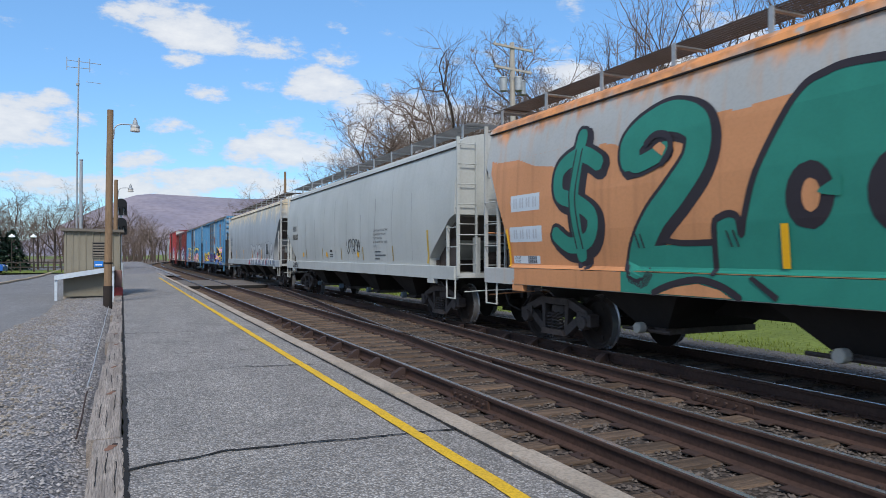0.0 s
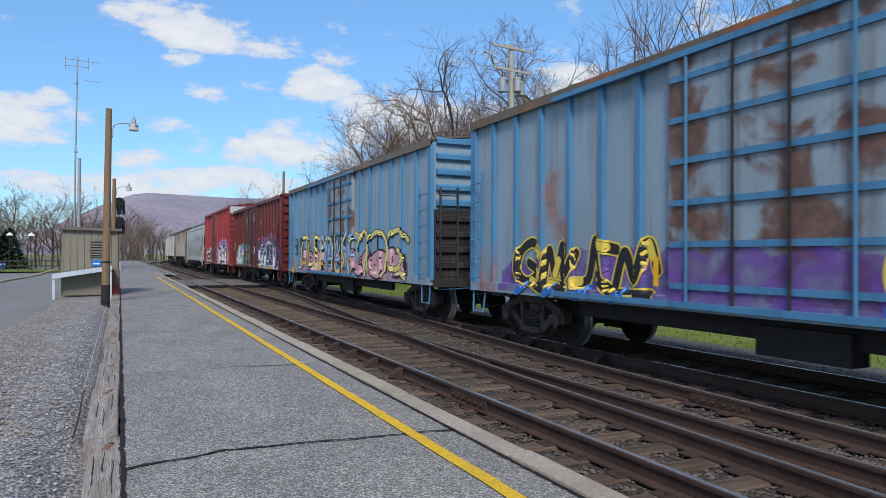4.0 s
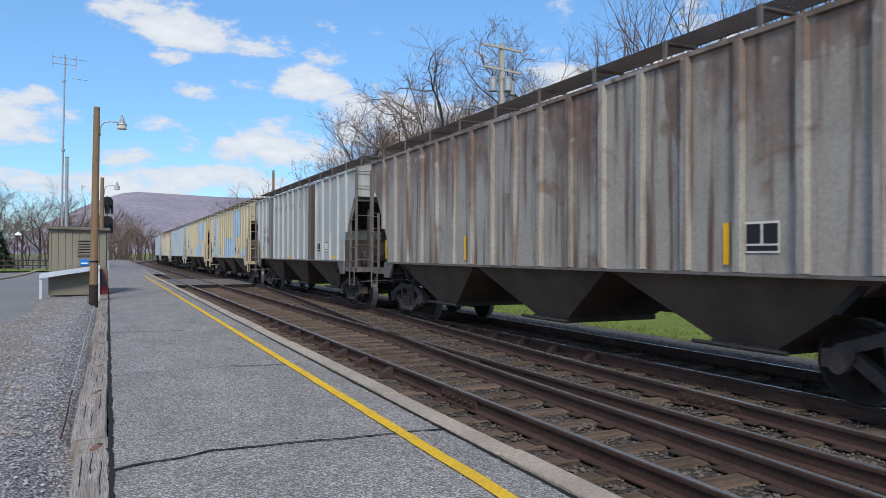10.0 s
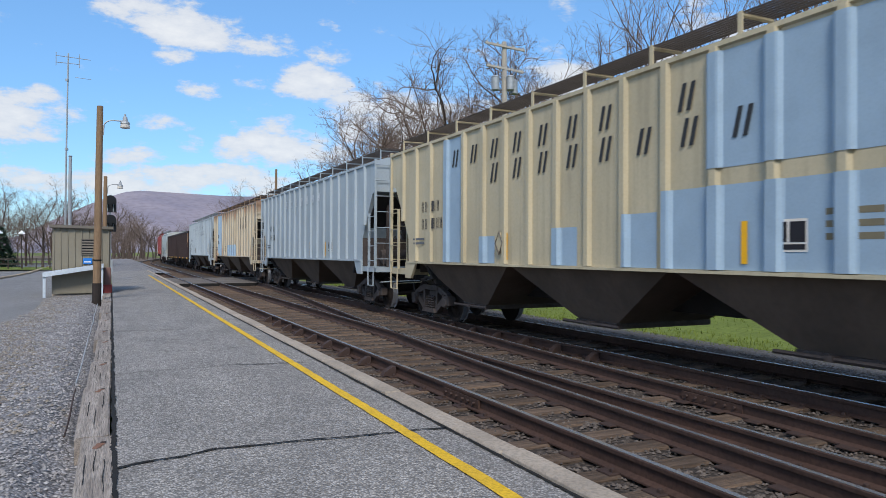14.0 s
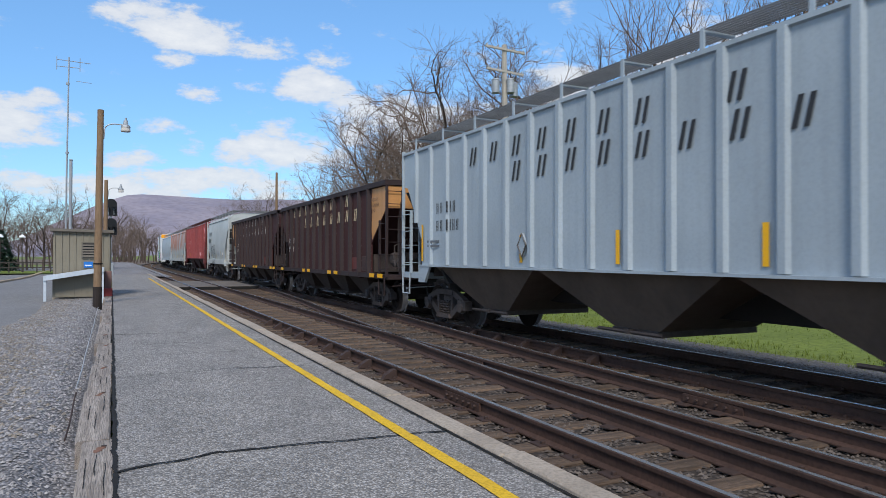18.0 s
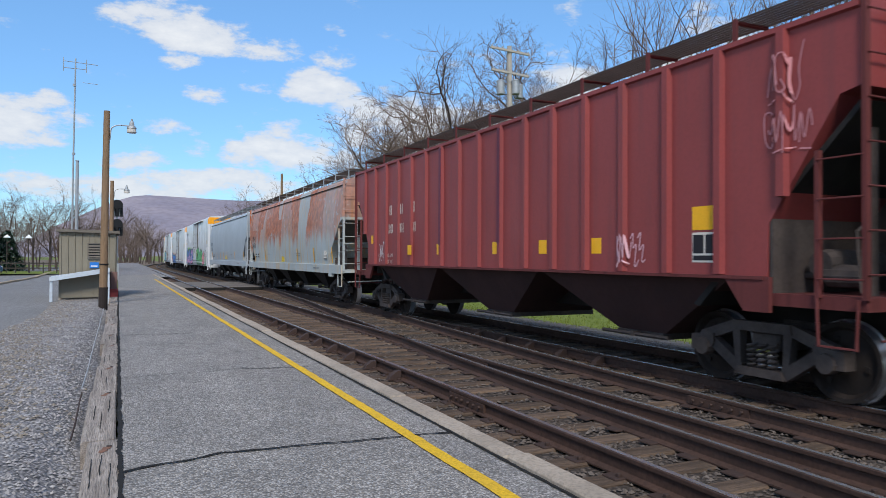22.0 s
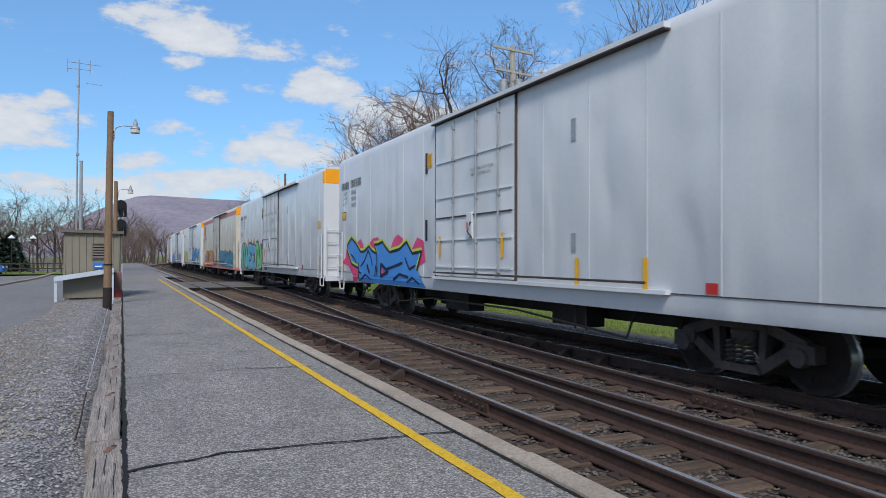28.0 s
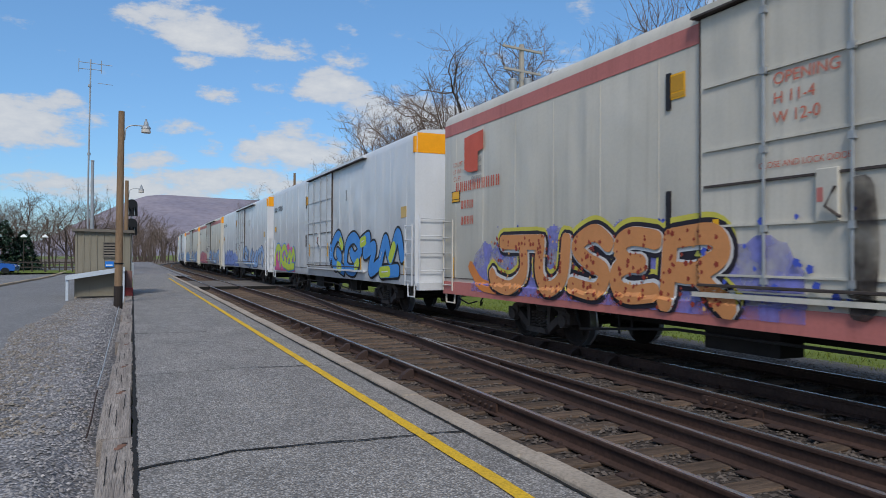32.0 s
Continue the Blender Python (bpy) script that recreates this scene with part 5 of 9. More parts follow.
def box_car(span, paint, rib, label, roof, door_at=0.0, door_w=3.0, ribs=13, end_mat=None, low_end=None, door_mat=None, zt=4.32):
    y0, L = centre(span)
    car = thing("box_car", label, "railroad car", "cars of the freight train")
    e = L / 2
    zb = 0.92
    side = [(1.45, zb), (1.45, zt)]
    part("body", loft([(-e + 0.05, zb), (e - 0.05, zb)], side, [(1.45, zt + 0.02), (0.0, zt + 0.2)]), paint, car)
    x_at = lambda z: 1.45
    part("roof", Mesh().prism([(-1.55, zt - 0.12), (-1.55, zt + 0.04), (0, zt + 0.26), (1.55, zt + 0.04), (1.55, zt - 0.12), (1.52, zt - 0.12), (1.52, zt + 0.01),
                               (0, zt + 0.22), (-1.52, zt + 0.01), (-1.52, zt - 0.12)], "y", -e, e), roof, car)
    for s in (-1, 1):
        part("side_sill", Mesh().box(min(s * 1.43, s * 1.53), max(s * 1.43, s * 1.53), -e + 0.02, e - 0.02, zb - 0.02, zb + 0.16), paint, car)
    d0, d1 = door_at - door_w / 2, door_at + door_w / 2
    for k in range(ribs):
        y = -e + 0.08 + (L - 0.16) * k / (ribs - 1)
        if d0 - 0.15 < y < d1 + 0.15 and 0 < k < ribs - 1:
            continue
        for s in (-1, 1):
            w = 0.1 if k in (0, ribs - 1) else 0.04
            part("side_post", Mesh().prism([(s * 1.445, y - w - 0.02), (s * 1.445, y + w + 0.02), (s * 1.52, y + w), (s * 1.52, y - w)], "z", zb + 0.1, zt - 0.1), rib, car)
    for s in (-1, 1):
        for k in range(9):
            z = zb + 0.35 + k * 0.37
            part("end_rib", Mesh().prism([(s * (e - 0.06), z), (s * (e - 0.06), z + 0.2), (s * (e + 0.04), z + 0.14), (s * (e + 0.04), z + 0.04)], "x", -1.36, 1.36), low_end if low_end and z < 2.6 else end_mat or rib, car)
    door = part("door", Mesh().box(-1.53, -1.44, d0, d1, zb + 0.12, zt - 0.12), door_mat or paint, car)
    for z in spread(zb + 0.3, zt - 0.4, 5):
        part("door_bar", Mesh().box(-1.56, -1.525, d0 + 0.05, d1 - 0.05, z - 0.04, z + 0.04), rib, door)
    for f in (0.12, 0.37, 0.63, 0.88):
        y = d0 + (d1 - d0) * f
        part("lock_rod", Mesh().tube([(-1.58, y, zb + 0.1), (-1.58, y, zt - 0.15)], 0.02, 6), BLACK if f in (0.37, 0.63) else rib, door)
    part("door_track", Mesh().box(-1.6, -1.5, d0 - 0.3, d1 + door_w * 0.9, zb + 0.02, zb + 0.1), rib, car)
    part("door_track", Mesh().box(-1.6, -1.5, d0 - 0.1, d1 + door_w * 0.9, zt - 0.14, zt - 0.06), rib, car)
    # low ladder at each near corner, with a step below
    for s in (-1, 1):
        ye = s * (e - 0.08)
        yi = ye - s * 0.5
        for k in range(6):
            rung(car, rib, (-1.57, ye, zb + 0.25 + k * 0.38), (-1.57, yi, zb + 0.25 + k * 0.38), 0.013)
        part("ladder_rail", Mesh().box(-1.58, -1.53, yi - 0.02, yi + 0.02, zb + 0.1, zb + 2.35), rib, car)
        part("sill_step", Mesh().tube([(-1.48, ye, zb), (-1.5, ye - s * 0.02, zb - 0.45), (-1.5, yi + s * 0.05, zb - 0.45), (-1.48, yi, zb)], 0.02, 5), rib, car)
        for x in (-1.3, -0.85):
            part("ladder_rail", Mesh().box(x - 0.02, x + 0.02, s * (e + 0.09) - 0.02, s * (e + 0.09) + 0.02, zb, zb + 2.3), low_end or rib, car)
        for k in range(6):
            rung(car, low_end or rib, (-1.3, s * (e + 0.1), zb + 0.2 + k * 0.38), (-0.85, s * (e + 0.1), zb + 0.2 + k * 0.38), 0.013)
        part("end_sill", Mesh().box(-1.45, 1.45, min(s * e, s * (e + 0.16)), max(s * e, s * (e + 0.16)), zb - 0.06, zb + 0.12), low_end or rib, car)
    couplers(car, L, rib)
    part("underframe", Mesh().box(-1.2, -1.1, -e + 3.4, e - 3.4, 0.62, 0.9).box(-1.3, -1.0, -0.9, 0.3, 0.45, 0.8).box(1.1, 1.2, -e + 3.4, e - 3.4, 0.62, 0.9), BLACK, car)
    sets = add_truck(car, -e + 1.65) + add_truck(car, e - 1.65)
    ROLLING.append((car, y0, L, sets))
    return car, L, x_at


REEFER_SIDE = [(1.46, 0.84), (1.50, 0.98), (1.50, 4.62), (1.48, 4.74)]
REEFER_ROOF = [(1.42, 4.84), (1.3, 4.9), (0.0, 5.0)]


def reefer(span, paint, trim, label, orange, stripe=None, sill=None, door_at=0.02, brake=True):
    y0, L = centre(span)
    car = thing("refrigerator_car", label, "railroad car", "cars of the freight train")
    e = L / 2
    zb, zt = 0.84, 4.74
    part("body", loft([(-e, zb), (e, zb)], REEFER_SIDE, REEFER_ROOF), paint, car, smooth=True)
    x_at = lambda z: 1.503
    for k in range(15):
        y = -e + 0.6 + (L - 1.2) * k / 14
        part("panel_seam", Mesh().box(-1.506, -1.49, y - 0.012, y + 0.012, zb + 0.25, zt - 0.12), trim, car)
    part("sill_seam", Mesh().box(-1.512, -1.49, -e, e, zb + 0.28, zb + 0.295), STEELDARK, car)
    if sill:
        part("side_sill", Mesh().box(-1.54, -1.45, -e, e, zb - 0.08, zb + 0.2), sill, car)
    part("orange_band", Mesh().box(-1.44, 1.44, -e - 0.008, -e + 0.01, 4.3, 4.82).box(-1.52, -1.46, -e - 0.006, -e + 0.1, 4.3, 4.72), orange, car, "orange warning band across the end")
    if stripe:
        part("side_stripe", Mesh().box(-1.51, -1.48, -e + 0.02, e - 0.02, 4.36, 4.62), stripe, car, "faded red stripe under the roof")
    dw = 3.6
    d0, d1 = door_at - dw / 2, door_at + dw / 2
    door = part("door", Mesh().box(-1.55, -1.48, d0, d1, zb + 0.35, zt - 0.1, 0.01), paint, car)
    for f in (0.16, 0.42, 0.72):
        y = d0 + (d1 - d0) * f
        part("lock_rod", Mesh().tube([(-1.585, y, zb + 0.4), (-1.585, y, zt - 0.12)], 0.02, 6), GALV, door)
        for z in (zb + 0.5, zb + 1.1, zb + 2.0, zb + 2.9, zt - 0.3):
            part("rod_guide", Mesh().box(-1.61, -1.55, y - 0.035, y + 0.035, z - 0.04, z + 0.04), GALV, door)
    for z in (zb + 0.55, zb + 1.15, zb + 1.65, zb + 2.1, zb + 2.9):
        part("door_bar", Mesh().box(-1.575, -1.55, d0 + 0.08, d1 - 0.08, z - 0.014, z + 0.014), STEELDARK if z < zb + 1.8 and z > zb + 1.6 else trim, door)
    part("latch", Mesh().box(-1.6, -1.55, door_at - 0.14, door_at + 0.12, zb + 1.15, zb + 1.7, 0.01), trim, door)
    part("latch_handle", Mesh().tube([(-1.62, door_at - 0.12, zb + 1.5), (-1.64, door_at - 0.02, zb + 1.3), (-1.62, door_at - 0.18, zb + 1.18)], 0.018, 6), STEELDARK, door)
    part("latch_tag", Mesh().box(-1.604, -1.6, door_at + 0.03, door_at + 0.1, zb + 1.35, zb + 1.5), RED_STRIPE, door)
    for ya, yb in ((d0 - 0.014, d0), (d1, d1 + 0.014)):
        part("door_edge", Mesh().box(-1.556, -1.5, ya, yb, zb + 0.3, zt - 0.08), STEELDARK, car)
    # thin dark strip: the upper track's shadow, painted as a part
    part("door_track", Mesh().box(-1.63, -1.5, d0 - 4.0, d1 + 0.1, zt - 0.085, zt - 0.06), STEELDARK, car)
    part("door_track", Mesh().box(-1.62, -1.5, d0 - 4.0, d1 + 0.1, zt - 0.06, zt + 0.02), trim, car)
    part("door_track", Mesh().box(-1.6, -1.5, d0 - 4.0, d1 + 0.1, zb + 0.27, zb + 0.33), trim, car)
    part("door_rail", Mesh().tube([(-1.6, d0 - 3.6, zb + 0.42), (-1.6, d1, zb + 0.42)], 0.02, 5), STEELDARK, car)
    # grab irons at the near corners, ladder cage on the leading end
    for s in (-1, 1):
        ye = s * (e - 0.05)
        yi = ye - s * 0.5
        for y in (ye, yi):
            part("ladder_rail", Mesh().box(-1.575, -1.545, y - 0.012, y + 0.012, zb, zb + 1.6), trim, car)
        for k in range(5):
            rung(car, trim, (-1.57, ye, zb + 0.12 + k * 0.36), (-1.57, yi, zb + 0.12 + k * 0.36), 0.013)
        part("sill_step", Mesh().tube([(-1.48, ye, zb + 0.05), (-1.48, ye - s * 0.02, zb - 0.28), (-1.48, yi + s * 0.04, zb - 0.28), (-1.48, yi, zb + 0.05)], 0.022, 5), trim, car)
        for x in (-1.4, -0.5) if s < 0 else ():
            part("ladder_rail", Mesh().box(x - 0.016, x + 0.016, s * (e + 0.08) - 0.03, s * (e + 0.08) + 0.03, zb, zb + 1.85), trim, car)
        for k in range(4 if s < 0 else 0):
            rung(car, trim, (-1.4, s * (e + 0.1), zb + 0.4 + k * 0.45), (-0.5, s * (e + 0.1), zb + 0.4 + k * 0.45), 0.013)
        part("end_sill", Mesh().box(-1.45, 1.45, min(s * e, s * (e + 0.2)), max(s * e, s * (e + 0.2)), zb - 0.1, zb + 0.1), sill or trim, car)
    if brake:
        part("brake_wheel", Mesh().tube([(-0.3 + 0.26 * math.cos(a), -e - 0.16, 1.75 + 0.26 * math.sin(a)) for a in spread(0, 6.284, 20)], 0.02, 5).box(
            -0.56, -0.04, -e - 0.17, -e - 0.14, 1.73, 1.77).box(-0.32, -0.28, -e - 0.17, -e - 0.14, 1.49, 2.01), BLACK, car)
        part("brake_housing", Mesh().box(-0.44, -0.16, -e - 0.12, -e, 1.5, 2.0, 0.02), BLACK, car)
        part("brake_chain", Mesh().tube([(-0.3, -e - 0.1, 1.5), (-0.28, -e - 0.1, 1.0)], 0.014, 5), STEELDARK, car)
    couplers(car, L, STEELDARK)
    part("underframe", Mesh().box(-0.5, 0.5, -e + 5, e - 5, 0.55, 0.84).box(-1.1, -0.7, 1.0, 2.2, 0.4, 0.8).box(-1.0, -0.6, -3.2, -2.2, 0.42, 0.8), BLACK, car)
    part("truss_rod", Mesh().tube([(-1.35, -e + 5.0, 0.84), (-1.35, -e + 5.2, 0.42), (-1.35, -1.5, 0.62), (-1.35, 2.5, 0.62), (-1.35, e - 5.2, 0.42), (-1.35, e - 5.0, 0.84)], 0.022, 5), BLACK, car)
    for y in (-3.7, -3.4, 3.4, 3.7):
        part("hanger", Mesh().box(-1.36, -1.335, y - 0.015, y + 0.015, 0.44, 0.86), BLACK, car)
    sets = add_truck(car, -e + 3.4) + add_truck(car, e - 3.4)
    ROLLING.append((car, y0, L, sets))
    return car, L, x_at

# ---- paints ----
def car_paint(key, rgb, **kw):
    a = dict(rough=0.5, scale=0.5, mix=0.45, grain=25, bump=0.05, streak=0.25, fine=0.08)
    a.update(kw)
    rgb = tuple(c * 0.95 for c in rgb)
    return surface(key, srgb(*rgb), **a)


P_GREY = car_paint("pale grey hopper paint", (174, 177, 177), streak=0.08)
P_BLUEGREY = car_paint("pale blue grey hopper paint", (172, 181, 190), streak=0.05, mix=0.25)
P_LGREY = car_paint("light grey hopper paint", (186, 190, 189), streak=0.1)
P_ORANGE = car_paint("salmon orange paint", (214, 150, 104))
P_GREYRUST = car_paint("grey paint with rust at the roof seam", (184, 186, 186), top=(3.75, 4.1, srgb(176, 112, 54), 0.85), streak=0.3, streak_col=srgb(190, 140, 90))
P_CREAMGREY = car_paint("grey paint stained yellow at the roof", (172, 178, 184), top=(3.3, 4.0, srgb(190, 166, 118), 0.5))
P_BLUE = car_paint("pale blue weathered paint", (142, 163, 180), rust=0.14, streak=0.35)
P_RUSTDOOR = car_paint("rusty blue door paint", (146, 164, 178), rust=0.75, scale=1.6, rust_col=srgb(84, 58, 48), streak=0.5, streak_col=srgb(96, 70, 58))
# black that stands in for shadow on the blue boxcars' lower ends
P_SHADEEND = car_paint("sooty black end", (50, 49, 52), rough=0.8, streak=0.5, streak_col=srgb(96, 84, 74))
P_BLUERIB = car_paint("bright blue post paint", (78, 134, 176), rust=0.14, streak=0.4)
P_DKRED = car_paint("dark boxcar red", (106, 44, 43), streak=0.35)
P_RED = car_paint("oxide red", (152, 54, 58), streak=0.55, streak_col=srgb(148, 104, 104))
P_RUSTGREY = car_paint("grey paint with brown stains", (168, 162, 154), streak=0.95, streak_col=srgb(88, 68, 58), rust=0.2, rust_col=srgb(92, 70, 58), top=(2.4, 3.9, srgb(84, 64, 56), 0.8), panels=0.9, fine=0.2, scale=1.2)
P_NW = car_paint("weathered grey hopper paint", (180, 184, 184), streak=0.5, streak_col=srgb(112, 100, 92), rust=0.14, top=(3.8, 4.3, srgb(110, 98, 90), 0.5), wave=0.02)
P_SOOT = car_paint("sooty grey end paint", (112, 107, 104), streak=0.6, rough=0.8)
P_SOOTRED = car_paint("sooty red end paint", (104, 52, 52), streak=0.5, rough=0.8)
P_CREAM = car_paint("cream hopper paint", (196, 184, 156), streak=0.25, wave=0.015)
P_PALEBLUE = car_paint("pale blue grey paint", (166, 178, 188), streak=0.12, wave=0.02)
P_RUSTCREAM = car_paint("rust stained cream paint", (200, 188, 166), streak=0.7, streak_col=srgb(122, 96, 76), rust=0.22, top=(3.5, 4.2, srgb(110, 76, 54), 0.7))
P_BLACKBROWN = car_paint("black brown hopper paint", (68, 40, 40), rough=0.7, spec=0.2, rust=0.12, rust_col=srgb(60, 36, 32))
P_DKPOST = car_paint("dark grey post paint", (56, 45, 46), rough=0.7, spec=0.25)
P_ORANGEEND = car_paint("faded orange", (200, 146, 92), rust=0.3)
P_HOPRED = car_paint("hopper red", (146, 68, 68), streak=0.35, streak_col=srgb(108, 62, 64))
P_RUSTWHITE = car_paint("pale blue paint with heavy rust", (178, 188, 192), top=(2.0, 2.7, srgb(142, 78, 44), 0.95), panels=0.75, streak=0.75, streak_col=srgb(188, 158, 106), scale=0.9)
P_WHITE = car_paint("white reefer paint", (214, 217, 222), streak=0.04, rough=0.33, wave=0.07, mix=0.25, fine=0.04, bump=0.02)
P_WARMWHITE = car_paint("off white reefer paint", (210, 205, 194), streak=0.16, rough=0.38, wave=0.06, fine=0.05)
ORANGE_BAND = flat("orange band paint", srgb(240, 160, 20), 0.5)
RED_STRIPE = car_paint("faded red stripe", (200, 122, 116))
DARKSLOPE = surface("dirty slope sheet", srgb(96, 90, 86), srgb(64, 60, 58), rough=0.85, scale=1.2, grain=12)
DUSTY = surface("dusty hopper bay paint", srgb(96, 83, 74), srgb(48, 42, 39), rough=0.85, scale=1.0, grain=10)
RIVET = flat("dusty rivet heads", srgb(98, 84, 82))
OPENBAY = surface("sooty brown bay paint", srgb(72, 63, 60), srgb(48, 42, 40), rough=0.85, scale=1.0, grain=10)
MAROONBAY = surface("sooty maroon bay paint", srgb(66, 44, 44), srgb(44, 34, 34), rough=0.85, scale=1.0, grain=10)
BLUEBAY = surface("dusty blue bay paint", srgb(104, 118, 130), srgb(76, 84, 92), rough=0.8, scale=1.0, grain=10)
BOARD = surface("running board steel", srgb(120, 122, 124), srgb(80, 80, 82), rough=0.6, metal=0.3, grain=10)
DKBOARD = surface("dark running board steel", srgb(84, 78, 76), srgb(54, 50, 48), rough=0.7, metal=0.2, grain=10)
WHITECAP = flat("white outlet cap", srgb(178, 174, 166))
LETTER = flat("black stencil paint", srgb(48, 50, 54))
WLETTER = flat("white stencil paint", srgb(214, 208, 200))

SPANS = [(-5.6, 12.5), (13.8, 31.0), (32.6, 49.8), (52.0, 66.6), (68.7, 83.9), (85.7, 100.3), (102.4, 117.0), (118.7, 135.1), (136.45, 152.6),
         (154.0, 169.8), (171.3, 187.3), (188.85, 204.9), (206.15, 222.6), (223.95, 240.1), (241.4, 257.7), (258.9, 271.8), (272.6, 285.7),
         (287.08, 297.9), (298.9, 315.2), (316.5, 334.2), (335.15, 352.6), (354.0, 373.8), (375.8, 395.6), (397.6, 417.2), (419.0, 438.8)]
while len(SPANS) < 31:
    SPANS.append((SPANS[-1][0] + 21.7, SPANS[-1][1] + 21.7))
CARS = [
    smooth_hopper(SPANS[0], P_GREYRUST, P_ORANGE, "covered hopper car in grey and orange with teal spray lettering", DKBOARD, DARKSLOPE, cap=WHITECAP, cut_in=1.05, iron=P_GREY),
    smooth_hopper(SPANS[1], P_LGREY, P_LGREY, "smooth-sided pale grey covered hopper car, lightly tagged", BOARD, DARKSLOPE, cap=BLUEBAY, cut_top=2.5),
    smooth_hopper(SPANS[2], P_CREAMGREY, P_GREY, "smooth-sided grey covered hopper car stained yellow under the roof", DKBOARD, DARKSLOPE, cap=DUSTY),
    box_car(SPANS[3], P_BLUE, P_BLUERIB, "weathered blue boxcar with yellow and black spray lettering", car_paint("rusty roof paint", (110, 96, 80), rust=0.5), door_mat=P_RUSTDOOR, low_end=P_SHADEEND, ribs=18),
    box_car(SPANS[4], P_BLUE, P_BLUERIB, "weathered blue boxcar with pale outlined spray lettering", MATS["rusty roof paint"], door_mat=P_RUSTDOOR, low_end=P_SHADEEND, ribs=18),
    box_car(SPANS[5], P_DKRED, P_DKRED, "dark red boxcar with white and violet spray lettering", P_DKRED, 0.6, 4.6, ribs=20),
    box_car(SPANS[6], P_RED, P_RED, "faded red boxcar with white spray lettering and a pale end", P_RED, 0.6, 3.2, zt=4.86, ribs=18),
    smooth_hopper(SPANS[7], P_GREY, P_GREY, "grey covered hopper car with large dark letters", BOARD, DARKSLOPE, big=True),
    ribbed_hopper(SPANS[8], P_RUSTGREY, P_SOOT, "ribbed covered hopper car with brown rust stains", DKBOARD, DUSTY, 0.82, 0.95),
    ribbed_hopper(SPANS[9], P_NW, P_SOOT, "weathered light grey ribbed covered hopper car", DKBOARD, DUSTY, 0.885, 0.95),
    ribbed_hopper(SPANS[10], P_CREAM, P_CREAM, "cream ribbed covered hopper car patched with pale blue", DKBOARD, DUSTY),
    ribbed_hopper(SPANS[11], P_CREAM, P_CREAM, "cream ribbed covered hopper car with blue patches and dark letters", DKBOARD, DUSTY),
    ribbed_hopper(SPANS[12], P_PALEBLUE, P_PALEBLUE, "pale blue-grey ribbed covered hopper car", DKBOARD, DUSTY),
    ribbed_hopper(SPANS[13], P_RUSTCREAM, P_RUSTCREAM, "rust-stained cream ribbed covered hopper car", DKBOARD, DUSTY),
    ribbed_hopper(SPANS[14], P_PALEBLUE, P_PALEBLUE, "pale blue ribbed covered hopper car with dark letters", BOARD, DUSTY),
    open_hopper(SPANS[15], P_BLACKBROWN, P_DKPOST, "black-brown open hopper car with an orange end", (P_ORANGEEND, -1)),
    open_hopper(SPANS[16], P_BLACKBROWN, P_DKPOST, "black-brown open hopper car with an orange far end", (P_ORANGEEND, 1)),
    smooth_hopper(SPANS[17], P_LGREY, P_LGREY, "short light grey covered hopper car with outline tags", BOARD, DARKSLOPE, big=True),
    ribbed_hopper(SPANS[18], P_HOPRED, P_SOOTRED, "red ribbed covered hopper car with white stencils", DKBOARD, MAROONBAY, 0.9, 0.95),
    smooth_hopper(SPANS[19], P_RUSTWHITE, P_RUSTWHITE, "pale covered hopper car heavily rusted below the roof", DKBOARD, DARKSLOPE, cap=DUSTY, cut_top=2.85),
    smooth_hopper(SPANS[20], P_BLUEGREY, P_BLUEGREY, "plain pale grey covered hopper car", BOARD, DARKSLOPE, cap=WHITECAP, cut_top=2.75),
]
for k, span in enumerate(SPANS[21:]):
    warm = k in (3, 6, 7, 9)
    CARS.append(reefer(span, P_WARMWHITE if warm else P_WHITE, P_WARMWHITE if warm else P_WHITE,
                       "off-white refrigerator car with a red roof stripe" if warm else "white refrigerator car with an orange end band and spray lettering",
                       ORANGE_BAND, RED_STRIPE if warm else None, RED_STRIPE if k == 3 else None, brake=k != 3))

# ---- paint on the car sides ----
def side_frame_matrix():
    return Matrix(((0, 0, -1, 0), (-1, 0, 0, 0), (0, 1, 0, 0), (0, 0, 0, 1)))


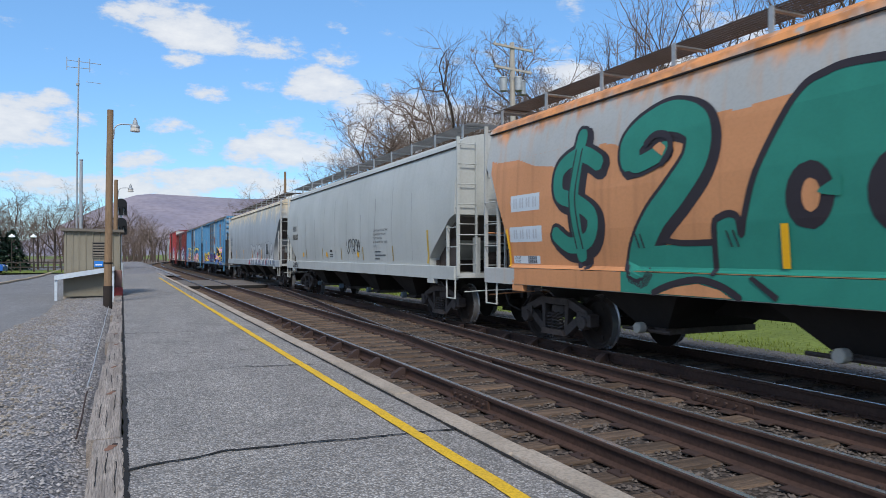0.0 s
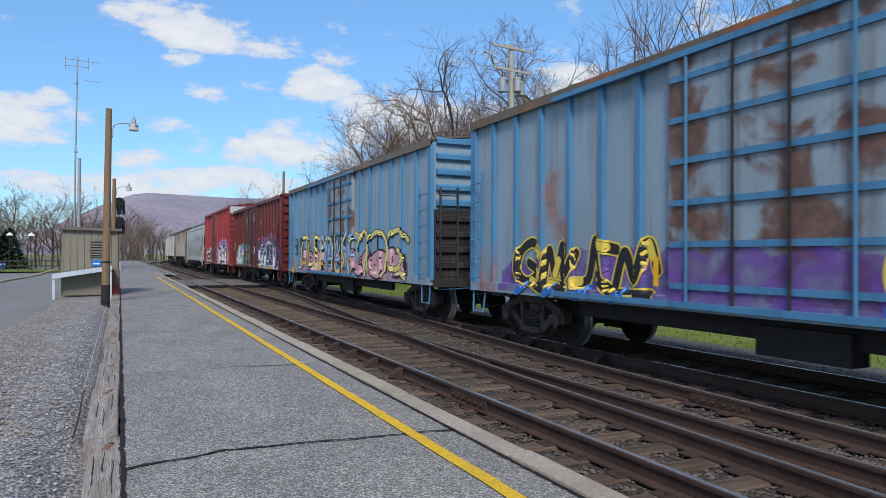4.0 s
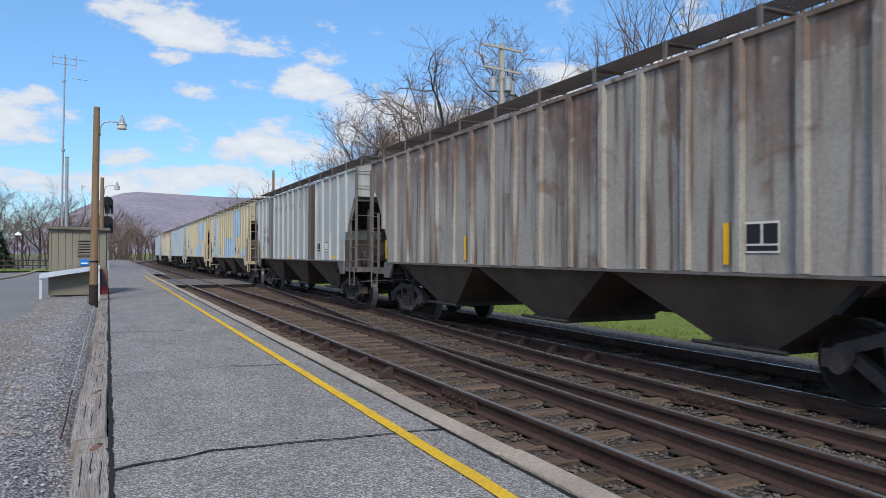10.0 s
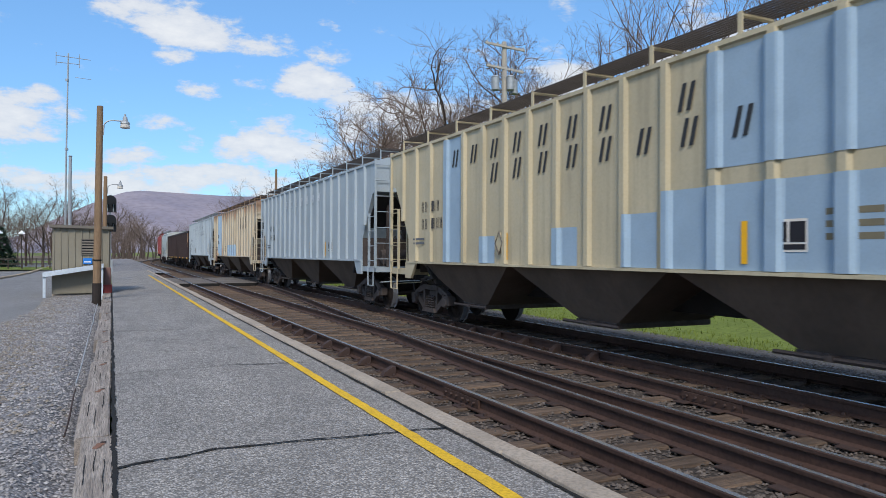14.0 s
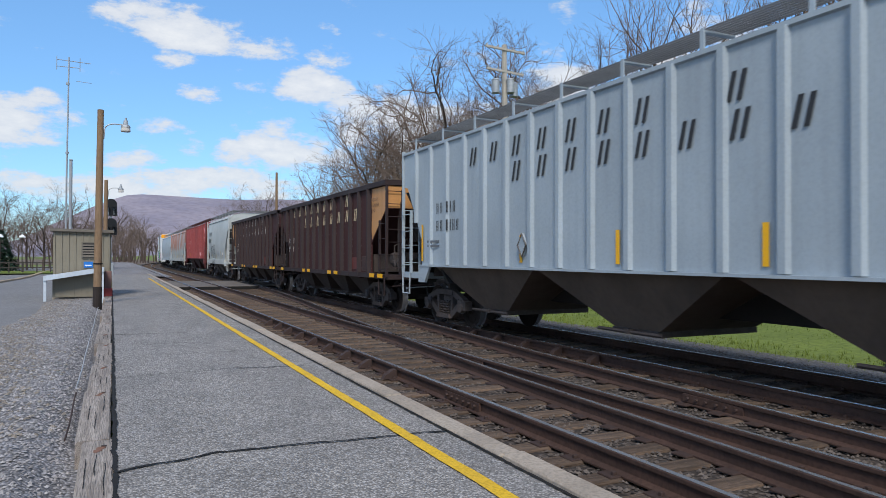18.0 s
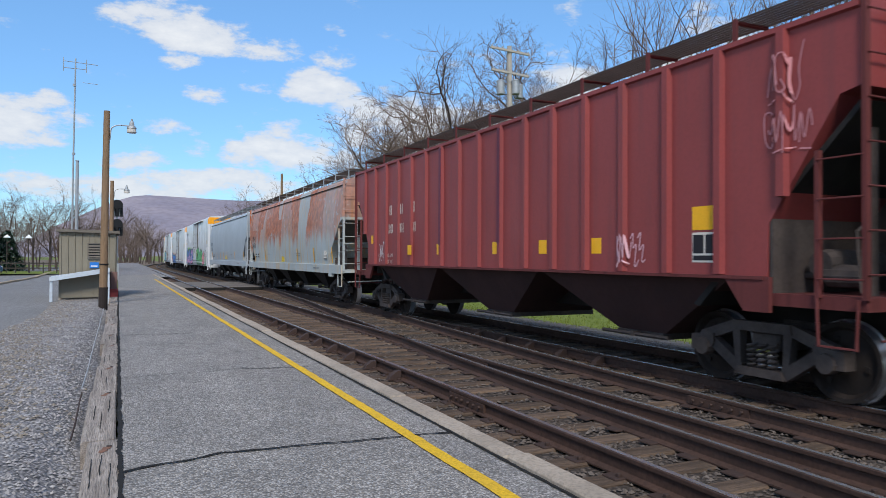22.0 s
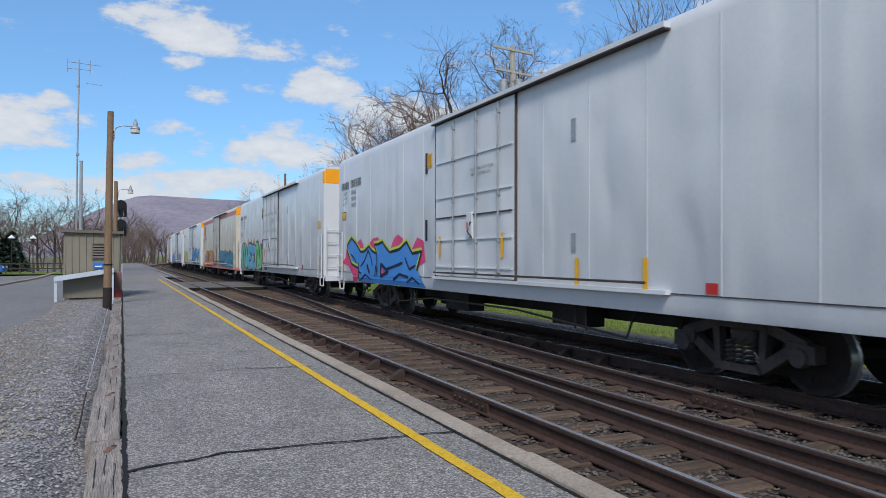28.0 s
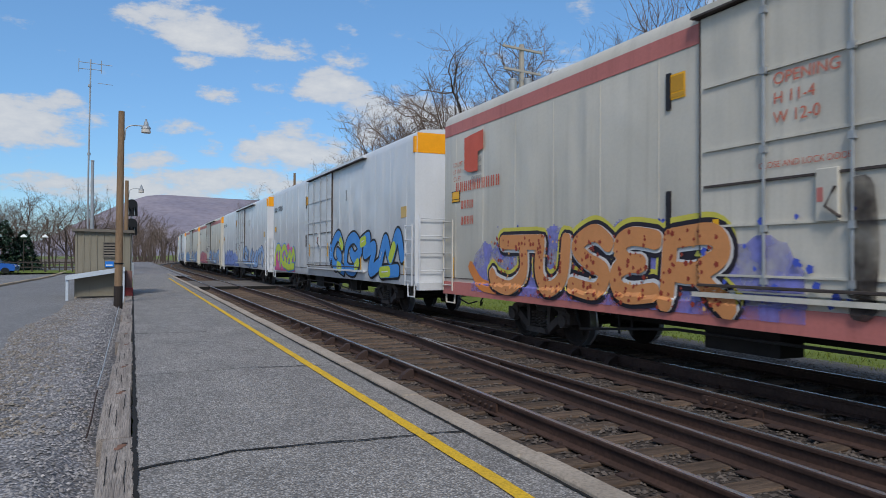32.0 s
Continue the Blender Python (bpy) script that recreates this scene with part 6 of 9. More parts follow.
class Spray:
    """Paint on the side of a car that faces the platform. u runs from the trailing end towards the leading end, z is height."""

    def __init__(self, car, L, skin, name="spray_lettering", lift=0.004):
        self.car, self.e, self.skin, self.name, self.lift = car, L / 2, skin, name, lift
        self.layers = {}

    def mesh(self, mat, layer):
        return self.layers.setdefault((layer, mat.name), (Mesh(), mat))[0]

    def at(self, u, z, layer):
        y = self.e - u
        return (-self.skin(y, z) - self.lift * (layer + 1), y, z)

    def fill(self, poly, mat, layer=0, step=0.03, cell=0.045):
        m = self.mesh(mat, layer)
        zs = [p[1] for p in poly]
        n = max(2, int((max(zs) - min(zs)) / step))
        lv = spread(min(zs) + 1e-4, max(zs) - 1e-4, n)

        def cuts(z):
            out = []
            for (u0, z0), (u1, z1) in zip(poly, poly[1:] + poly[:1]):
                if (z0 <= z < z1) or (z1 <= z < z0):
                    out.append(u0 + (u1 - u0) * (z - z0) / (z1 - z0))
            out.sort()
            return [(out[i], out[i + 1]) for i in range(0, len(out) - 1, 2)]
        for z0, z1 in zip(lv, lv[1:]):
            a, b = cuts(z0), cuts(z1)
            if len(a) != len(b):
                a = b = cuts((z0 + z1) / 2)
            for (a0, a1), (b0, b1) in zip(a, b):
                k = max(1, int(max(a1 - a0, b1 - b0) / cell))
                vs = []
                for i in range(k + 1):
                    f = i / k
                    vs += [self.at(a0 + (a1 - a0) * f, z0, layer), self.at(b0 + (b1 - b0) * f, z1, layer)]
                m.add(vs, [(2 * i, 2 * i + 2, 2 * i + 3, 2 * i + 1) for i in range(k)])

    def stroke(self, pts, w, mat, layer=1, smooth=True, taper=0.0):
        m = self.mesh(mat, layer)
        if smooth and len(pts) > 2:
            q = []
            P = [pts[0]] + list(pts) + [pts[-1]]
            for i in range(1, len(P) - 2):
                p0, p1, p2, p3 = P[i - 1], P[i], P[i + 1], P[i + 2]
                k = max(3, int(math.hypot(p2[0] - p1[0], p2[1] - p1[1]) / 0.04))
                for j in range(k):
                    t = j / k
                    q.append(tuple(0.5 * (2 * p1[c] + (p2[c] - p0[c]) * t + (2 * p0[c] - 5 * p1[c] + 4 * p2[c] - p3[c]) * t * t
                                          + (3 * p1[c] - p0[c] - 3 * p2[c] + p3[c]) * t ** 3) for c in (0, 1)))
            q.append(tuple(pts[-1]))
            pts = q
        else:
            q = []
            for a, b in zip(pts, pts[1:]):
                k = max(1, int(math.hypot(b[0] - a[0], b[1] - a[1]) / 0.04))
                q += [(a[0] + (b[0] - a[0]) * j / k, a[1] + (b[1] - a[1]) * j / k) for j in range(k)]
            pts = q + [tuple(pts[-1])]
        n = max(1, int(w / 0.05))
        # round ends
        def ahead(p, q, d):
            L = math.hypot(q[0] - p[0], q[1] - p[1]) or 1
            return (q[0] + (q[0] - p[0]) / L * d, q[1] + (q[1] - p[1]) / L * d)
        widths = [1.0] * len(pts)
        if w > 0.06:
            pts = [ahead(pts[1], pts[0], w * 0.4)] + [ahead(pts[1], pts[0], w * 0.25)] + list(pts) + [ahead(pts[-2], pts[-1], w * 0.25), ahead(pts[-2], pts[-1], w * 0.4)]
            widths = [0.45, 0.8] + widths + [0.8, 0.45]
        vs = []
        N = len(pts)
        for i, (u, z) in enumerate(pts):
            a, b = pts[max(0, i - 1)], pts[min(N - 1, i + 1)]
            d = Vector((b[0] - a[0], b[1] - a[1]))
            d = d.normalized() if d.length > 1e-6 else Vector((1, 0))
            h = w / 2 * widths[i] * (1 - taper * i / N)
            for k in range(n + 1):
                f = -1 + 2 * k / n
                vs.append(self.at(u - d.y * h * f, max(self.floor, z + d.x * h * f), layer))
        r = n + 1
        m.add(vs, [(i * r + k, i * r + k + 1, (i + 1) * r + k + 1, (i + 1) * r + k) for i in range(N - 1) for k in range(n)])

    floor = 0.86

    def cloud(self, u0, u1, z0, z1, mat, layer=0, seed=0, bumps=9):
        rnd = random.Random(seed)
        pts = [(u0, z0)]
        top = []
        for i in range(bumps * 8 + 1):
            t = i / (bumps * 8)
            z = z1 - (z1 - z0) * 0.2 * (1 - abs(math.sin(t * bumps * math.pi + rnd.uniform(-0.25, 0.25)))) - (z1 - z0) * 0.35 * (abs(t - 0.5) * 2) ** 4
            top.append((u0 + (u1 - u0) * t, z + rnd.uniform(-0.03, 0.03)))
        self.fill(pts + top + [(u1, z0)], mat, layer)

    def done(self, label=""):
        for (layer, _), (m, mat) in sorted(self.layers.items()):
            tagged(part(self.name, m, mat, self.car, label), label, kind="stuff")
        return self


GLYPHS = [
    [[(0.0, 0.8), (0.35, 0.95), (0.25, 0.5), (0.7, 0.62), (0.55, 0.05), (1.0, 0.2)]],
    [[(0.95, 0.7), (0.6, 1.0), (0.15, 0.8), (0.1, 0.35), (0.5, 0.1), (0.8, 0.35), (0.5, 0.5)], [(0.6, 0.15), (1.05, 0.0)]],
    [[(0.0, 0.2), (0.25, 0.75), (0.5, 0.3), (0.75, 0.9), (1.0, 0.4)], [(0.1, 0.0), (0.9, 0.05)]],
    [[(0.0, 0.95), (0.1, 0.3), (0.4, 0.0), (0.75, 0.25), (0.6, 0.6), (0.95, 1.05)]],
]
GLYPHS += [
    [[(0.85, 0.3), (0.6, 0.02), (0.15, 0.2), (0.1, 0.75), (0.55, 0.98), (0.9, 0.7), (0.6, 0.45), (0.4, 0.62)]],
    [[(-0.05, 0.1), (0.3, 0.25), (0.4, 1.0), (0.7, 0.2), (1.1, 0.0)], [(0.5, 0.9), (1.0, 0.75)]],
    [[(0.05, 0.0), (0.0, 0.6), (0.4, 0.9), (0.5, 0.4)], [(0.5, 0.45), (0.7, 1.0), (1.0, 0.7), (0.85, 0.1)]],
    [[(0.0, 0.55), (0.5, 0.4), (0.4, 0.95), (0.95, 0.85)], [(0.2, 0.0), (0.6, 0.3), (1.0, 0.1), (0.9, 0.55)]],
]
GLYPHS += [
    [[(0.05, 0.05), (0.05, 0.7), (0.5, 1.0), (0.95, 0.7), (0.9, 0.05)], [(0.5, 0.95), (0.62, 0.35)]],
    [[(0.1, 0.95), (0.7, 0.9), (0.8, 0.4), (0.45, 0.05), (0.05, 0.25), (0.3, 0.45)]],
    [[(0.0, 0.0), (0.15, 0.85), (0.35, 0.35), (0.55, 1.0), (0.7, 0.3), (1.0, 0.8)], [(0.2, 0.1), (0.8, 0.12)]],
]


LETTERS = {
    "A": [[(0.02, 0.0), (0.22, 0.6), (0.48, 0.98), (0.74, 0.6), (0.98, 0.0)], [(0.25, 0.32), (0.75, 0.32)]],
    "D": [[(0.12, 0.0), (0.1, 0.95)], [(0.1, 0.95), (0.6, 0.95), (0.9, 0.6), (0.85, 0.0)]],
    "E": [[(0.9, 0.93), (0.4, 1.0), (0.16, 0.85), (0.3, 0.58), (0.62, 0.54)], [(0.4, 0.54), (0.12, 0.4), (0.12, 0.14), (0.42, 0.0), (0.92, 0.06)]],
    "H": [[(0.12, 0.0), (0.16, 1.0)], [(0.8, 0.0), (0.88, 1.0)], [(0.14, 0.45), (0.84, 0.5)]],
    "I": [[(0.45, 0.0), (0.55, 1.0)]],
    "J": [[(0.2, 1.0), (0.95, 0.98)], [(0.66, 0.98), (0.7, 0.35), (0.45, 0.02), (0.1, 0.12), (0.0, 0.3)]],
    "N": [[(0.06, 0.0), (0.1, 0.85), (0.32, 0.98), (0.5, 0.6), (0.66, 0.14), (0.92, 0.04)], [(0.92, 0.04), (0.9, 0.5), (0.82, 0.86)]],
    "R": [[(0.12, 0.0), (0.14, 0.95)], [(0.14, 0.95), (0.68, 0.98), (0.8, 0.7), (0.5, 0.46), (0.25, 0.46)], [(0.5, 0.46), (0.92, 0.0)]],
    "S": [[(0.9, 0.82), (0.55, 1.0), (0.15, 0.8), (0.4, 0.55), (0.82, 0.35), (0.65, 0.02), (0.05, 0.1)]],
    "U": [[(0.08, 0.98), (0.1, 0.3), (0.42, 0.0), (0.78, 0.25), (0.86, 0.98)]],
}


def lettering(sp, u0, u1, z0, z1, shapes, fill, edge, w=0.28, shadow=None, shine=None, seed=0, layer=1, drop=(0.08, -0.06), slant=0.1, jit=0.05):
    """A spray-painted piece of fat letter-like shapes with an outline, a drop shadow and highlights."""
    rnd = random.Random(seed)
    n = len(shapes)
    cw = (u1 - u0) / n
    fills = fill if isinstance(fill, (list, tuple)) else [fill]
    for i, gi in enumerate(shapes):
        sx, sz = cw * rnd.uniform(1.0, 1.2), (z1 - z0 - w) * rnd.uniform(0.86, 1.02)
        bu, bz = u0 + cw * i + cw * 0.08, z0 + w / 2 + rnd.uniform(0, 0.1)
        for st in (GLYPHS[gi] if isinstance(gi, int) else LETTERS[gi]):
            pts = [(bu + (p[0] + slant * (p[1] - 0.5) + rnd.uniform(-jit, jit)) * sx * 0.88, bz + (p[1] + rnd.uniform(-jit, jit)) * sz) for p in st]
            if shadow:
                sp.stroke([(u + drop[0], z + drop[1]) for u, z in pts], w * 1.45, shadow, layer)
            if edge:
                sp.stroke(pts, w * 1.38, edge, layer + 1)
            for k, f in enumerate(fills):
                if k == 0:
                    sp.stroke(pts, w, f, layer + 2)
                else:
                    if len(pts) > 1:
                        a = rnd.choice(pts[:-1])
                        j = pts.index(a)
                        b = pts[j + 1]
                        sp.stroke([a, ((a[0] + b[0]) / 2, (a[1] + b[1]) / 2)], w * 0.9, f, layer + 3)
            if shine:
                a, b = pts[0], pts[min(1, len(pts) - 1)]
                sp.stroke([(a[0] + (b[0] - a[0]) * 0.12 - w * 0.18, a[1] + (b[1] - a[1]) * 0.12), (a[0] + (b[0] - a[0]) * 0.5 - w * 0.18, a[1] + (b[1] - a[1]) * 0.5)], w * 0.1, shine, layer + 4)


def scribble(sp, u0, u1, z0, z1, mat, w=0.03, n=5, seed=0, layer=1):
    """A thin hand-drawn tag of loops and strokes that cannot be read."""
    rnd = random.Random(seed)
    cw = (u1 - u0) / n
    for i in range(n):
        g = GLYPHS[rnd.randrange(len(GLYPHS))]
        for st in g:
            sp.stroke([(u0 + cw * i + p[0] * cw * 1.1 + rnd.uniform(-0.1, 0.1) * cw, z0 + p[1] * (z1 - z0) + rnd.uniform(-0.1, 0.1) * (z1 - z0)) for p in st], w, mat, layer)


def dots(sp, u0, u1, z0, z1, mat, n, r, seed=0, layer=6):
    rnd = random.Random(seed)
    for _ in range(n):
        u, z, q = rnd.uniform(u0, u1), rnd.uniform(z0, z1), r * rnd.uniform(0.6, 1.3)
        sp.fill([(u + q * math.cos(a) * (1 if k % 2 else 0.7), z + q * math.sin(a) * (1 if k % 2 else 0.7)) for k, a in enumerate(spread(0, 5.65, 9))], mat, layer, step=0.02)


def ink(r, g, b):
    k = "spray paint %d %d %d" % (r, g, b)
    return surface(k, srgb(r, g, b), rough=0.5, scale=2.5, mix=0.35, grain=30, fine=0.06, bump=0.03)


def twin(car, L, skin, u, z, w, h, mat, slant, name):
    """One painted character as two plain upright bars."""
    e = L / 2
    m = Mesh()

    def quad(u0, u1, z0, z1):
        o = len(m.v)
        steps = max(1, math.ceil((z1 - z0) / 0.07))
        for k in range(steps + 1):
            zz = z0 + (z1 - z0) * k / steps
            for uu in (u0, u1):
                uu += slant * (zz - z)
                m.v.append((-skin(e - uu, zz) - 0.005, e - uu, zz))
        for k in range(steps):
            a = o + 2 * k
            m.f.append((a, a + 1, a + 3, a + 2))
    if w > h * 1.5 or h < 0.09:
        quad(u - w / 2, u + w / 2, z - h / 2, z + h / 2)
    else:
        b = max(0.026, w * 0.32)
        quad(u - w / 2, u - w / 2 + b, z - h / 2, z + h / 2)
        quad(u + w / 2 - b, u + w / 2, z - h / 2, z + h / 2)
    part(name, m, mat, car)


def haze(r, g, b, least=0.15, most=0.85):
    """Overspray that lets the paint below show through."""
    k = "overspray %d %d %d" % (r, g, b)
    return surface(k, srgb(r, g, b), rough=0.6, scale=2.5, mix=0.35, grain=30, fine=0.06, bump=0.03, mist=(least, most))


def bars(car, L, skin, rows, mat, slant=0.0, name="marking"):
    """Plain bars in the size of painted characters: rows of (u, z, width, height, count, pitch)."""
    for u, z, w, h, n, pitch in rows:
        for k in range(n):
            twin(car, L, skin, u + k * pitch, z, w, h, mat, slant, name)


def blocks(car, L, skin, u0, pitch, z, h, count, mat, slant=0.15, gap=()):
    """A row of slanting bars in the size of large painted letters."""
    for k in range(count):
        if k not in gap:
            twin(car, L, skin, u0 + k * pitch, z, h * 0.62, h, mat, slant, "painted_mark")


def text(car, L, skin, u, z, size, words, mat, lines=1.15):
    for k, line in enumerate(words):
        cu = bpy.data.curves.new("stencil", "FONT")
        cu.body, cu.size = line, size
        tmp = bpy.data.objects.new("stencil", cu)
        me = bpy.data.meshes.new_from_object(tmp)
        bpy.data.objects.remove(tmp)
        me.materials.clear()
        me.materials.append(mat)
        y = L / 2 - u
        zz = z - k * size * lines
        tagged(link("stencil", me, car, at=Matrix.Translation((-skin(y, zz) - 0.007, y, zz)) @ side_frame_matrix()), kind="stuff")


def plate(car, L, skin, u, z, w, h, back, front=None, panes=2):
    """A painted service plate: a panel with smaller panels on it."""
    e = L / 2
    y = e - u
    x = -skin(y, z) + 0.002
    ob = part("service_plate", Mesh().box(x - 0.004, x, y - w / 2, y + w / 2, z - h / 2, z + h / 2), back, car)
    if front:
        pw = w / panes
        for k in range(panes):
            yy = y - w / 2 + pw * (k + 0.5)
            part("plate_panel", Mesh().box(x - 0.008, x - 0.004, yy - pw * 0.42, yy + pw * 0.42, z - h * 0.2, z + h * 0.42), front, ob)
        part("plate_panel", Mesh().box(x - 0.008, x - 0.004, y - w * 0.46, y + w * 0.46, z - h * 0.43, z - h * 0.27), front, ob)


def round_skin(y, z):
    if z < 1.42:
        return 1.546 if z < 1.37 else 1.546 - (z - 1.37) * 1.4
    return interp(ROUND_SIDE, z) + 0.002


def rib_skin(L, n, inset):
    def f(y, z):
        e = L / 2
        p = (L - 2 * inset) / (n - 1)
        d = abs(((y + e - inset + p / 2) % p) - p / 2) if abs(y) < e - inset + 0.2 else 1.0
        return 1.462 if d > 0.12 else 1.534 if d < 0.085 else 1.534 - (d - 0.085) * 2.05
    return f


def box_skin(L, n, d0, d1):
    def f(y, z):
        e = L / 2
        if z < 1.09:
            return 1.534
        if d0 - 0.02 < y < d1 + 0.02:
            return 1.535
        p = (L - 0.16) / (n - 1)
        d = abs(((y + e - 0.08 + p / 2) % p) - p / 2)
        return 1.452 if d > 0.12 else 1.524 if d < 0.09 else 1.524 - (d - 0.09) * 2.4
    return f


def reefer_skin(d0, d1, sill=False):
    def f(y, z):
        if d0 < y < d1 and z > 1.2:
            return 1.556
        if z < 1.05:
            return 1.545 if sill else 1.465 + (z - 0.84) * 0.25 if z < 0.98 else 1.504
        return 1.51
    return f


BLACKINK, WHITEINK = ink(34, 32, 38), ink(214, 214, 216)


def mark_cars():
    # teal piece on orange
    car, L, _ = CARS[0]
    teal, dk, org = ink(44, 128, 112), ink(48, 42, 48), P_ORANGE
    sp = Spray(car, L, round_skin)
    wav = [(0.3, 3.45), (0.6, 3.38), (1.0, 3.4), (1.4, 3.34), (1.9, 3.18), (2.5, 3.1), (3.2, 3.15), (3.8, 3.3), (4.1, 3.26), (4.4, 3.1), (5.2, 3.2), (6.1, 3.36), (6.5, 3.33), (6.85, 3.38), (7.15, 3.38)]
    wav += [(u, 3.36 + 0.08 * math.sin(u * 1.7)) for u in spread(7.5, 17.6, 30)]
    sp.fill([(0.3, 3.2), (0.86, 2.1), (1.02, 1.78), (1.06, 1.38)] + [(1.1, 1.37), (16.6, 1.37)] + [(17.4, 2.3)] + wav[::-1], org, 0)
    sp.fill([(1.25, 1.07), (16.8, 1.07), (16.8, 1.36), (1.25, 1.36)], org, 0)
    for mat, w, ly, off in ((dk, 0.44, 1, (0.08, -0.06)), (dk, 0.4, 2, (0, 0)), (teal, 0.26, 3, (0, 0))):
        for st in ([(3.75, 3.02), (3.3, 3.2), (2.75, 3.02), (2.72, 2.62), (3.2, 2.45), (3.6, 2.2), (3.5, 1.86), (3.0, 1.76), (2.6, 1.95)], [(3.3, 3.5), (3.12, 2.5), (3.3, 1.6)]):
            sp.stroke([(u + off[0], z + off[1]) for u, z in st], w, mat, ly)
    sp.stroke([(3.17, 3.3), (3.0, 2.5), (3.18, 1.7)], 0.03, dk, 4)
    sp.stroke([(3.33, 3.3), (3.16, 2.5), (3.34, 1.7)], 0.03, dk, 4)
    two = [(4.48, 2.98), (4.5, 3.2), (4.8, 3.38), (5.3, 3.46), (5.75, 3.25), (5.75, 2.85), (5.4, 2.45), (5.0, 2.1), (4.72, 1.72), (4.62, 1.45)]
    hook = [(4.5, 3.0), (4.62, 2.88), (4.95, 2.94), (5.2, 3.02)]
    for mat, w, ly, off in ((dk, 0.6, 1, (0.07, -0.05)), (dk, 0.54, 2, (0, 0)), (teal, 0.42, 3, (0, 0))):
        sp.stroke([(u + off[0], z + off[1]) for u, z in two], w, mat, ly)
    for mat, w, ly in ((dk, 0.36, 2), (teal, 0.24, 4)):
        sp.stroke(hook, w, mat, ly)
    sp.stroke([(4.82, 3.15), (5.0, 3.25), (5.25, 3.2), (5.3, 3.02), (5.15, 2.84)], 0.1, dk, 5)
    sp.fill([(4.95, 3.08), (5.1, 3.14), (5.22, 3.06), (5.15, 2.94)], org, 5)
    sp.fill([(4.42, 1.38), (4.5, 1.72), (5.4, 1.74), (6.1, 1.74), (6.1, 1.38)], teal, 3)
    sp.stroke([(5.2, 1.8), (5.5, 1.76), (6.05, 1.76)], 0.08, dk, 4)
    big = [(6.06, 1.38), (6.06, 1.96), (6.14, 2.06), (6.3, 2.1), (6.43, 2.04), (6.47, 1.84), (6.53, 2.08), (6.67, 2.52), (6.98, 3.06), (7.27, 3.42), (7.54, 3.52), (7.8, 3.55), (8.4, 3.5), (9.3, 3.45),
           (10.3, 3.3), (11, 3.0), (11.6, 3.2), (12.4, 3.3), (13.2, 3.0), (14.0, 3.1), (15, 3.0), (15.6, 2.4), (15.8, 1.38)]
    sp.fill(big, teal, 3)
    sp.stroke(big[:-1], 0.09, dk, 4)
    sp.fill([(4.3, 1.07), (16, 1.07), (16, 1.36), (4.3, 1.36)], teal, 1)
    for c, r in (((7.38, 2.24), 0.37), ((8.35, 2.22), 0.42), ((10.6, 2.1), 0.5), ((12.6, 2.3), 0.45)):
        sp.fill([(c[0] + r * 0.8 * math.cos(a), c[1] + r * math.sin(a)) for a in spread(0, 6.0, 16)], dk, 4)
        sp.fill([(c[0] + 0.02 + r * 0.3 * math.cos(a), c[1] + r * 0.5 * math.sin(a)) for a in spread(0, 6.0, 14)], org, 5)
        sp.fill([(c[0] + r * 0.2, c[1] + r * 0.1), (c[0] + r, c[1] + r * 0.5), (c[0] + r, c[1] - r * 0.1), (c[0] + r * 0.5, c[1] - r * 0.05)], teal, 6)
    sp.stroke([(5.0, 1.09), (5.3, 1.2), (5.8, 1.29), (6.2, 1.22), (6.47, 1.09)], 0.09, dk, 4)
    sp.fill([(5.1, 1.08), (5.4, 1.18), (5.8, 1.24), (6.15, 1.18), (6.35, 1.08)], org, 3)
    sp.fill([(6.6, 1.33), (6.97, 1.08), (7.02, 1.14), (6.66, 1.36)], dk, 4)
    for u in (4.6, 4.7, 6.25, 6.35):
        sp.stroke([(u, 1.9), (u + 0.08, 1.7)], 0.025, dk, 6)
    sp.stroke([(1.07, 1.42), (1.06, 1.7), (0.99, 2.06)], 0.075, REFLECT, 7)
    sp.done()
    for z, w, h in ((2.55, 0.98, 0.3), (1.98, 1.1, 0.28), (1.52, 0.9, 0.14)):
        bars(car, L, round_skin, [(1.6, z, w, h, 1, 1)], ink(196, 206, 216))
    proud = lambda y, z: round_skin(y, z) + 0.004
    bars(car, L, proud, [(1.27, 2.55, 0.12, 0.18, 4, 0.22), (1.27, 1.98, 0.12, 0.17, 4, 0.22)], ink(172, 178, 188))
    bars(car, L, proud, [(1.68, 1.555, 0.045, 0.06, 5, 0.06), (1.68, 1.49, 0.045, 0.06, 5, 0.06)], ink(96, 100, 110))
    text(car, L, proud, 1.2, 1.535, 0.065, ["LD LMT", "LT WT"], ink(96, 100, 110))
    reflectors(car, [L / 2 - u for u in (7.08, 12.2)], 1.45, 1.95, lambda z: round_skin(0, z) + 0.03)
    # pale grey hopper
    car, L, _ = CARS[1]
    sp = Spray(car, L, round_skin)
    scribble(sp, 9.0, 10.4, 1.65, 2.1, ink(48, 50, 56), 0.035, 5, 3)
    scribble(sp, 1.3, 2.3, 1.1, 1.3, BLACKINK, 0.03, 6, 5)
    sp.done()
    reflectors(car, [L / 2 - u for u in (3.5, 5.95, 8.35, 10.65, 13.23)], 1.45, 1.85, lambda z: round_skin(0, z), 0.07, ink(150, 130, 70))
    reflectors(car, [L / 2 - 15.65], 1.4, 2.2, lambda z: round_skin(0, z), 0.1, ink(190, 160, 70))
    bars(car, L, round_skin, [(1.3, 2.7, 0.1, 0.22, 4, 0.16), (1.3, 2.35, 0.1, 0.22, 6, 0.15)], LETTER)
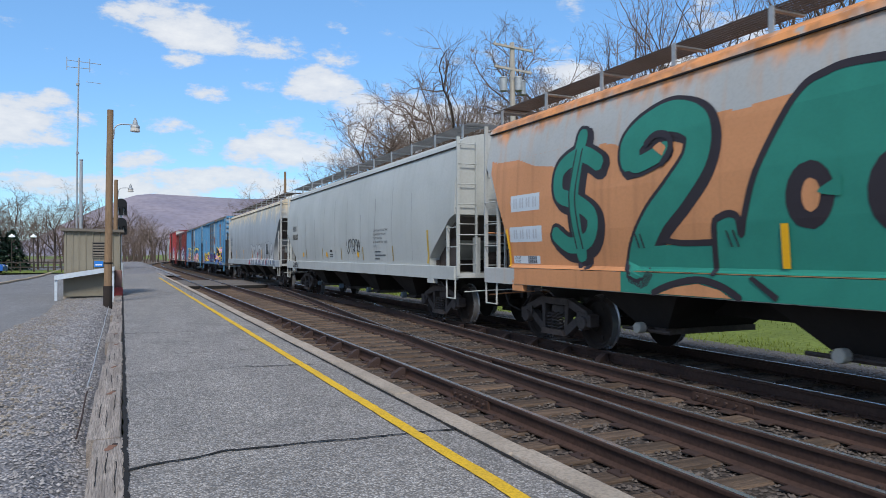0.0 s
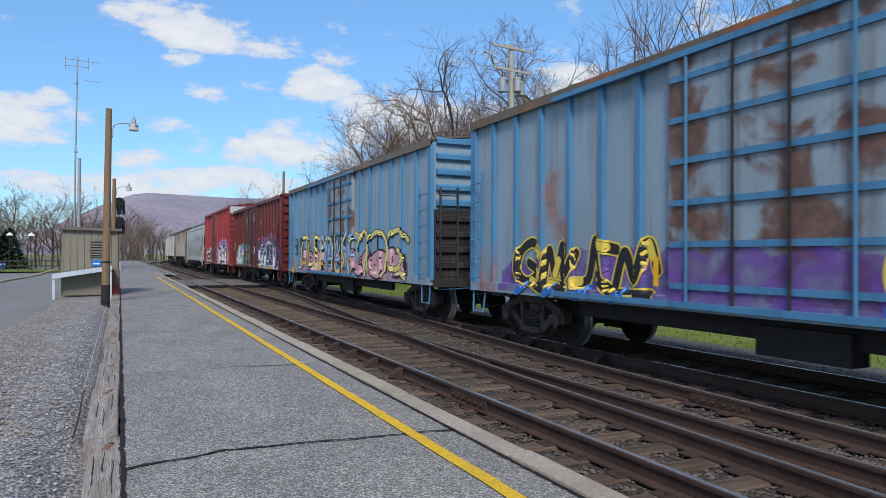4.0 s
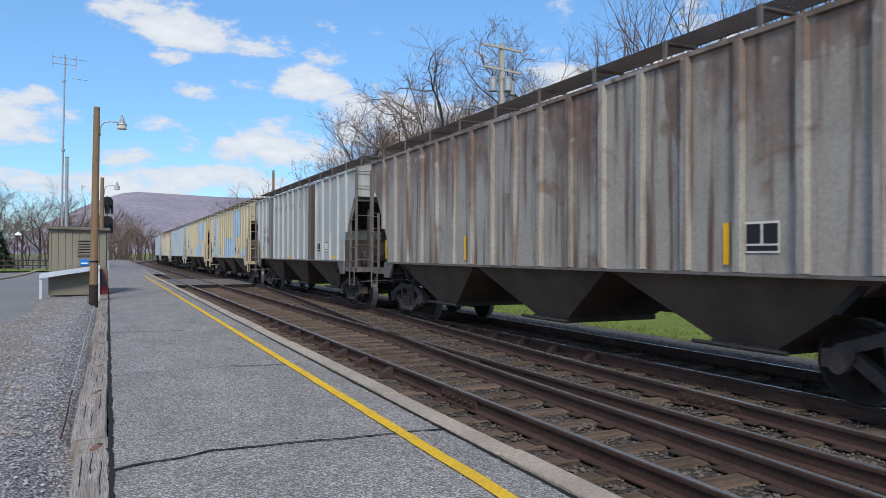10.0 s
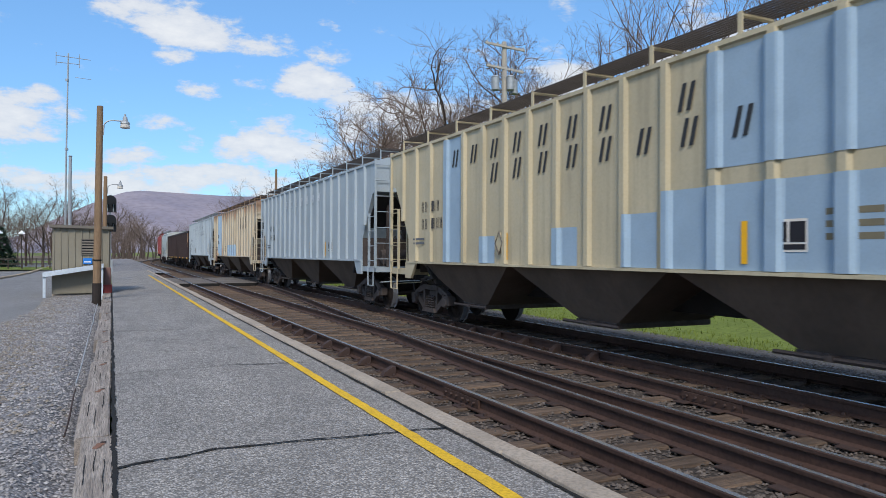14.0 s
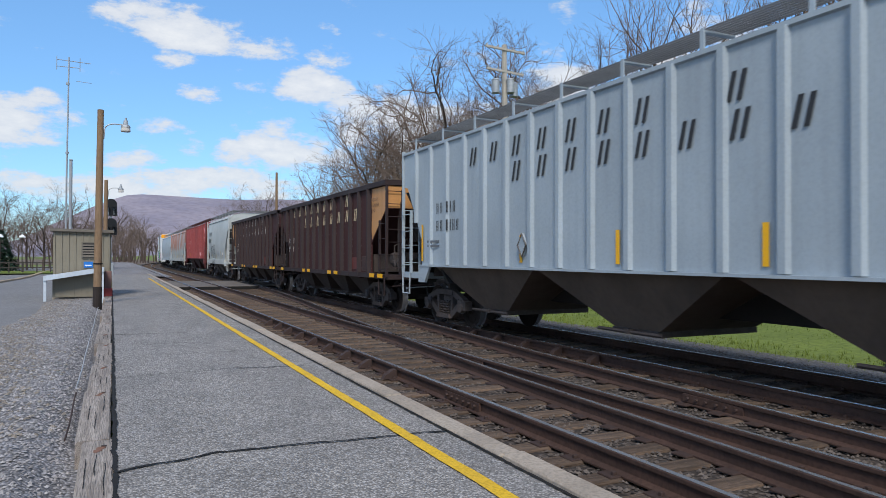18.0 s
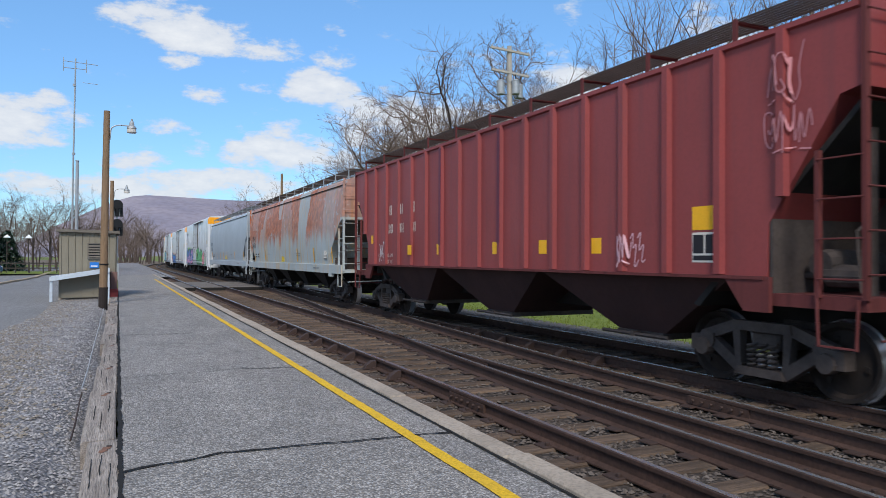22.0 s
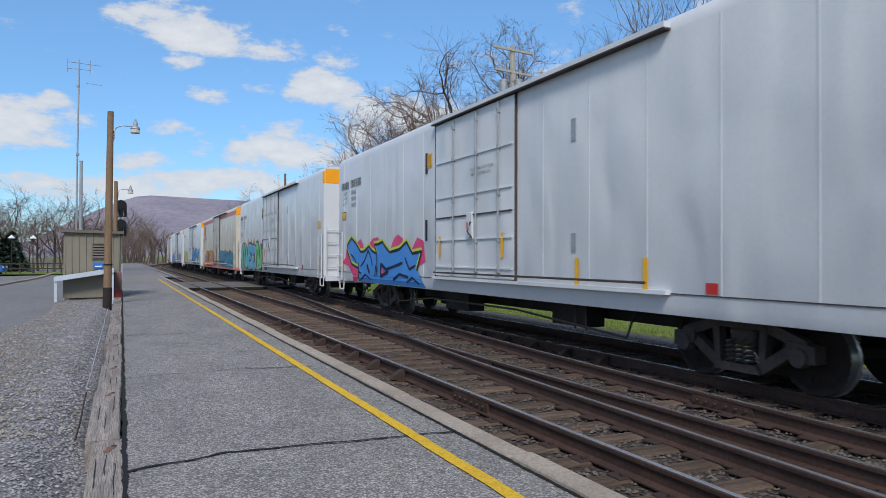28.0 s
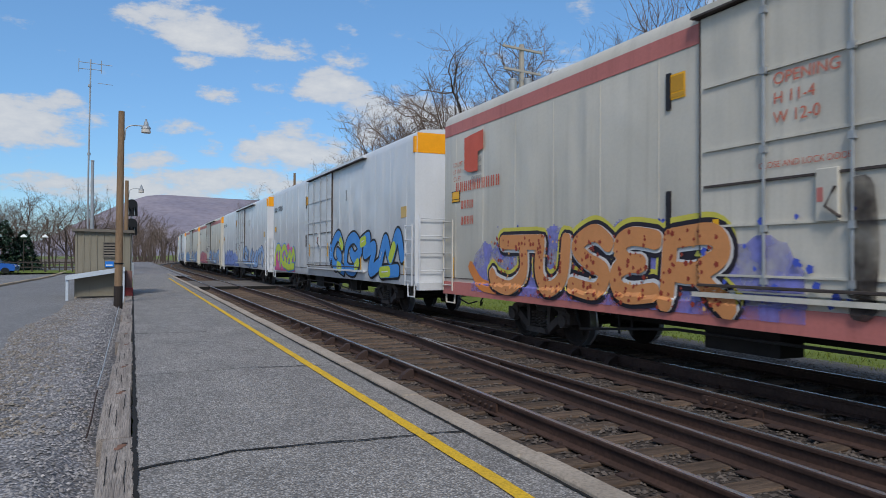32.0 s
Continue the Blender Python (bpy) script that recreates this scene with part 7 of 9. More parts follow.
    text(car, L, round_skin, 11.67, 2.28, 0.085, ["CAUTION: DO NOT USE STEAM,", "BOILING WATER OR SHARP", "OBJECTS TO CLEAN.", "ENTER CAR WITH SOFT SOLED", "SHOES."], ink(84, 88, 92), 1.3)
    bars(car, L, round_skin, [(12.0, 1.7, 0.5, 0.04, 1, 1), (12.2, 1.6, 0.9, 0.04, 1, 1), (11.95, 1.5, 0.4, 0.04, 1, 1)], ink(84, 88, 92))
    bars(car, L, round_skin, [(7.1, 1.75, 0.3, 0.07, 1, 1), (7.1, 1.62, 0.4, 0.03, 1, 1), (7.1, 1.55, 0.36, 0.03, 1, 1)], LETTER)
    sp = Spray(car, L, round_skin, "yellow_dot")
    for u in (3.0, 6.53, 10.16):
        sp.fill([(u + 0.1 * math.cos(a), 1.62 + 0.1 * math.sin(a)) for a in spread(0, 5.9, 14)], REFLECT, 1, 0.02)
    sp.done("yellow painted dot")
    # grey hopper with faded letters
    car, L, _ = CARS[2]
    sp = Spray(car, L, round_skin)
    silver, slate = ink(186, 190, 194), ink(116, 122, 130)
    sp.fill([(9.2, 1.08), (16.2, 1.08), (16.2, 1.34), (9.2, 1.34)], haze(136, 156, 186), 0)
    sp.fill([(8.5, 1.08), (9.3, 1.08), (9.3, 1.4), (8.9, 1.34)], haze(190, 96, 112), 0)
    lettering(sp, 9.2, 15.6, 1.06, 2.2, ["D", "R", "A", "D", "U", "I", "I", "A"], silver, slate, 0.21, seed=21, slant=0.04, jit=0.02)
    for u, z in ((9.55, 1.5), (11.35, 1.6), (12.35, 1.45), (14.0, 1.35)):
        sp.stroke([(u, z - 0.18), (u + 0.05, z + 0.1)], 0.14, haze(186, 84, 100, 0.4, 1.0), 6)
    for u in spread(3.6, 7.8, 6):
        sp.stroke([(u - 0.28, 1.45), (u - 0.25, 1.85), (u, 2.05), (u + 0.25, 1.85), (u + 0.28, 1.45)], 0.02, ink(198, 204, 208), 1)
    sp.done("faded white spray lettering")
    reflectors(car, [L / 2 - u for u in (3.92, 6.75, 9.78, 12.65)], 1.4, 1.9, lambda z: round_skin(0, z) + 0.03)
    plate(car, L, lambda y, z: 1.521, 14.15, 1.9, 0.6, 0.5, BLACKINK, ink(70, 74, 80))
    bars(car, L, round_skin, [(1.35, 2.66, 0.1, 0.22, 4, 0.2), (1.35, 2.34, 0.1, 0.22, 5, 0.16)], ink(96, 100, 104))
    # blue boxcars
    yel, pur, blu, pnk = ink(224, 198, 84), ink(110, 70, 150), ink(44, 110, 190), ink(222, 168, 190)
    for i, (u0, z1) in ((3, (1.6, 2.35)), (4, (1.2, 2.7))):
        car, L, _ = CARS[i]
        sk = box_skin(L, 18, -1.5, 1.5)
        sp = Spray(car, L, sk)
        if i == 3:
            sp.cloud(1.2, 13.8, 0.95, 1.75, haze(120, 82, 168), 0, 4, 12)
            sp.cloud(8.7, 13.3, 0.9, 1.35, blu, 1, 6, 7)
            lettering(sp, 1.7, 5.5, 0.92, 2.0, [1, 10, 5, 2], [BLACKINK, yel], yel, 0.16, seed=7)
            lettering(sp, 8.7, 13.5, 0.95, 2.18, ["U", "H", "E", "S"], [BLACKINK, pnk], yel, 0.27, seed=9, jit=0.07, slant=0.16)
            for u in (9.0, 9.9, 10.8, 12.1, 12.9):
                sp.stroke([(u, 0.92), (u + 0.1, 1.08), (u + 0.28, 1.2)], 0.16, blu, 5)
                sp.stroke([(u - 0.12, 0.94), (u - 0.02, 1.16), (u + 0.2, 1.32)], 0.035, yel, 6)
            for u in (1.9, 2.8, 3.7, 4.6):
                sp.stroke([(u, 0.95), (u + 0.3, 1.1)], 0.14, blu, 5)
            dots(sp, 13.0, 13.6, 1.5, 1.9, pur, 5, 0.12, 5, 7)
        else:
            sp.cloud(2.0, 13.6, 0.92, 1.7, haze(206, 160, 172), 0, 14, 9)
            lettering(sp, 2.3, 13.4, 0.92, 1.75, [8, 1, 9, 5, 6, 3, 4, 0], [ink(196, 152, 164), ink(206, 176, 150)], BLACKINK, 0.3, seed=17)
            lettering(sp, 2.0, 13.6, 0.95, 2.42, [8, 5, 8, 3, 6, 8, 1], ink(218, 206, 128), BLACKINK, 0.13, seed=18, layer=4)
            lettering(sp, 5.0, 9.4, 1.3, 2.3, [0, 10, 2, 7], ink(150, 176, 206), ink(54, 60, 72), 0.12, seed=19, layer=5)
            scribble(sp, 5.0, 7.4, 2.05, 2.3, ink(60, 96, 110), 0.03, 4, 6)
        sp.done("yellow and black spray lettering" if i == 3 else "pale pink and yellow spray lettering")
        if i == 3:
            reflectors(car, [L / 2 - u for u in (5.6, 11.3)], 1.2, 1.6, lambda z: 1.56, 0.1)
            reflectors(car, [L / 2 - 13.9], 1.05, 1.98, lambda z: 1.53, 0.12)
        else:
            for u, z, w, h in ((2.94, 1.31, 0.5, 0.12), (5.5, 1.3, 0.5, 0.12), (1.1, 0.97, 0.34, 0.2)):
                plate(car, L, lambda y, z: 1.565, u, z, w, h, REFLECT)
        # black plate paints the shadow over the lower end
        part("sooty_end", Mesh().box(-1.43, 1.43, -L / 2 + 0.03, -L / 2 + 0.046, 0.95, 2.7), MATS["sooty black end"], car, "soot-blackened lower end")
    car, L, _ = CARS[4]
    sk = box_skin(L, 18, -1.5, 1.5)
    for u, z, w, c in ((1.23, 2.12, 0.48, BLACKINK), (1.25, 1.79, 0.4, BLACKINK), (2.06, 1.79, 0.42, BLACKINK), (2.06, 2.14, 0.46, ink(50, 56, 64))):
        plate(car, L, lambda y, z: 1.472, u, z, w, 0.3, c)
    bars(car, L, lambda y, z: 1.476, [(1.09, 2.12, 0.1, 0.2, 3, 0.14), (1.17, 1.79, 0.11, 0.2, 2, 0.16), (1.98, 1.79, 0.11, 0.2, 2, 0.16)], WLETTER)
    text(car, L, lambda y, z: 1.47, 1.0, 1.36, 0.11, ["LD LMT", "LT WT"], WLETTER, 1.35)
    bars(car, L, lambda y, z: 1.47, [(1.9, 1.38, 0.06, 0.1, 6, 0.075), (1.95, 1.24, 0.06, 0.1, 5, 0.075)], WLETTER)
    car, L, _ = CARS[3]
    part("side_hatch", Mesh().box(-1.475, -1.45, -4.81, -4.11, 2.25, 3.68).box(-1.51, -1.45, -4.84, -4.08, 3.7, 3.92), surface("rusted panel", srgb(124, 98, 84), rough=0.9, streak=0.6, scale=3), car, "rusted blanked panel")
    # dark red boxcars
    sil, vio = ink(196, 198, 202), ink(112, 96, 180)
    for i, d0, d1 in ((5, -1.7, 2.9), (6, -1.0, 2.2)):
        car, L, _ = CARS[i]
        sk = box_skin(L, 20 if i == 5 else 18, d0, d1)
        sp = Spray(car, L, sk)
        if i == 5:
            teal = ink(70, 150, 140)
            sp.cloud(1.5, 6.6, 0.95, 2.3, teal, 0, 3, 7)
            sp.cloud(1.8, 3.7, 0.95, 2.2, ink(196, 186, 110), 1, 4, 4)
            lettering(sp, 1.7, 4.0, 0.98, 2.25, [2, 4], [ink(190, 184, 196), ink(200, 192, 110), vio], ink(54, 60, 84), 0.26, seed=31, shine=WHITEINK)
            lettering(sp, 3.9, 6.6, 0.98, 2.1, [5, 6, 8], [ink(150, 150, 130), teal, ink(120, 70, 70)], ink(50, 50, 56), 0.2, seed=32)
            navy = ink(44, 56, 80)
            sp.cloud(8.9, 14.4, 1.6, 2.62, haze(140, 132, 196, 0.05, 0.6), 0, 11, 12)
            sp.cloud(9.1, 14.2, 0.92, 2.3, sil, 1, 12, 9)
            for n, (gs, w, c) in enumerate((([8, 1, 3, 5, 10, 6, 9], 0.15, navy), ([4, 2, 0, 7, 1, 8, 3], 0.1, ink(66, 70, 96)), ([1, 9, 4, 2, 6, 0, 5], 0.06, ink(186, 186, 204)))):
                lettering(sp, 9.15, 14.1, 0.95, 2.25 - 0.12 * n, gs, c, None, w, seed=33 + n, layer=1 + n, slant=0.02, jit=0.09)
            dots(sp, 9.3, 14.0, 1.0, 2.1, ink(120, 186, 186), 34, 0.035, 15, 6)
            dots(sp, 9.0, 13.8, 2.1, 2.5, ink(214, 110, 104), 10, 0.05, 17, 6)
            dots(sp, 9.4, 14.0, 1.9, 2.35, ink(110, 54, 52), 16, 0.06, 19, 6)
            lettering(sp, 13.3, 14.45, 0.98, 2.0, [5, 6], [ink(74, 90, 180), ink(206, 130, 140)], ink(60, 50, 110), 0.15, seed=35, layer=3)
            for k, (u, w) in enumerate(((1.9, 0.4), (6.8, 0.4), (9.5, 0.5), (12.4, 0.55))):
                sp.fill([(u, 0.93), (u + w, 0.93), (u + w, 1.08), (u, 1.08)], REFLECT, 7)
        else:
            sp.cloud(1.4, 6.2, 0.95, 2.3, haze(196, 176, 96), 0, 41, 7)
            lettering(sp, 1.7, 5.6, 0.95, 2.2, [4, 10, 6, 9, 5], [ink(168, 180, 196), ink(200, 186, 110)], BLACKINK, 0.2, seed=42)
            lettering(sp, 1.75, 5.5, 0.95, 1.6, [2, 7, 0, 3], ink(156, 168, 186), BLACKINK, 0.12, seed=45, layer=4)
            lettering(sp, 5.8, 8.7, 0.98, 2.1, [7, 2, 5], ink(58, 40, 44), None, 0.07, seed=46)
            sp.cloud(8.6, 14.3, 1.6, 2.75, haze(170, 160, 222), 0, 43, 6)
            sp.cloud(8.7, 14.3, 0.95, 2.25, ink(196, 194, 194), 1, 47, 5)
            sp.cloud(5.7, 8.8, 0.95, 2.2, haze(176, 140, 146), 1, 48, 5)
            # wide black lines of the large piece
            for st, w in (([(8.95, 1.2), (8.9, 1.75), (9.1, 2.05), (9.5, 2.1), (9.9, 1.85), (10.3, 1.72)], 0.16), ([(10.05, 1.85), (10.35, 2.05), (10.75, 1.95), (11.2, 1.75), (11.6, 1.85), (12.0, 2.15), (12.4, 2.2)], 0.2),
                          ([(9.0, 1.2), (9.25, 1.05), (9.45, 1.3), (9.3, 1.55), (9.1, 1.5)], 0.1), ([(9.75, 1.15), (9.7, 1.5), (10.2, 1.6), (10.5, 1.45), (10.6, 1.1), (10.9, 0.98)], 0.14),
                          ([(9.9, 1.2), (10.2, 1.25), (10.45, 1.12)], 0.12), ([(11.15, 1.45), (11.1, 1.2), (11.4, 1.05), (11.8, 1.2), (12.2, 1.1)], 0.14), ([(11.6, 1.6), (12.1, 1.75), (12.5, 1.6), (12.4, 1.3)], 0.12),
                          ([(12.6, 1.1), (12.7, 1.7), (13.1, 2.05), (13.6, 1.9), (13.4, 1.5), (13.0, 1.4)], 0.17), ([(13.3, 1.35), (13.7, 1.05), (14.1, 1.2)], 0.14), ([(13.9, 2.1), (14.15, 1.7), (14.05, 1.2)], 0.12)):
                sp.stroke(st, w, BLACKINK, 3)
        sp.done("silver spray lettering with violet clouds")
        bars(car, L, sk, [(9.3, 3.35, 0.5, 0.03, 1, 1), (9.3, 3.27, 0.5, 0.03, 1, 1),
                           (0.75, 2.3, 0.09, 0.19, 2, 0.14), (1.25, 2.3, 0.09, 0.19, 1, 0.14), (0.75, 2.02, 0.09, 0.19, 2, 0.14), (1.25, 2.02, 0.09, 0.19, 2, 0.14)], WLETTER)
        text(car, L, sk, 0.7, 1.5, 0.1, ["LD LMT", "LT WT"], WLETTER)
        plate(car, L, lambda y, z: 1.5, 12.68 if i == 5 else 11.9, 1.6, 0.5, 0.42, BLACKINK, ink(60, 62, 66))
        if i == 5:
            text(car, L, lambda y, z: 1.53, 7.5, 3.72, 0.13, ["CLOSE AND LOCK", "DOORS BEFORE", "MOVING CAR"], WLETTER)
            text(car, L, lambda y, z: 1.53, 7.3, 1.98, 0.09, ["OPEN   CLOSE"], WLETTER)
            plate(car, L, lambda y, z: 1.56, 8.05, 1.86, 0.26, 0.36, WLETTER)
            bars(car, L, lambda y, z: 1.53, [(5.6, 3.62 - 0.09 * q, 0.62 - 0.06 * q, 0.03, 1, 1) for q in range(5)], WLETTER)
        if i == 6:
            text(car, L, lambda y, z: 1.545, 7.35, 3.36, 0.13, ["CLOSE AND LOCK", "DOORS BEFORE", "MOVING CAR"], WLETTER)
            reflectors(car, [L / 2 - u for u in (2.96, 5.0, 7.64, 9.38, 11.72)], 1.2, 1.62, lambda z: 1.56, 0.11)
        sp = Spray(car, L, sk)
        scribble(sp, 12.6, 13.4, 2.7, 3.1, ink(140, 84, 84), 0.02, 4, 8)
        scribble(sp, 13.7, 14.3, 2.6, 3.2, ink(150, 100, 98), 0.02, 3, 9)
        sp.done()
    car, L, _ = CARS[6]
    part("pale_end", Mesh().box(-1.44, 1.44, -L / 2 - 0.0, -L / 2 + 0.04, 4.4, 4.86), P_LGREY, car, "pale grey upper end panel")
    # big-lettered grey hopper
    car, L, _ = CARS[7]
    blocks(car, L, round_skin, 10.94, 0.75, 3.1, 0.46, 4, ink(62, 66, 78), 0.05)
    bars(car, L, round_skin, [(1.75, 2.84, 0.1, 0.28, 4, 0.2), (1.75, 2.36, 0.11, 0.28, 5, 0.19)], LETTER)
    reflectors(car, [L / 2 - u for u in (3.79, 6.68, 9.41, 12.28)], 1.5, 2.0, lambda z: round_skin(0, z) + 0.01, 0.1)
    reflectors(car, [L / 2 - 1.3, -L / 2 + 1.9], 1.42, 2.25, lambda z: round_skin(0, z) + 0.01, 0.12)
    text(car, L, lambda y, z: 1.55, 7.2, 1.2, 0.1, ["DO NOT HAMMER ON SIDES OF CAR"], ink(170, 60, 70))
    plate(car, L, round_skin, 13.26, 1.77, 0.46, 0.34, LETTER, ink(74, 80, 88))
    plate(car, L, round_skin, 13.75, 1.65, 0.26, 0.16, ink(84, 150, 74))
    sp = Spray(car, L, round_skin)
    scribble(sp, 3.9, 4.9, 2.2, 2.6, BLACKINK, 0.03, 3, 12)
    scribble(sp, 4.2, 4.8, 1.95, 2.12, BLACKINK, 0.03, 3, 13)
    sp.done()
    for u, w, c in ((6.16, 0.35, ink(120, 124, 128)), (7.5, 0.7, ink(104, 108, 112)), (8.78, 0.3, ink(170, 124, 128)), (11.4, 0.6, ink(120, 124, 128))):
        bars(car, L, round_skin, [(u, 1.72 - 0.075 * k, w, 0.026, 1, 1) for k in range(3)], c)
    # ribbed hoppers
    lb = ink(148, 170, 190)
    for i in (8, 9, 10, 11, 12, 13, 14, 18):
        car, L, _ = CARS[i]
        inset = 0.95 if i in (8, 9, 18) else 0.87
        n = rib_count(L, inset, {9: 0.885, 8: 0.82, 18: 0.9}.get(i, 0.845))
        sk = rib_skin(L, n, inset)
        p = (L - 2 * inset) / (n - 1)
        e = L / 2

        def bay(k, z0, z1, mat, sk=sk, car=car, L=L, p=p, inset=inset):
            s = Spray(car, L, sk, "paint_patch", 0.003)
            s.fill([(inset + p * k, z0), (inset + p * (k + 1), z0), (inset + p * (k + 1), z1), (inset + p * k, z1)], mat, 0, 0.5, 0.03)
            s.done("panel darkened by soot and primer")

        def patch(u0, u1, z0, z1, mat, sk=sk, car=car, L=L):
            s = Spray(car, L, sk, "paint_patch", 0.003)
            s.fill([(u0, z0), (u1, z0), (u1, z1), (u0, z1)], mat, 0, 0.5, 0.03)
            s.done("patch of pale blue touch-up paint")
        if i in (10, 13):
            patch(2.12, 3.9, 1.42, 4.1, lb)
        if i == 10:
            for q in ((7.18, 11.4, 1.42, 2.56), (10.8, 12.9, 2.6, 4.1), (4.6, 5.4, 1.42, 2.0), (6.2, 6.6, 1.42, 2.0), (13.2, 13.7, 1.42, 1.75), (13.95, 14.5, 1.5, 1.95)):
                patch(*q, lb)
            plate(car, L, sk, 14.25, 2.2, 0.12, 1.3, ink(150, 104, 70))
        if i == 11:
            for q in ((3.2, 4.15, 1.42, 4.1), (4.9, 5.5, 1.42, 1.95), (7.5, 8.15, 1.42, 2.04), (9.3, 9.95, 1.42, 2.18), (10.1, 10.9, 1.42, 2.45), (10.9, 13.1, 1.42, 2.45), (10.85, 14.4, 2.66, 4.08)):
                patch(*q, lb)
            for k in range(3):
                bars(car, L, sk, [(12.75, 2.06 - 0.13 * k, 0.62, 0.07, 1, 1)], ink(120, 112, 92))
        if i == 13:
            patch(6.7, 10.05, 1.42, 2.1, lb)
            patch(4.75, 5.1, 1.42, 2.0, lb)
        dark = LETTER
        if i in (11, 14):
            flat_side = lambda y, z: 1.472
            blocks(car, L, flat_side, 3.8, 0.843, 3.65, 0.36, 7, dark, 0.25)
            blocks(car, L, flat_side, 5.49, 0.843, 3.18, 0.36, 8, dark, 0.25)
            blocks(car, L, flat_side, 10.5, 0.843, 3.64, 0.36, 1, dark, 0.25)
        if i == 12:
            blocks(car, L, lambda y, z: 1.468, 5.49, 0.843, 3.6, 0.3, 7, ink(206, 214, 220), 0.25)
        if i == 9:
            bars(car, L, lambda y, z: 1.468, [(u, 3.54, 0.13, 0.22, 1, 1) for u in (4.36, 4.72, 5.16, 5.48, 5.84, 6.1, 6.65, 7.5, 7.74, 7.98, 8.83, 9.43, 9.66, 10.28, 10.5, 11.27)], ink(84, 84, 86))
            bay(3, 1.42, 4.1, surface("grey primer panel", srgb(118, 116, 114), rough=0.7, streak=0.5))
            bay(11, 1.42, 4.1, surface("sooty brown panel", srgb(92, 84, 80), rough=0.8, streak=0.6))
        if i == 13:
            for k, u in enumerate((11.1, 12.0, 12.9)):
                bars(car, L, lambda y, z: 1.468, [(u, 3.45, 0.26, 0.36, 1, 1), (u + 0.1, 3.1, 0.24, 0.28, 1, 1)], ink(70, 62, 58), 0.2)
        if i != 8:
            du = 0.5
            bars(car, L, sk, [(1.55 + du, 2.7, 0.1, 0.24, 2, 0.2), (2.2 + du, 2.7, 0.1, 0.24, 2, 0.2), (1.55 + du, 2.3, 0.1, 0.24, 2, 0.2), (2.2 + du, 2.3, 0.1, 0.24, 3, 0.18)], dark) if i != 18 else bars(car, L, lambda y, z: 1.468, [
                (u, 2.88, 0.16, 0.26, 1, 1) for u in (3.05, 3.83, 4.64)] + [(u, 2.38, 0.12, 0.24, 2, 0.17) for u in (2.97, 3.75, 4.56)], WLETTER)
            if i != 18:
                bars(car, L, sk, [(1.9, 1.95, 0.5, 0.05, 1, 1), (1.9, 1.85, 0.5, 0.05, 1, 1)], ink(96, 100, 106))
        if i == 18:
            for u in (4.55, 6.17, 8.82, 10.5, 12.0):
                plate(car, L, sk, u, 1.8, 0.24, 0.24, REFLECT)
            plate(car, L, sk, 1.64, 2.12, 0.42, 0.24, REFLECT)
            plate(car, L, sk, 14.2, 2.12, 0.42, 0.3, REFLECT)
            plate(car, L, sk, 14.2, 1.75, 0.42, 0.38, WLETTER, BLACKINK)
            s = Spray(car, L, sk)
            scribble(s, 12.5, 13.1, 1.5, 1.95, ink(214, 170, 180), 0.02, 4, 51)
            scribble(s, 15.1, 15.7, 2.8, 3.3, ink(190, 128, 134), 0.018, 4, 52)
            scribble(s, 15.15, 15.6, 3.35, 3.9, ink(190, 128, 134), 0.018, 3, 54)
            scribble(s, 2.1, 2.55, 1.5, 2.0, WHITEINK, 0.02, 3, 53)
            s.done()
            for k in (6.5, 9.22):
                q = L / 2 - inset - round((k - inset) / p) * p
                part("dark_post", Mesh().box(-1.542, -1.532, q - 0.05, q + 0.05, 1.9, 4.1), car_paint("violet stained post", (106, 48, 66)), car, "post stained dark violet")
            text(car, L, lambda y, z: 1.47, 2.82, 1.62, 0.13, ["LD LMT", "LT WT"], WLETTER, 1.3)
        elif i in (8, 11, 12, 14):
            for u in {8: (1.14, 3.38, 5.71, 8.4, 10.94, 12.5), 14: (5.67, 8.35, 10.91)}.get(i, (4.26, 5.98, 9.32, 11.42)):
                reflectors(car, [L / 2 - u], 1.5, 2.0, lambda z: 1.475, 0.09)
            plate(car, L, lambda y, z: 1.47, {8: 13.0, 14: 13.65}.get(i, 12.0), 1.82, 0.46, 0.36, WLETTER, BLACKINK)
            if i == 14:
                reflectors(car, [L / 2 - 1.24, L / 2 - 14.63], 1.5, 2.36, lambda z: 1.475, 0.09)
        else:
            for u in (2.6, 4.9, 7.3, 13.4):
                plate(car, L, sk, u, 1.52, 0.34, 0.1, REFLECT)
            plate(car, L, sk, 11.7, 1.85, 0.4, 0.34, WLETTER, BLACKINK)
            plate(car, L, sk, 12.6, 1.85, 0.4, 0.34, ink(70, 72, 76), WLETTER)
        if i in (10, 11, 13, 14):
            y = L / 2 - 5.77
            part("placard_holder", Mesh().prism([(y, 1.6), (y + 0.14, 1.81), (y, 2.02), (y - 0.14, 1.81)], "x", -1.52, -1.47), P_CREAM if i != 14 else P_PALEBLUE, car)
            part("placard_frame", Mesh().tube([(-1.525, y, 1.6), (-1.525, y + 0.14, 1.81), (-1.525, y, 2.02), (-1.525, y - 0.14, 1.81), (-1.525, y, 1.6)], 0.016, 4), ink(90, 84, 78), car)
    # open hoppers
    for i in (15, 16):
        car, L, _ = CARS[i]
        sk = lambda y, z: 1.448
        p = (L - 2.55) / 12
        cr = ink(206, 186, 150)
        col = cr if i == 15 else WLETTER
        blocks(car, L, sk, 1.12 + p * 1.5, p, 3.35, 0.36, 7, col, 0.25)
        blocks(car, L, sk, 1.12 + p * 3.5, p, 2.87, 0.36, 8, col, 0.25)
        blocks(car, L, sk, 1.12 + p * 9.5, p, 3.35, 0.36, 1, col, 0.25)
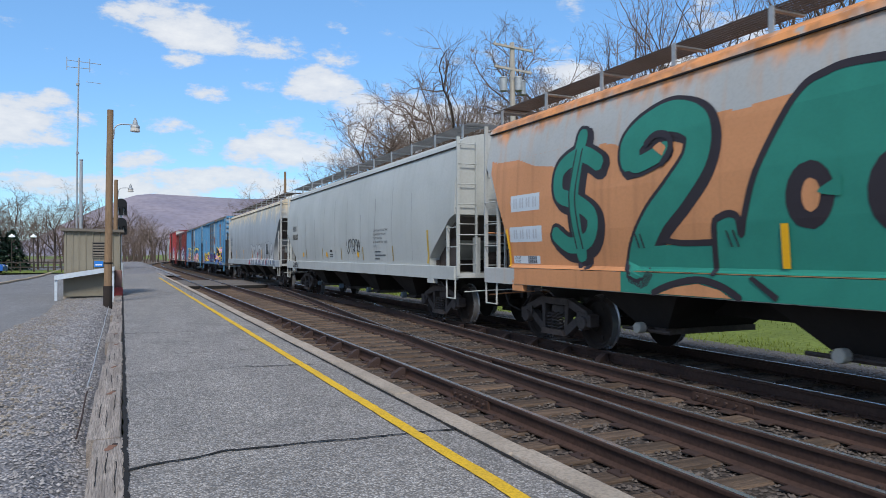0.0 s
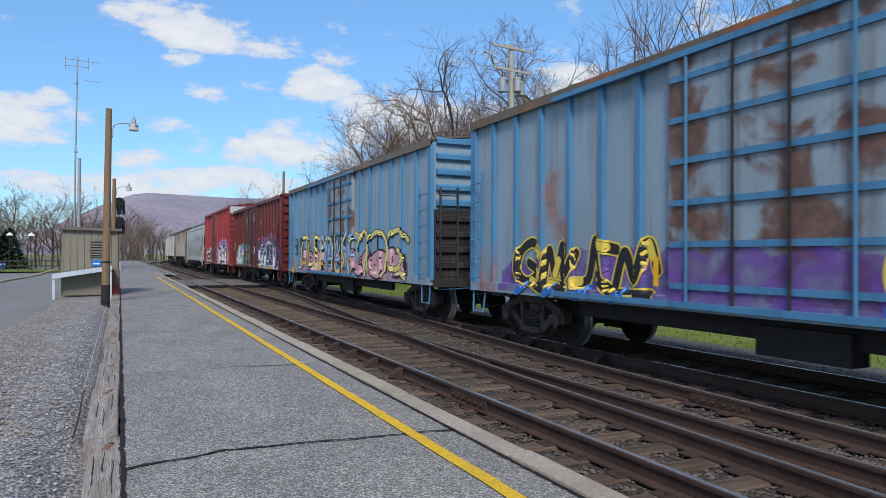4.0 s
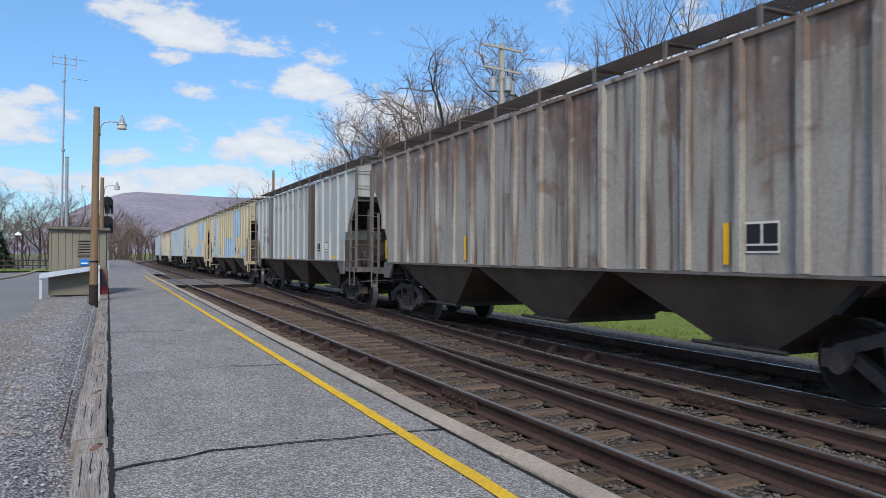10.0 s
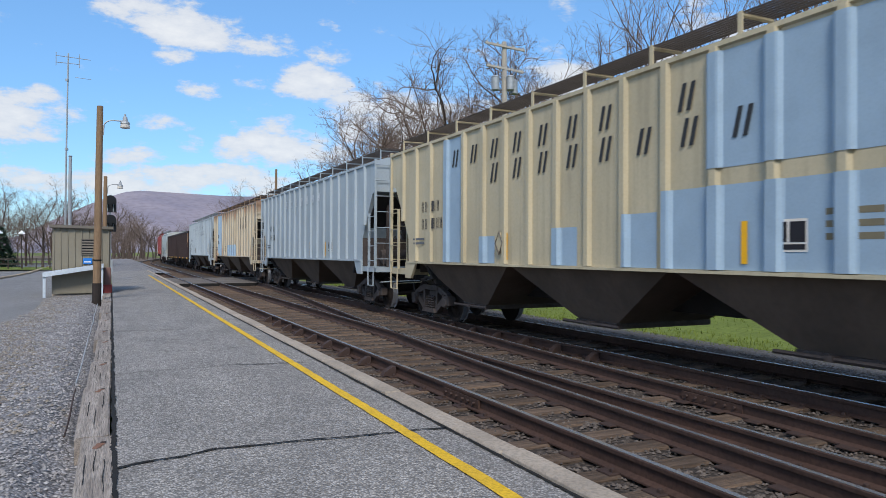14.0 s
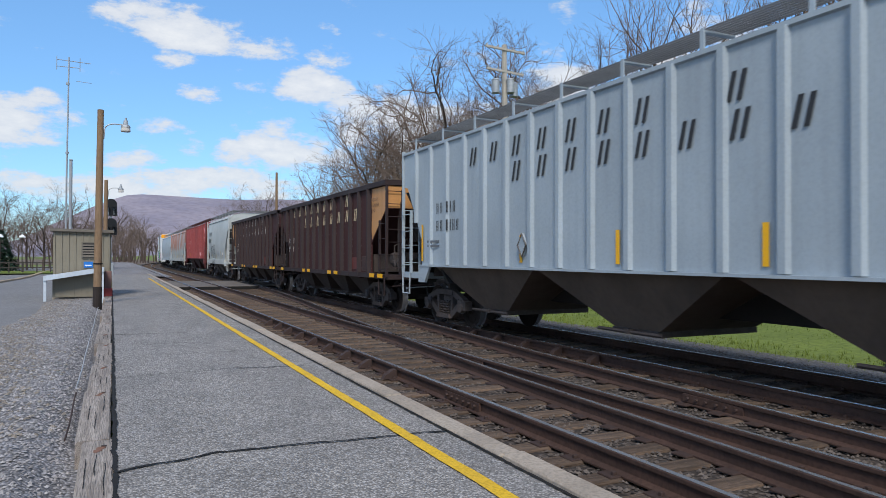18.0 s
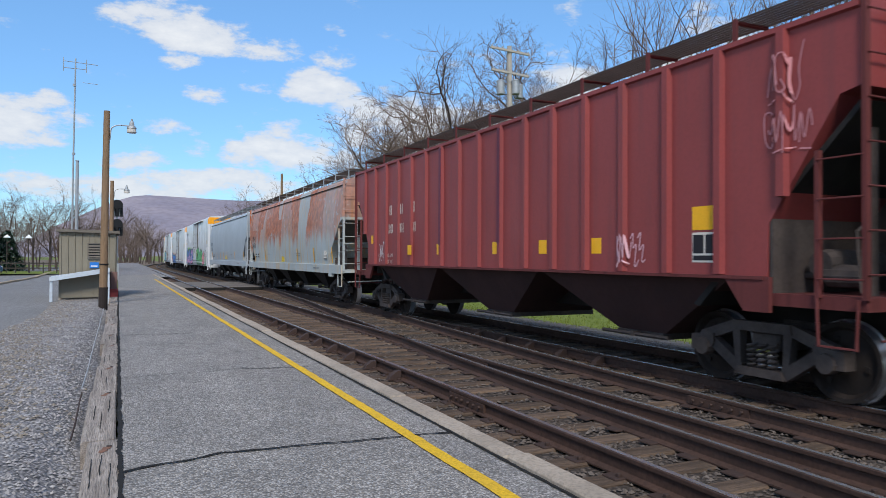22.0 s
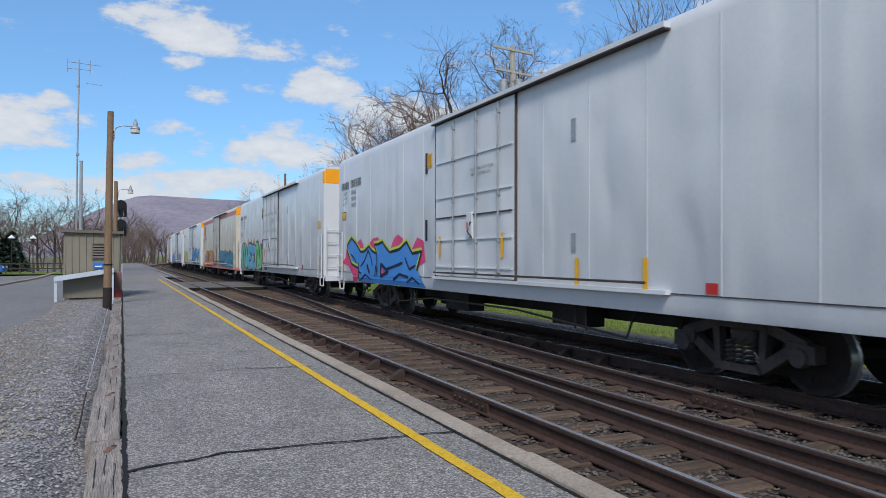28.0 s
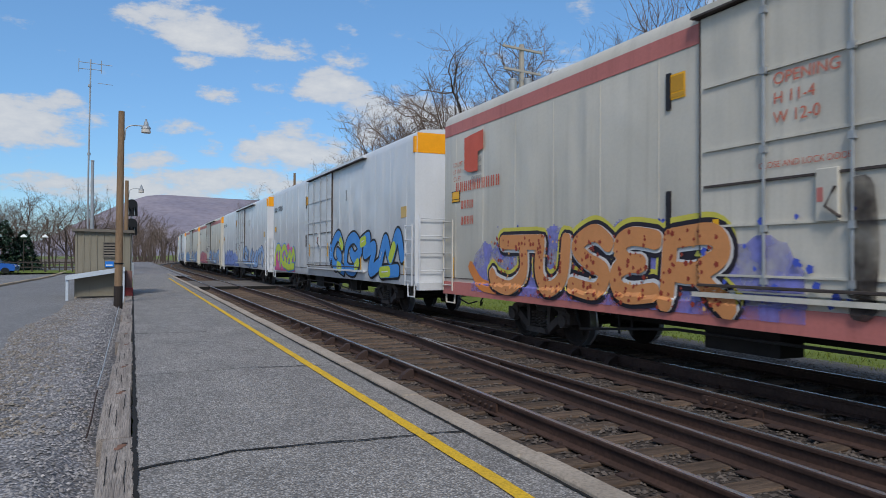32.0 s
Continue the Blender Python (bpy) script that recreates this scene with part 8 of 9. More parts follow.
        bars(car, L, sk, [(1.5, 2.25, 0.1, 0.22, 4, 0.24), (1.5, 1.9, 0.1, 0.22, 4, 0.22)], WLETTER)
        for u, w in ((0.45, 0.4), (4.12, 0.36), (4.87, 0.36), (7.61, 0.4), (8.37, 0.4), (11.9, 0.4), (12.55, 0.4)):
            part("reflector", Mesh().box(-1.54, -1.53, L / 2 - u - w / 2, L / 2 - u + w / 2, 1.02, 1.13), REFLECT, car)
        plate(car, L, sk, 10.15, 1.4, 0.6, 0.36, ink(96, 46, 42))
        plate(car, L, sk, 11.05, 1.4, 0.56, 0.44, ink(72, 52, 47), ink(58, 40, 38))
        if i == 15:
            text(car, L, lambda y, z: 1.455, 11.72, 3.16, 0.13, ["ROTARY", "COUPLER", "END"], ink(100, 74, 56))
    # short light grey hopper
    car, L, _ = CARS[17]
    sp = Spray(car, L, round_skin)
    tag = [(3.1, 2.22), (3.62, 2.3), (3.66, 2.05), (4.0, 2.12), (4.05, 2.34), (4.5, 2.4), (4.72, 2.2), (4.62, 1.9), (4.8, 1.75), (4.9, 1.12), (3.3, 1.1), (3.42, 1.5)]
    sp.fill(tag, ink(166, 172, 172), 1)
    sp.stroke(tag + tag[:1], 0.05, BLACKINK, 2, smooth=False)
    for st in ([(3.62, 2.05), (3.7, 1.45), (3.72, 1.12)], [(3.9, 1.1), (3.88, 1.75), (4.05, 2.1)], [(4.2, 1.12), (4.18, 1.7), (4.28, 2.05), (4.5, 2.1), (4.48, 1.85), (4.28, 1.78)], [(4.55, 1.12), (4.52, 1.6), (4.7, 1.72)]):
        sp.stroke(st, 0.045, BLACKINK, 2)
    scribble(sp, 2.35, 3.0, 1.95, 2.35, BLACKINK, 0.045, 3, 62)
    scribble(sp, 2.3, 2.95, 1.6, 1.9, BLACKINK, 0.04, 3, 63)
    sp.done("black outlined throw-up tag")
    bars(car, L, round_skin, [(1.5, 3.22, 0.19, 0.3, 4, 0.33), (1.5, 2.72, 0.15, 0.3, 6, 0.225)], ink(92, 98, 100), 0.15)
    reflectors(car, [L / 2 - u for u in (1.07, 3.24, 5.39, 7.6, 9.6)], 1.42, 1.95, lambda z: round_skin(0, z) + 0.01, 0.09, ink(176, 150, 50))
    plate(car, L, round_skin, 8.3, 1.75, 0.42, 0.42, BLACKINK, WLETTER)
    for k in range(5):
        bars(car, L, round_skin, [(6.3, 1.95 - 0.08 * k, 0.7, 0.03, 1, 1)], ink(180, 130, 134) if k == 0 else ink(140, 142, 144))
    # grey weld stains down the smooth sides
    for i in (1, 2, 7):
        car, L, _ = CARS[i]
        rnd = random.Random(500 + i)
        sp = Spray(car, L, round_skin, "weld_stain", 0.002)
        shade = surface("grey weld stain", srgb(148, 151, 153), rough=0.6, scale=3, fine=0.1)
        u = 2.0
        while u < L - 1.7:
            z = rnd.uniform(2.6, 3.5)
            sp.stroke([(u + rnd.gauss(0, 0.02), z - k * (z - 1.42) / 5) for k in range(6)], rnd.uniform(0.025, 0.05), shade, 0, taper=0.6)
            u += rnd.uniform(1.3, 1.44)
        sp.done("grey stains down the weld seams")
    # rusty and plain smooth hoppers
    for i in (19, 20):
        car, L, _ = CARS[i]
        bars(car, L, round_skin, [(1.15, 2.55, 0.1, 0.26, 4, 0.2), (1.15, 2.2, 0.1, 0.26, 5, 0.19), (2.1, 1.75, 0.4, 0.06, 2, 0.6), (2.1, 1.62, 0.4, 0.06, 2, 0.6)], LETTER)
        reflectors(car, [L / 2 - u for u in ((1.75, 4.6, 11.39, 14.06, 16.5) if i == 19 else (1.75, 4.4, 6.3, 7.8, 9.61, 12.94, 16.4))], 1.42, 1.95, lambda z: round_skin(0, z) + 0.01, 0.12)
        plate(car, L, round_skin, 8.56 if i == 19 else 8.85, 1.55 if i == 19 else 1.6, 0.6, 0.3, ink(226, 200, 40), ink(196, 168, 40), 3)
        bars(car, L, round_skin, [(11.5, 1.75, 0.8, 0.04, 1, 1), (11.5, 1.67, 0.7, 0.04, 1, 1), (14.5, 1.22, 0.9, 0.05, 1, 1), (5.4, 1.75, 0.6, 0.03, 1, 1)], ink(134, 138, 142))
    plate(CARS[19][0], CARS[19][1], round_skin, 15.6, 1.75, 0.4, 0.42, BLACKINK, WLETTER)


mark_cars()


def mark_reefers():
    teal, grn, org, pnk, blue, lime, vio = ink(70, 170, 190), ink(120, 200, 150), ink(214, 130, 66), ink(220, 96, 150), ink(70, 140, 214), ink(190, 206, 70), ink(112, 100, 190)
    gold = ink(206, 172, 104)
    for k, (car, L, _) in enumerate(CARS[21:]):
        sk = reefer_skin(-1.78, 1.82, k == 3)
        bars(car, L, sk, [(0.42, 3.92, 0.15, 0.24, 4, 0.2), (1.4, 3.94, 0.12, 0.24, 6, 0.18)], LETTER) if k != 3 else None
        if k < 4:
            text(car, L, sk, 0.5, 3.62, 0.14, ["LD LMT", "LT WT", "CU FT"], LETTER if k != 3 else ink(196, 110, 90))
            bars(car, L, sk, [(1.45, 3.66 - 0.2 * q, 0.07, 0.13, 5, 0.095) for q in range(3)], ink(140, 142, 146))
        plate(car, L, sk, 0.62, 2.95, 0.42, 0.26, BLACKINK, REFLECT, 1)
        plate(car, L, sk, 7.62, 3.9, 0.3, 0.34, REFLECT, ink(190, 140, 40), 1)
        plate(car, L, sk, 19.0, 2.8, 0.42, 0.3, gold)
        reflectors(car, [L / 2 - u for u in (0.5, 13.58, 15.2, 19.1)], 1.12, 1.6, lambda z: 1.515, 0.1)
        reflectors(car, [L / 2 - u for u in (8.36, 11.24)], 1.6, 2.08, lambda z: 1.565, 0.1)
        if k < 3:
            text(car, L, lambda y, z: 1.557, 9.9, 3.4, 0.085, ["CLOSE AND LOCK DOOR", "BEFORE MOVING CAR"], ink(110, 114, 120), 1.25)
        plate(car, L, sk, 16.4, 1.22, 0.2, 0.14, ink(190, 50, 50))
        part("vent_plate", Mesh().box(-1.516, -1.5, L / 2 - 13.54, L / 2 - 13.42, 3.5, 3.86), GALV, car)
        part("vent_plate", Mesh().box(-1.516, -1.5, L / 2 - 13.54, L / 2 - 13.42, 1.7, 2.0), GALV, car)
        part("placard", Mesh().box(-1.525, -1.5, L / 2 - 7.5, L / 2 - 7.42, 3.6, 4.1), BLACKINK, car)
        part("placard", Mesh().box(-1.525, -1.5, L / 2 - 7.5, L / 2 - 7.42, 2.0, 2.5), BLACKINK, car)
        # warning words on the leading end
        for q, line in enumerate(("EXCESS HEIGHT CAR", "NO RUNNING BOARD")[:2 if k == 3 else 1]):
            cu = bpy.data.curves.new("stencil", "FONT")
            cu.body, cu.size = line, 0.16
            tmp = bpy.data.objects.new("stencil", cu)
            me = bpy.data.meshes.new_from_object(tmp)
            bpy.data.objects.remove(tmp)
            me.materials.clear()
            me.materials.append(LETTER)
            tagged(link("stencil", me, car, at=pose((-0.55, -1.1)[q], -L / 2 - 0.012, (4.55, 4.36)[q], 90, 0, 0)), kind="stuff")
        sp = Spray(car, L, sk)
        if k == 0:
            sp.cloud(0.5, 7.3, 1.2, 2.6, haze(150, 214, 90, 0.1, 1.0), 0, 1, 5)
            sp.cloud(0.8, 7.6, 0.9, 2.4, BLACKINK, 1, 71, 8)
            lettering(sp, 0.8, 7.4, 0.9, 2.4, ["A", "N", 6, "U", 5, 8], [ink(56, 128, 190), ink(206, 150, 190)], BLACKINK, 0.34, seed=72, shine=WHITEINK)
            lettering(sp, 0.9, 7.2, 0.9, 1.7, [2, 9, 4, 1, 0], [ink(196, 160, 204), ink(92, 150, 206)], ink(36, 34, 70), 0.16, seed=77, layer=4, shine=WHITEINK)
            dots(sp, 0.9, 7.2, 0.95, 2.2, ink(120, 96, 170), 30, 0.06, 78, 6)
            sp.stroke([(1.2, 1.05), (3, 1.15), (5, 1.05), (7, 1.15)], 0.26, ink(228, 150, 166), 5)
            dots(sp, 0.9, 3, 1.2, 2.0, ink(240, 150, 110), 6, 0.08, 4)
            sp.cloud(10.8, 18.8, 0.9, 1.9, ink(120, 190, 140), 0, 73, 8)
            lettering(sp, 10.9, 15.4, 0.9, 2.3, [1, 0, 2, 5], [ink(96, 180, 120)], ink(50, 70, 70), 0.34, seed=74, shine=ink(180, 220, 190))
            lettering(sp, 15.4, 17.2, 0.9, 2.1, [2, 4], [ink(226, 150, 160)], BLACKINK, 0.24, seed=75)
            lettering(sp, 17.2, 19.1, 0.9, 2.1, [3, 8, 7], [WHITEINK], BLACKINK, 0.18, seed=76)
        elif k == 1:
            wild = [(2.2, 0.86), (2.19, 1.27), (1.52, 1.39), (1.0, 1.82), (1.05, 2.0), (1.47, 2.21), (1.95, 2.03), (2.43, 1.77), (2.75, 1.78), (3.21, 1.93), (3.46, 1.8), (3.9, 1.7),
                    (3.7, 1.97), (4.05, 1.98), (4.37, 2.04), (4.6, 1.9), (4.96, 1.74), (5.7, 1.82), (6.2, 2.0), (6.6, 1.7), (7.2, 1.75), (6.9, 1.3), (7.4, 0.86)]
            for blob in ([(0.43, 1.42), (0.8, 1.58), (0.95, 2.0), (1.6, 1.6), (2.25, 1.1), (1.95, 0.86), (1.5, 0.86), (1.61, 1.05), (1.14, 1.32)],
                         [(1.9, 1.9), (2.05, 2.06), (2.35, 2.17), (2.6, 2.0), (2.75, 1.7)], [(3.0, 1.8), (3.3, 2.05), (3.6, 2.17), (3.94, 2.18), (4.25, 2.0), (4.0, 1.8)],
                         [(4.9, 1.7), (5.1, 1.95), (5.28, 2.12), (5.56, 2.21), (5.9, 2.1), (6.0, 1.8)], [(6.4, 1.7), (6.9, 2.1), (7.3, 2.0), (7.4, 1.5), (7.0, 1.4)]):
                sp.fill(blob, ink(214, 70, 120), 0)
            sp.fill(wild, blue, 1)
            sp.stroke([(u - 0.02, z + 0.05) for u, z in wild[:-1]], 0.1, lime, 2, smooth=False)
            sp.stroke(wild[:-1], 0.07, ink(26, 30, 48), 3, smooth=False)
            for pts, w in (([(1.43, 1.7), (1.75, 1.58), (2.03, 1.42)], 0.05), ([(2.43, 1.33), (2.8, 1.5), (3.14, 1.81), (3.4, 1.59), (3.53, 1.36)], 0.05), ([(2.35, 0.9), (2.87, 1.09), (3.37, 0.95)], 0.05),
                           ([(3.05, 1.36), (3.24, 1.16)], 0.11), ([(3.74, 1.05), (3.82, 1.37), (3.94, 1.08)], 0.06), ([(4.26, 1.4), (4.24, 1.07), (4.85, 1.21), (4.29, 1.41)], 0.1),
                           ([(4.8, 1.29), (5.3, 1.36), (5.9, 1.46)], 0.07), ([(5.24, 1.0), (5.7, 1.16), (6.3, 1.1)], 0.07), ([(3.91, 1.66), (3.94, 1.19)], 0.06), ([(2.2, 1.45), (2.23, 1.16), (2.5, 1.12)], 0.05),
                           ([(6.1, 1.6), (6.4, 1.3), (6.8, 1.4)], 0.06), ([(6.2, 0.95), (6.6, 1.1), (7.0, 0.95)], 0.05)):
                sp.stroke(pts, w, ink(26, 30, 60), 4, smooth=False)
            sp.fill([(4.36, 1.14), (4.36, 1.3), (4.62, 1.19)], ink(214, 70, 120), 5)
        elif k == 2:
            sp.cloud(0.3, 7.7, 0.9, 2.66, haze(206, 172, 112, 0.0, 0.75), 0, 91, 7)
            tones = (ink(96, 176, 150), ink(84, 170, 200), ink(120, 150, 196), ink(110, 186, 120))
            for n, (letter, a, b) in enumerate((("N", 0.75, 2.75), ("E", 2.85, 4.2), ("E", 4.2, 5.4), ("N", 5.4, 7.2))):
                lettering(sp, a, b, 0.84, 2.38, [letter], [tones[n]], BLACKINK, 0.44, seed=92 + n, slant=0.05, jit=0.01)
                lettering(sp, a, b, 0.84, 2.38, [letter], ink(186, 222, 226), None, 0.03, seed=92 + n, layer=5, slant=0.05, jit=0.01)
                dots(sp, a + 0.1, b - 0.1, 0.95, 1.7, tones[(n + 1) % 4], 14, 0.09, 95 + n, 4)
                dots(sp, a + 0.2, b - 0.2, 1.6, 2.2, ink(36, 60, 84), 9, 0.05, 99 + n, 5)
            scribble(sp, 8.0, 8.8, 0.95, 1.2, BLACKINK, 0.04, 4, 98)
        elif k == 3:
            sp.cloud(1.5, 9.6, 0.88, 2.15, haze(132, 134, 214, 0.1, 0.9), 0, 101, 9)
            sp.stroke([(1.4, 1.4), (1.9, 1.05), (2.6, 0.98)], 0.24, org, 1)
            for n, (letter, a, b) in enumerate((("J", 2.3, 4.2), ("U", 4.05, 5.05), ("S", 5.1, 6.15), ("E", 6.2, 7.2), ("R", 7.2, 8.6))):
                lettering(sp, a, b, 0.84, 2.05, [letter], [WHITEINK], ink(40, 34, 46), 0.34, shadow=ink(206, 196, 84), seed=102 + n, drop=(-0.03, 0.06), slant=0.06, jit=0.01)
                lettering(sp, a, b, 0.84, 2.05, [letter], [ink(206, 140, 88)], None, 0.28, seed=102 + n, layer=6, slant=0.06, jit=0.01)
                dots(sp, a + 0.1, b - 0.15, 0.9, 1.98, ink(150, 60, 44), 46, 0.036, 107 + n, 9)
                dots(sp, a + 0.05, b - 0.1, 0.95, 1.95, ink(222, 170, 106), 24, 0.03, 127 + n, 7)
            dots(sp, 7.9, 10.2, 1.1, 2.1, ink(70, 90, 190), 26, 0.05, 9, 7)
            dots(sp, 2.6, 8.4, 1.7, 2.2, ink(60, 76, 170), 40, 0.035, 13, 0)
            sp.cloud(11.2, 18.9, 0.88, 2.0, haze(226, 158, 84, 0.1, 1.0), 0, 103, 9)
            blu2, ln = ink(72, 140, 166), ink(28, 54, 92)
            for n, gs in enumerate(([5, 0, 7, 10, 2, 5], [2, 5, 0, 3, 7, 10])):
                lettering(sp, 11.6, 18.6, 0.86, 2.05, gs, blu2, ln, 0.24 - 0.06 * n, seed=104 + n, layer=1 + 2 * n, jit=0.08, slant=0.2, shine=ink(150, 204, 214))
            logo = ink(206, 92, 70)
            sp.fill([(1.1, 3.5), (1.1, 4.2), (2.0, 4.25), (2.0, 3.85), (1.75, 3.85), (1.75, 3.42), (1.35, 3.42)], logo, 5)
            bars(car, L, sk, [(0.7, 3.15, 0.13, 0.22, 10, 0.21), (0.95, 2.75, 0.1, 0.18, 4, 0.16), (0.95, 2.4, 0.1, 0.18, 4, 0.16)], logo)
            text(car, L, lambda y, z: 1.557, 9.2, 3.55, 0.19, ["OPENING", "H 11-4", "W 12-0"], ink(200, 110, 90))
            text(car, L, lambda y, z: 1.557, 9.0, 2.62, 0.1, ["CLOSE AND LOCK DOOR"], ink(200, 110, 90))
            sp.stroke([(10.25, 2.3), (10.3, 1.7), (10.25, 1.1)], 0.3, haze(52, 44, 42, 0.3, 1.0), 8)
        elif k == 4:
            sp.cloud(0.4, 5.2, 0.9, 2.2, pnk, 0, 111, 5)
            lettering(sp, 0.5, 5.2, 0.9, 2.2, [8, 1, 2], [lime], blue, 0.3, seed=112)
            lettering(sp, 11.4, 18.8, 0.9, 2.4, [1, 4, 0, 2], [blue, lime], BLACKINK, 0.36, seed=113, shine=WHITEINK)
        else:
            c = (ink(120, 140, 200), ink(190, 110, 120), ink(110, 150, 200), ink(150, 160, 190), ink(190, 130, 130))[k % 5]
            sp.cloud(1, 9, 0.9, 1.9, c, 0, 120 + k, 6)
            lettering(sp, 1.2, 6.5, 0.9, 2.1, [2, 1, 0], [c], ink(60, 70, 120), 0.28, seed=130 + k)
            lettering(sp, 11, 18.5, 0.9, 2.1, [1, 3, 2, 6], [ink(140, 170, 210)], ink(70, 70, 110), 0.28, seed=140 + k)
        sp.done("colourful spray lettering")


mark_reefers()

# ---- trees ----
TWIG = surface("bare twigs", srgb(118, 103, 94), srgb(86, 75, 69), rough=0.95, scale=2, grain=8)


def bare_tree(seed, height, wide=1.0, kids=(5, 5, 5, 4, 3), lean=0.0, up=0.05, thick=0.014, bole=0.36, reach=(0.72, 1.05)):
    """A leafless tree: a bole that forks into crooked limbs, each with ever shorter crooked branches and twigs."""
    rnd = random.Random(seed)
    trunk, twigs = Mesh(), Mesh()
    levels = len(kids)
    bends, crook = (6, 7, 5, 4, 2, 1), (0.09, 0.2, 0.27, 0.3, 0.32, 0.3)

    def grow(p, d, ln, r, lev):
        pts, dirs, q = [p], [], p.copy()
        n, k = bends[lev] if lev < levels else 1, crook[lev]
        for i in range(n):
            d = (d + Vector((rnd.gauss(0, k), rnd.gauss(0, k), up + rnd.gauss(0, k * 0.8)))).normalized()
            q = q + d * (ln / n)
            pts.append(q.copy())
            dirs.append(d.copy())
        (trunk if lev < 2 else twigs).tube(pts, r, 7 if lev == 0 else 5 if lev == 1 else 3, r * (0.6 if lev == 0 else 0.35), cap=False)
        if lev >= levels:
            return
        for c in range(kids[lev]):
            t = 1.0 if c == 0 else rnd.uniform(0.5, 1.0) if lev == 0 else rnd.uniform(0.18, 1.0)
            i = min(n - 1, int(t * n))
            base = pts[i].lerp(pts[i + 1], t * n - i) if t < 1 else pts[-1]
            dd = dirs[i]
            a = rnd.uniform(0, 6.283)
            tilt = (rnd.uniform(0.45, 0.95) if lev == 0 else rnd.uniform(0.5, 1.15)) * wide if c else rnd.uniform(0.1, 0.4)
            s = dd.orthogonal().normalized()
            u = s.cross(dd)
            nd = (dd * math.cos(tilt) + (s * math.cos(a) + u * math.sin(a)) * math.sin(tilt)).normalized()
            f = rnd.uniform(*reach) if lev == 0 else rnd.uniform(0.34, 0.62) * (1.25 - 0.45 * t)
            grow(base, nd, ln * f, max(0.0055, r * rnd.uniform(0.34, 0.5)), lev + 1)
    grow(Vector((0, 0, -0.3)), Vector((lean + rnd.gauss(0, 0.05), rnd.gauss(0, 0.05), 1)).normalized(), height * bole, height * thick, 0)
    top = max(v[2] for v in twigs.v)
    k = height / top
    for m in (trunk, twigs):
        m.v = [(x * k, y * k, z * k) for x, y, z in m.v]
    return trunk.data("trunk", BARK), twigs.data("crown", TWIG)


TREE_KINDS = [bare_tree(11 + k, 15.0, w, kids, ln, u, th, bole, reach) for k, (w, ln, u, kids, th, bole, reach) in enumerate((
    (0.95, 0.0, 0.05, (6, 7, 6, 4, 3), 0.013, 0.34, (0.75, 1.1)), (0.85, 0.1, 0.06, (5, 7, 6, 4, 3), 0.012, 0.38, (0.7, 1.0)), (1.0, -0.16, 0.04, (5, 7, 6, 4, 3), 0.015, 0.36, (0.8, 1.2)),
    (0.95, 0.05, 0.05, (6, 6, 6, 4, 3), 0.013, 0.32, (0.8, 1.1)), (0.75, 0.0, 0.08, (8, 5, 4, 3), 0.0085, 0.62, (0.3, 0.55)), (0.7, 0.05, 0.08, (8, 5, 4, 3), 0.008, 0.6, (0.32, 0.6)),
    (0.85, 0.0, 0.08, (6, 6, 6, 4, 3), 0.009, 0.66, (0.34, 0.48))))]
SHRUB_KINDS = [bare_tree(41 + k, 6.0, 0.9, (6, 5, 4, 3), 0.0, 0.08, 0.01) for k in range(3)]
FAR_KINDS = [bare_tree(61 + k, 15.0, 0.8, (6, 5, 4, 3), 0.0, 0.06, 0.014) for k in range(3)]
THICKET_KINDS = [bare_tree(81 + k, 6.0, 1.0, (5, 4, 4), 0.0, 0.08, 0.014) for k in range(3)]


def tree(k, x, y, h, turn, label="bare leafless deciduous tree with grey twigs", kinds=None, base=15.0, name="tree"):
    kinds = kinds or TREE_KINDS
    t = thing(name, label, "tree" if name == "tree" else "shrub", "bare trees beside the railway", at=pose(x, y, ground_z(x, y), 0, 0, turn) @ Matrix.Scale(h / base, 4))
    link("trunk", kinds[k % len(kinds)][0], t)
    link("crown", kinds[k % len(kinds)][1], t)
    return t


def by_bearing(a, el, d):
    """Place and height of what stands d metres off, a degrees to the right of the track, with its top el degrees up."""
    return d * math.sin(radians(a)), d * math.cos(radians(a)), d * math.tan(radians(el)) + 1.9


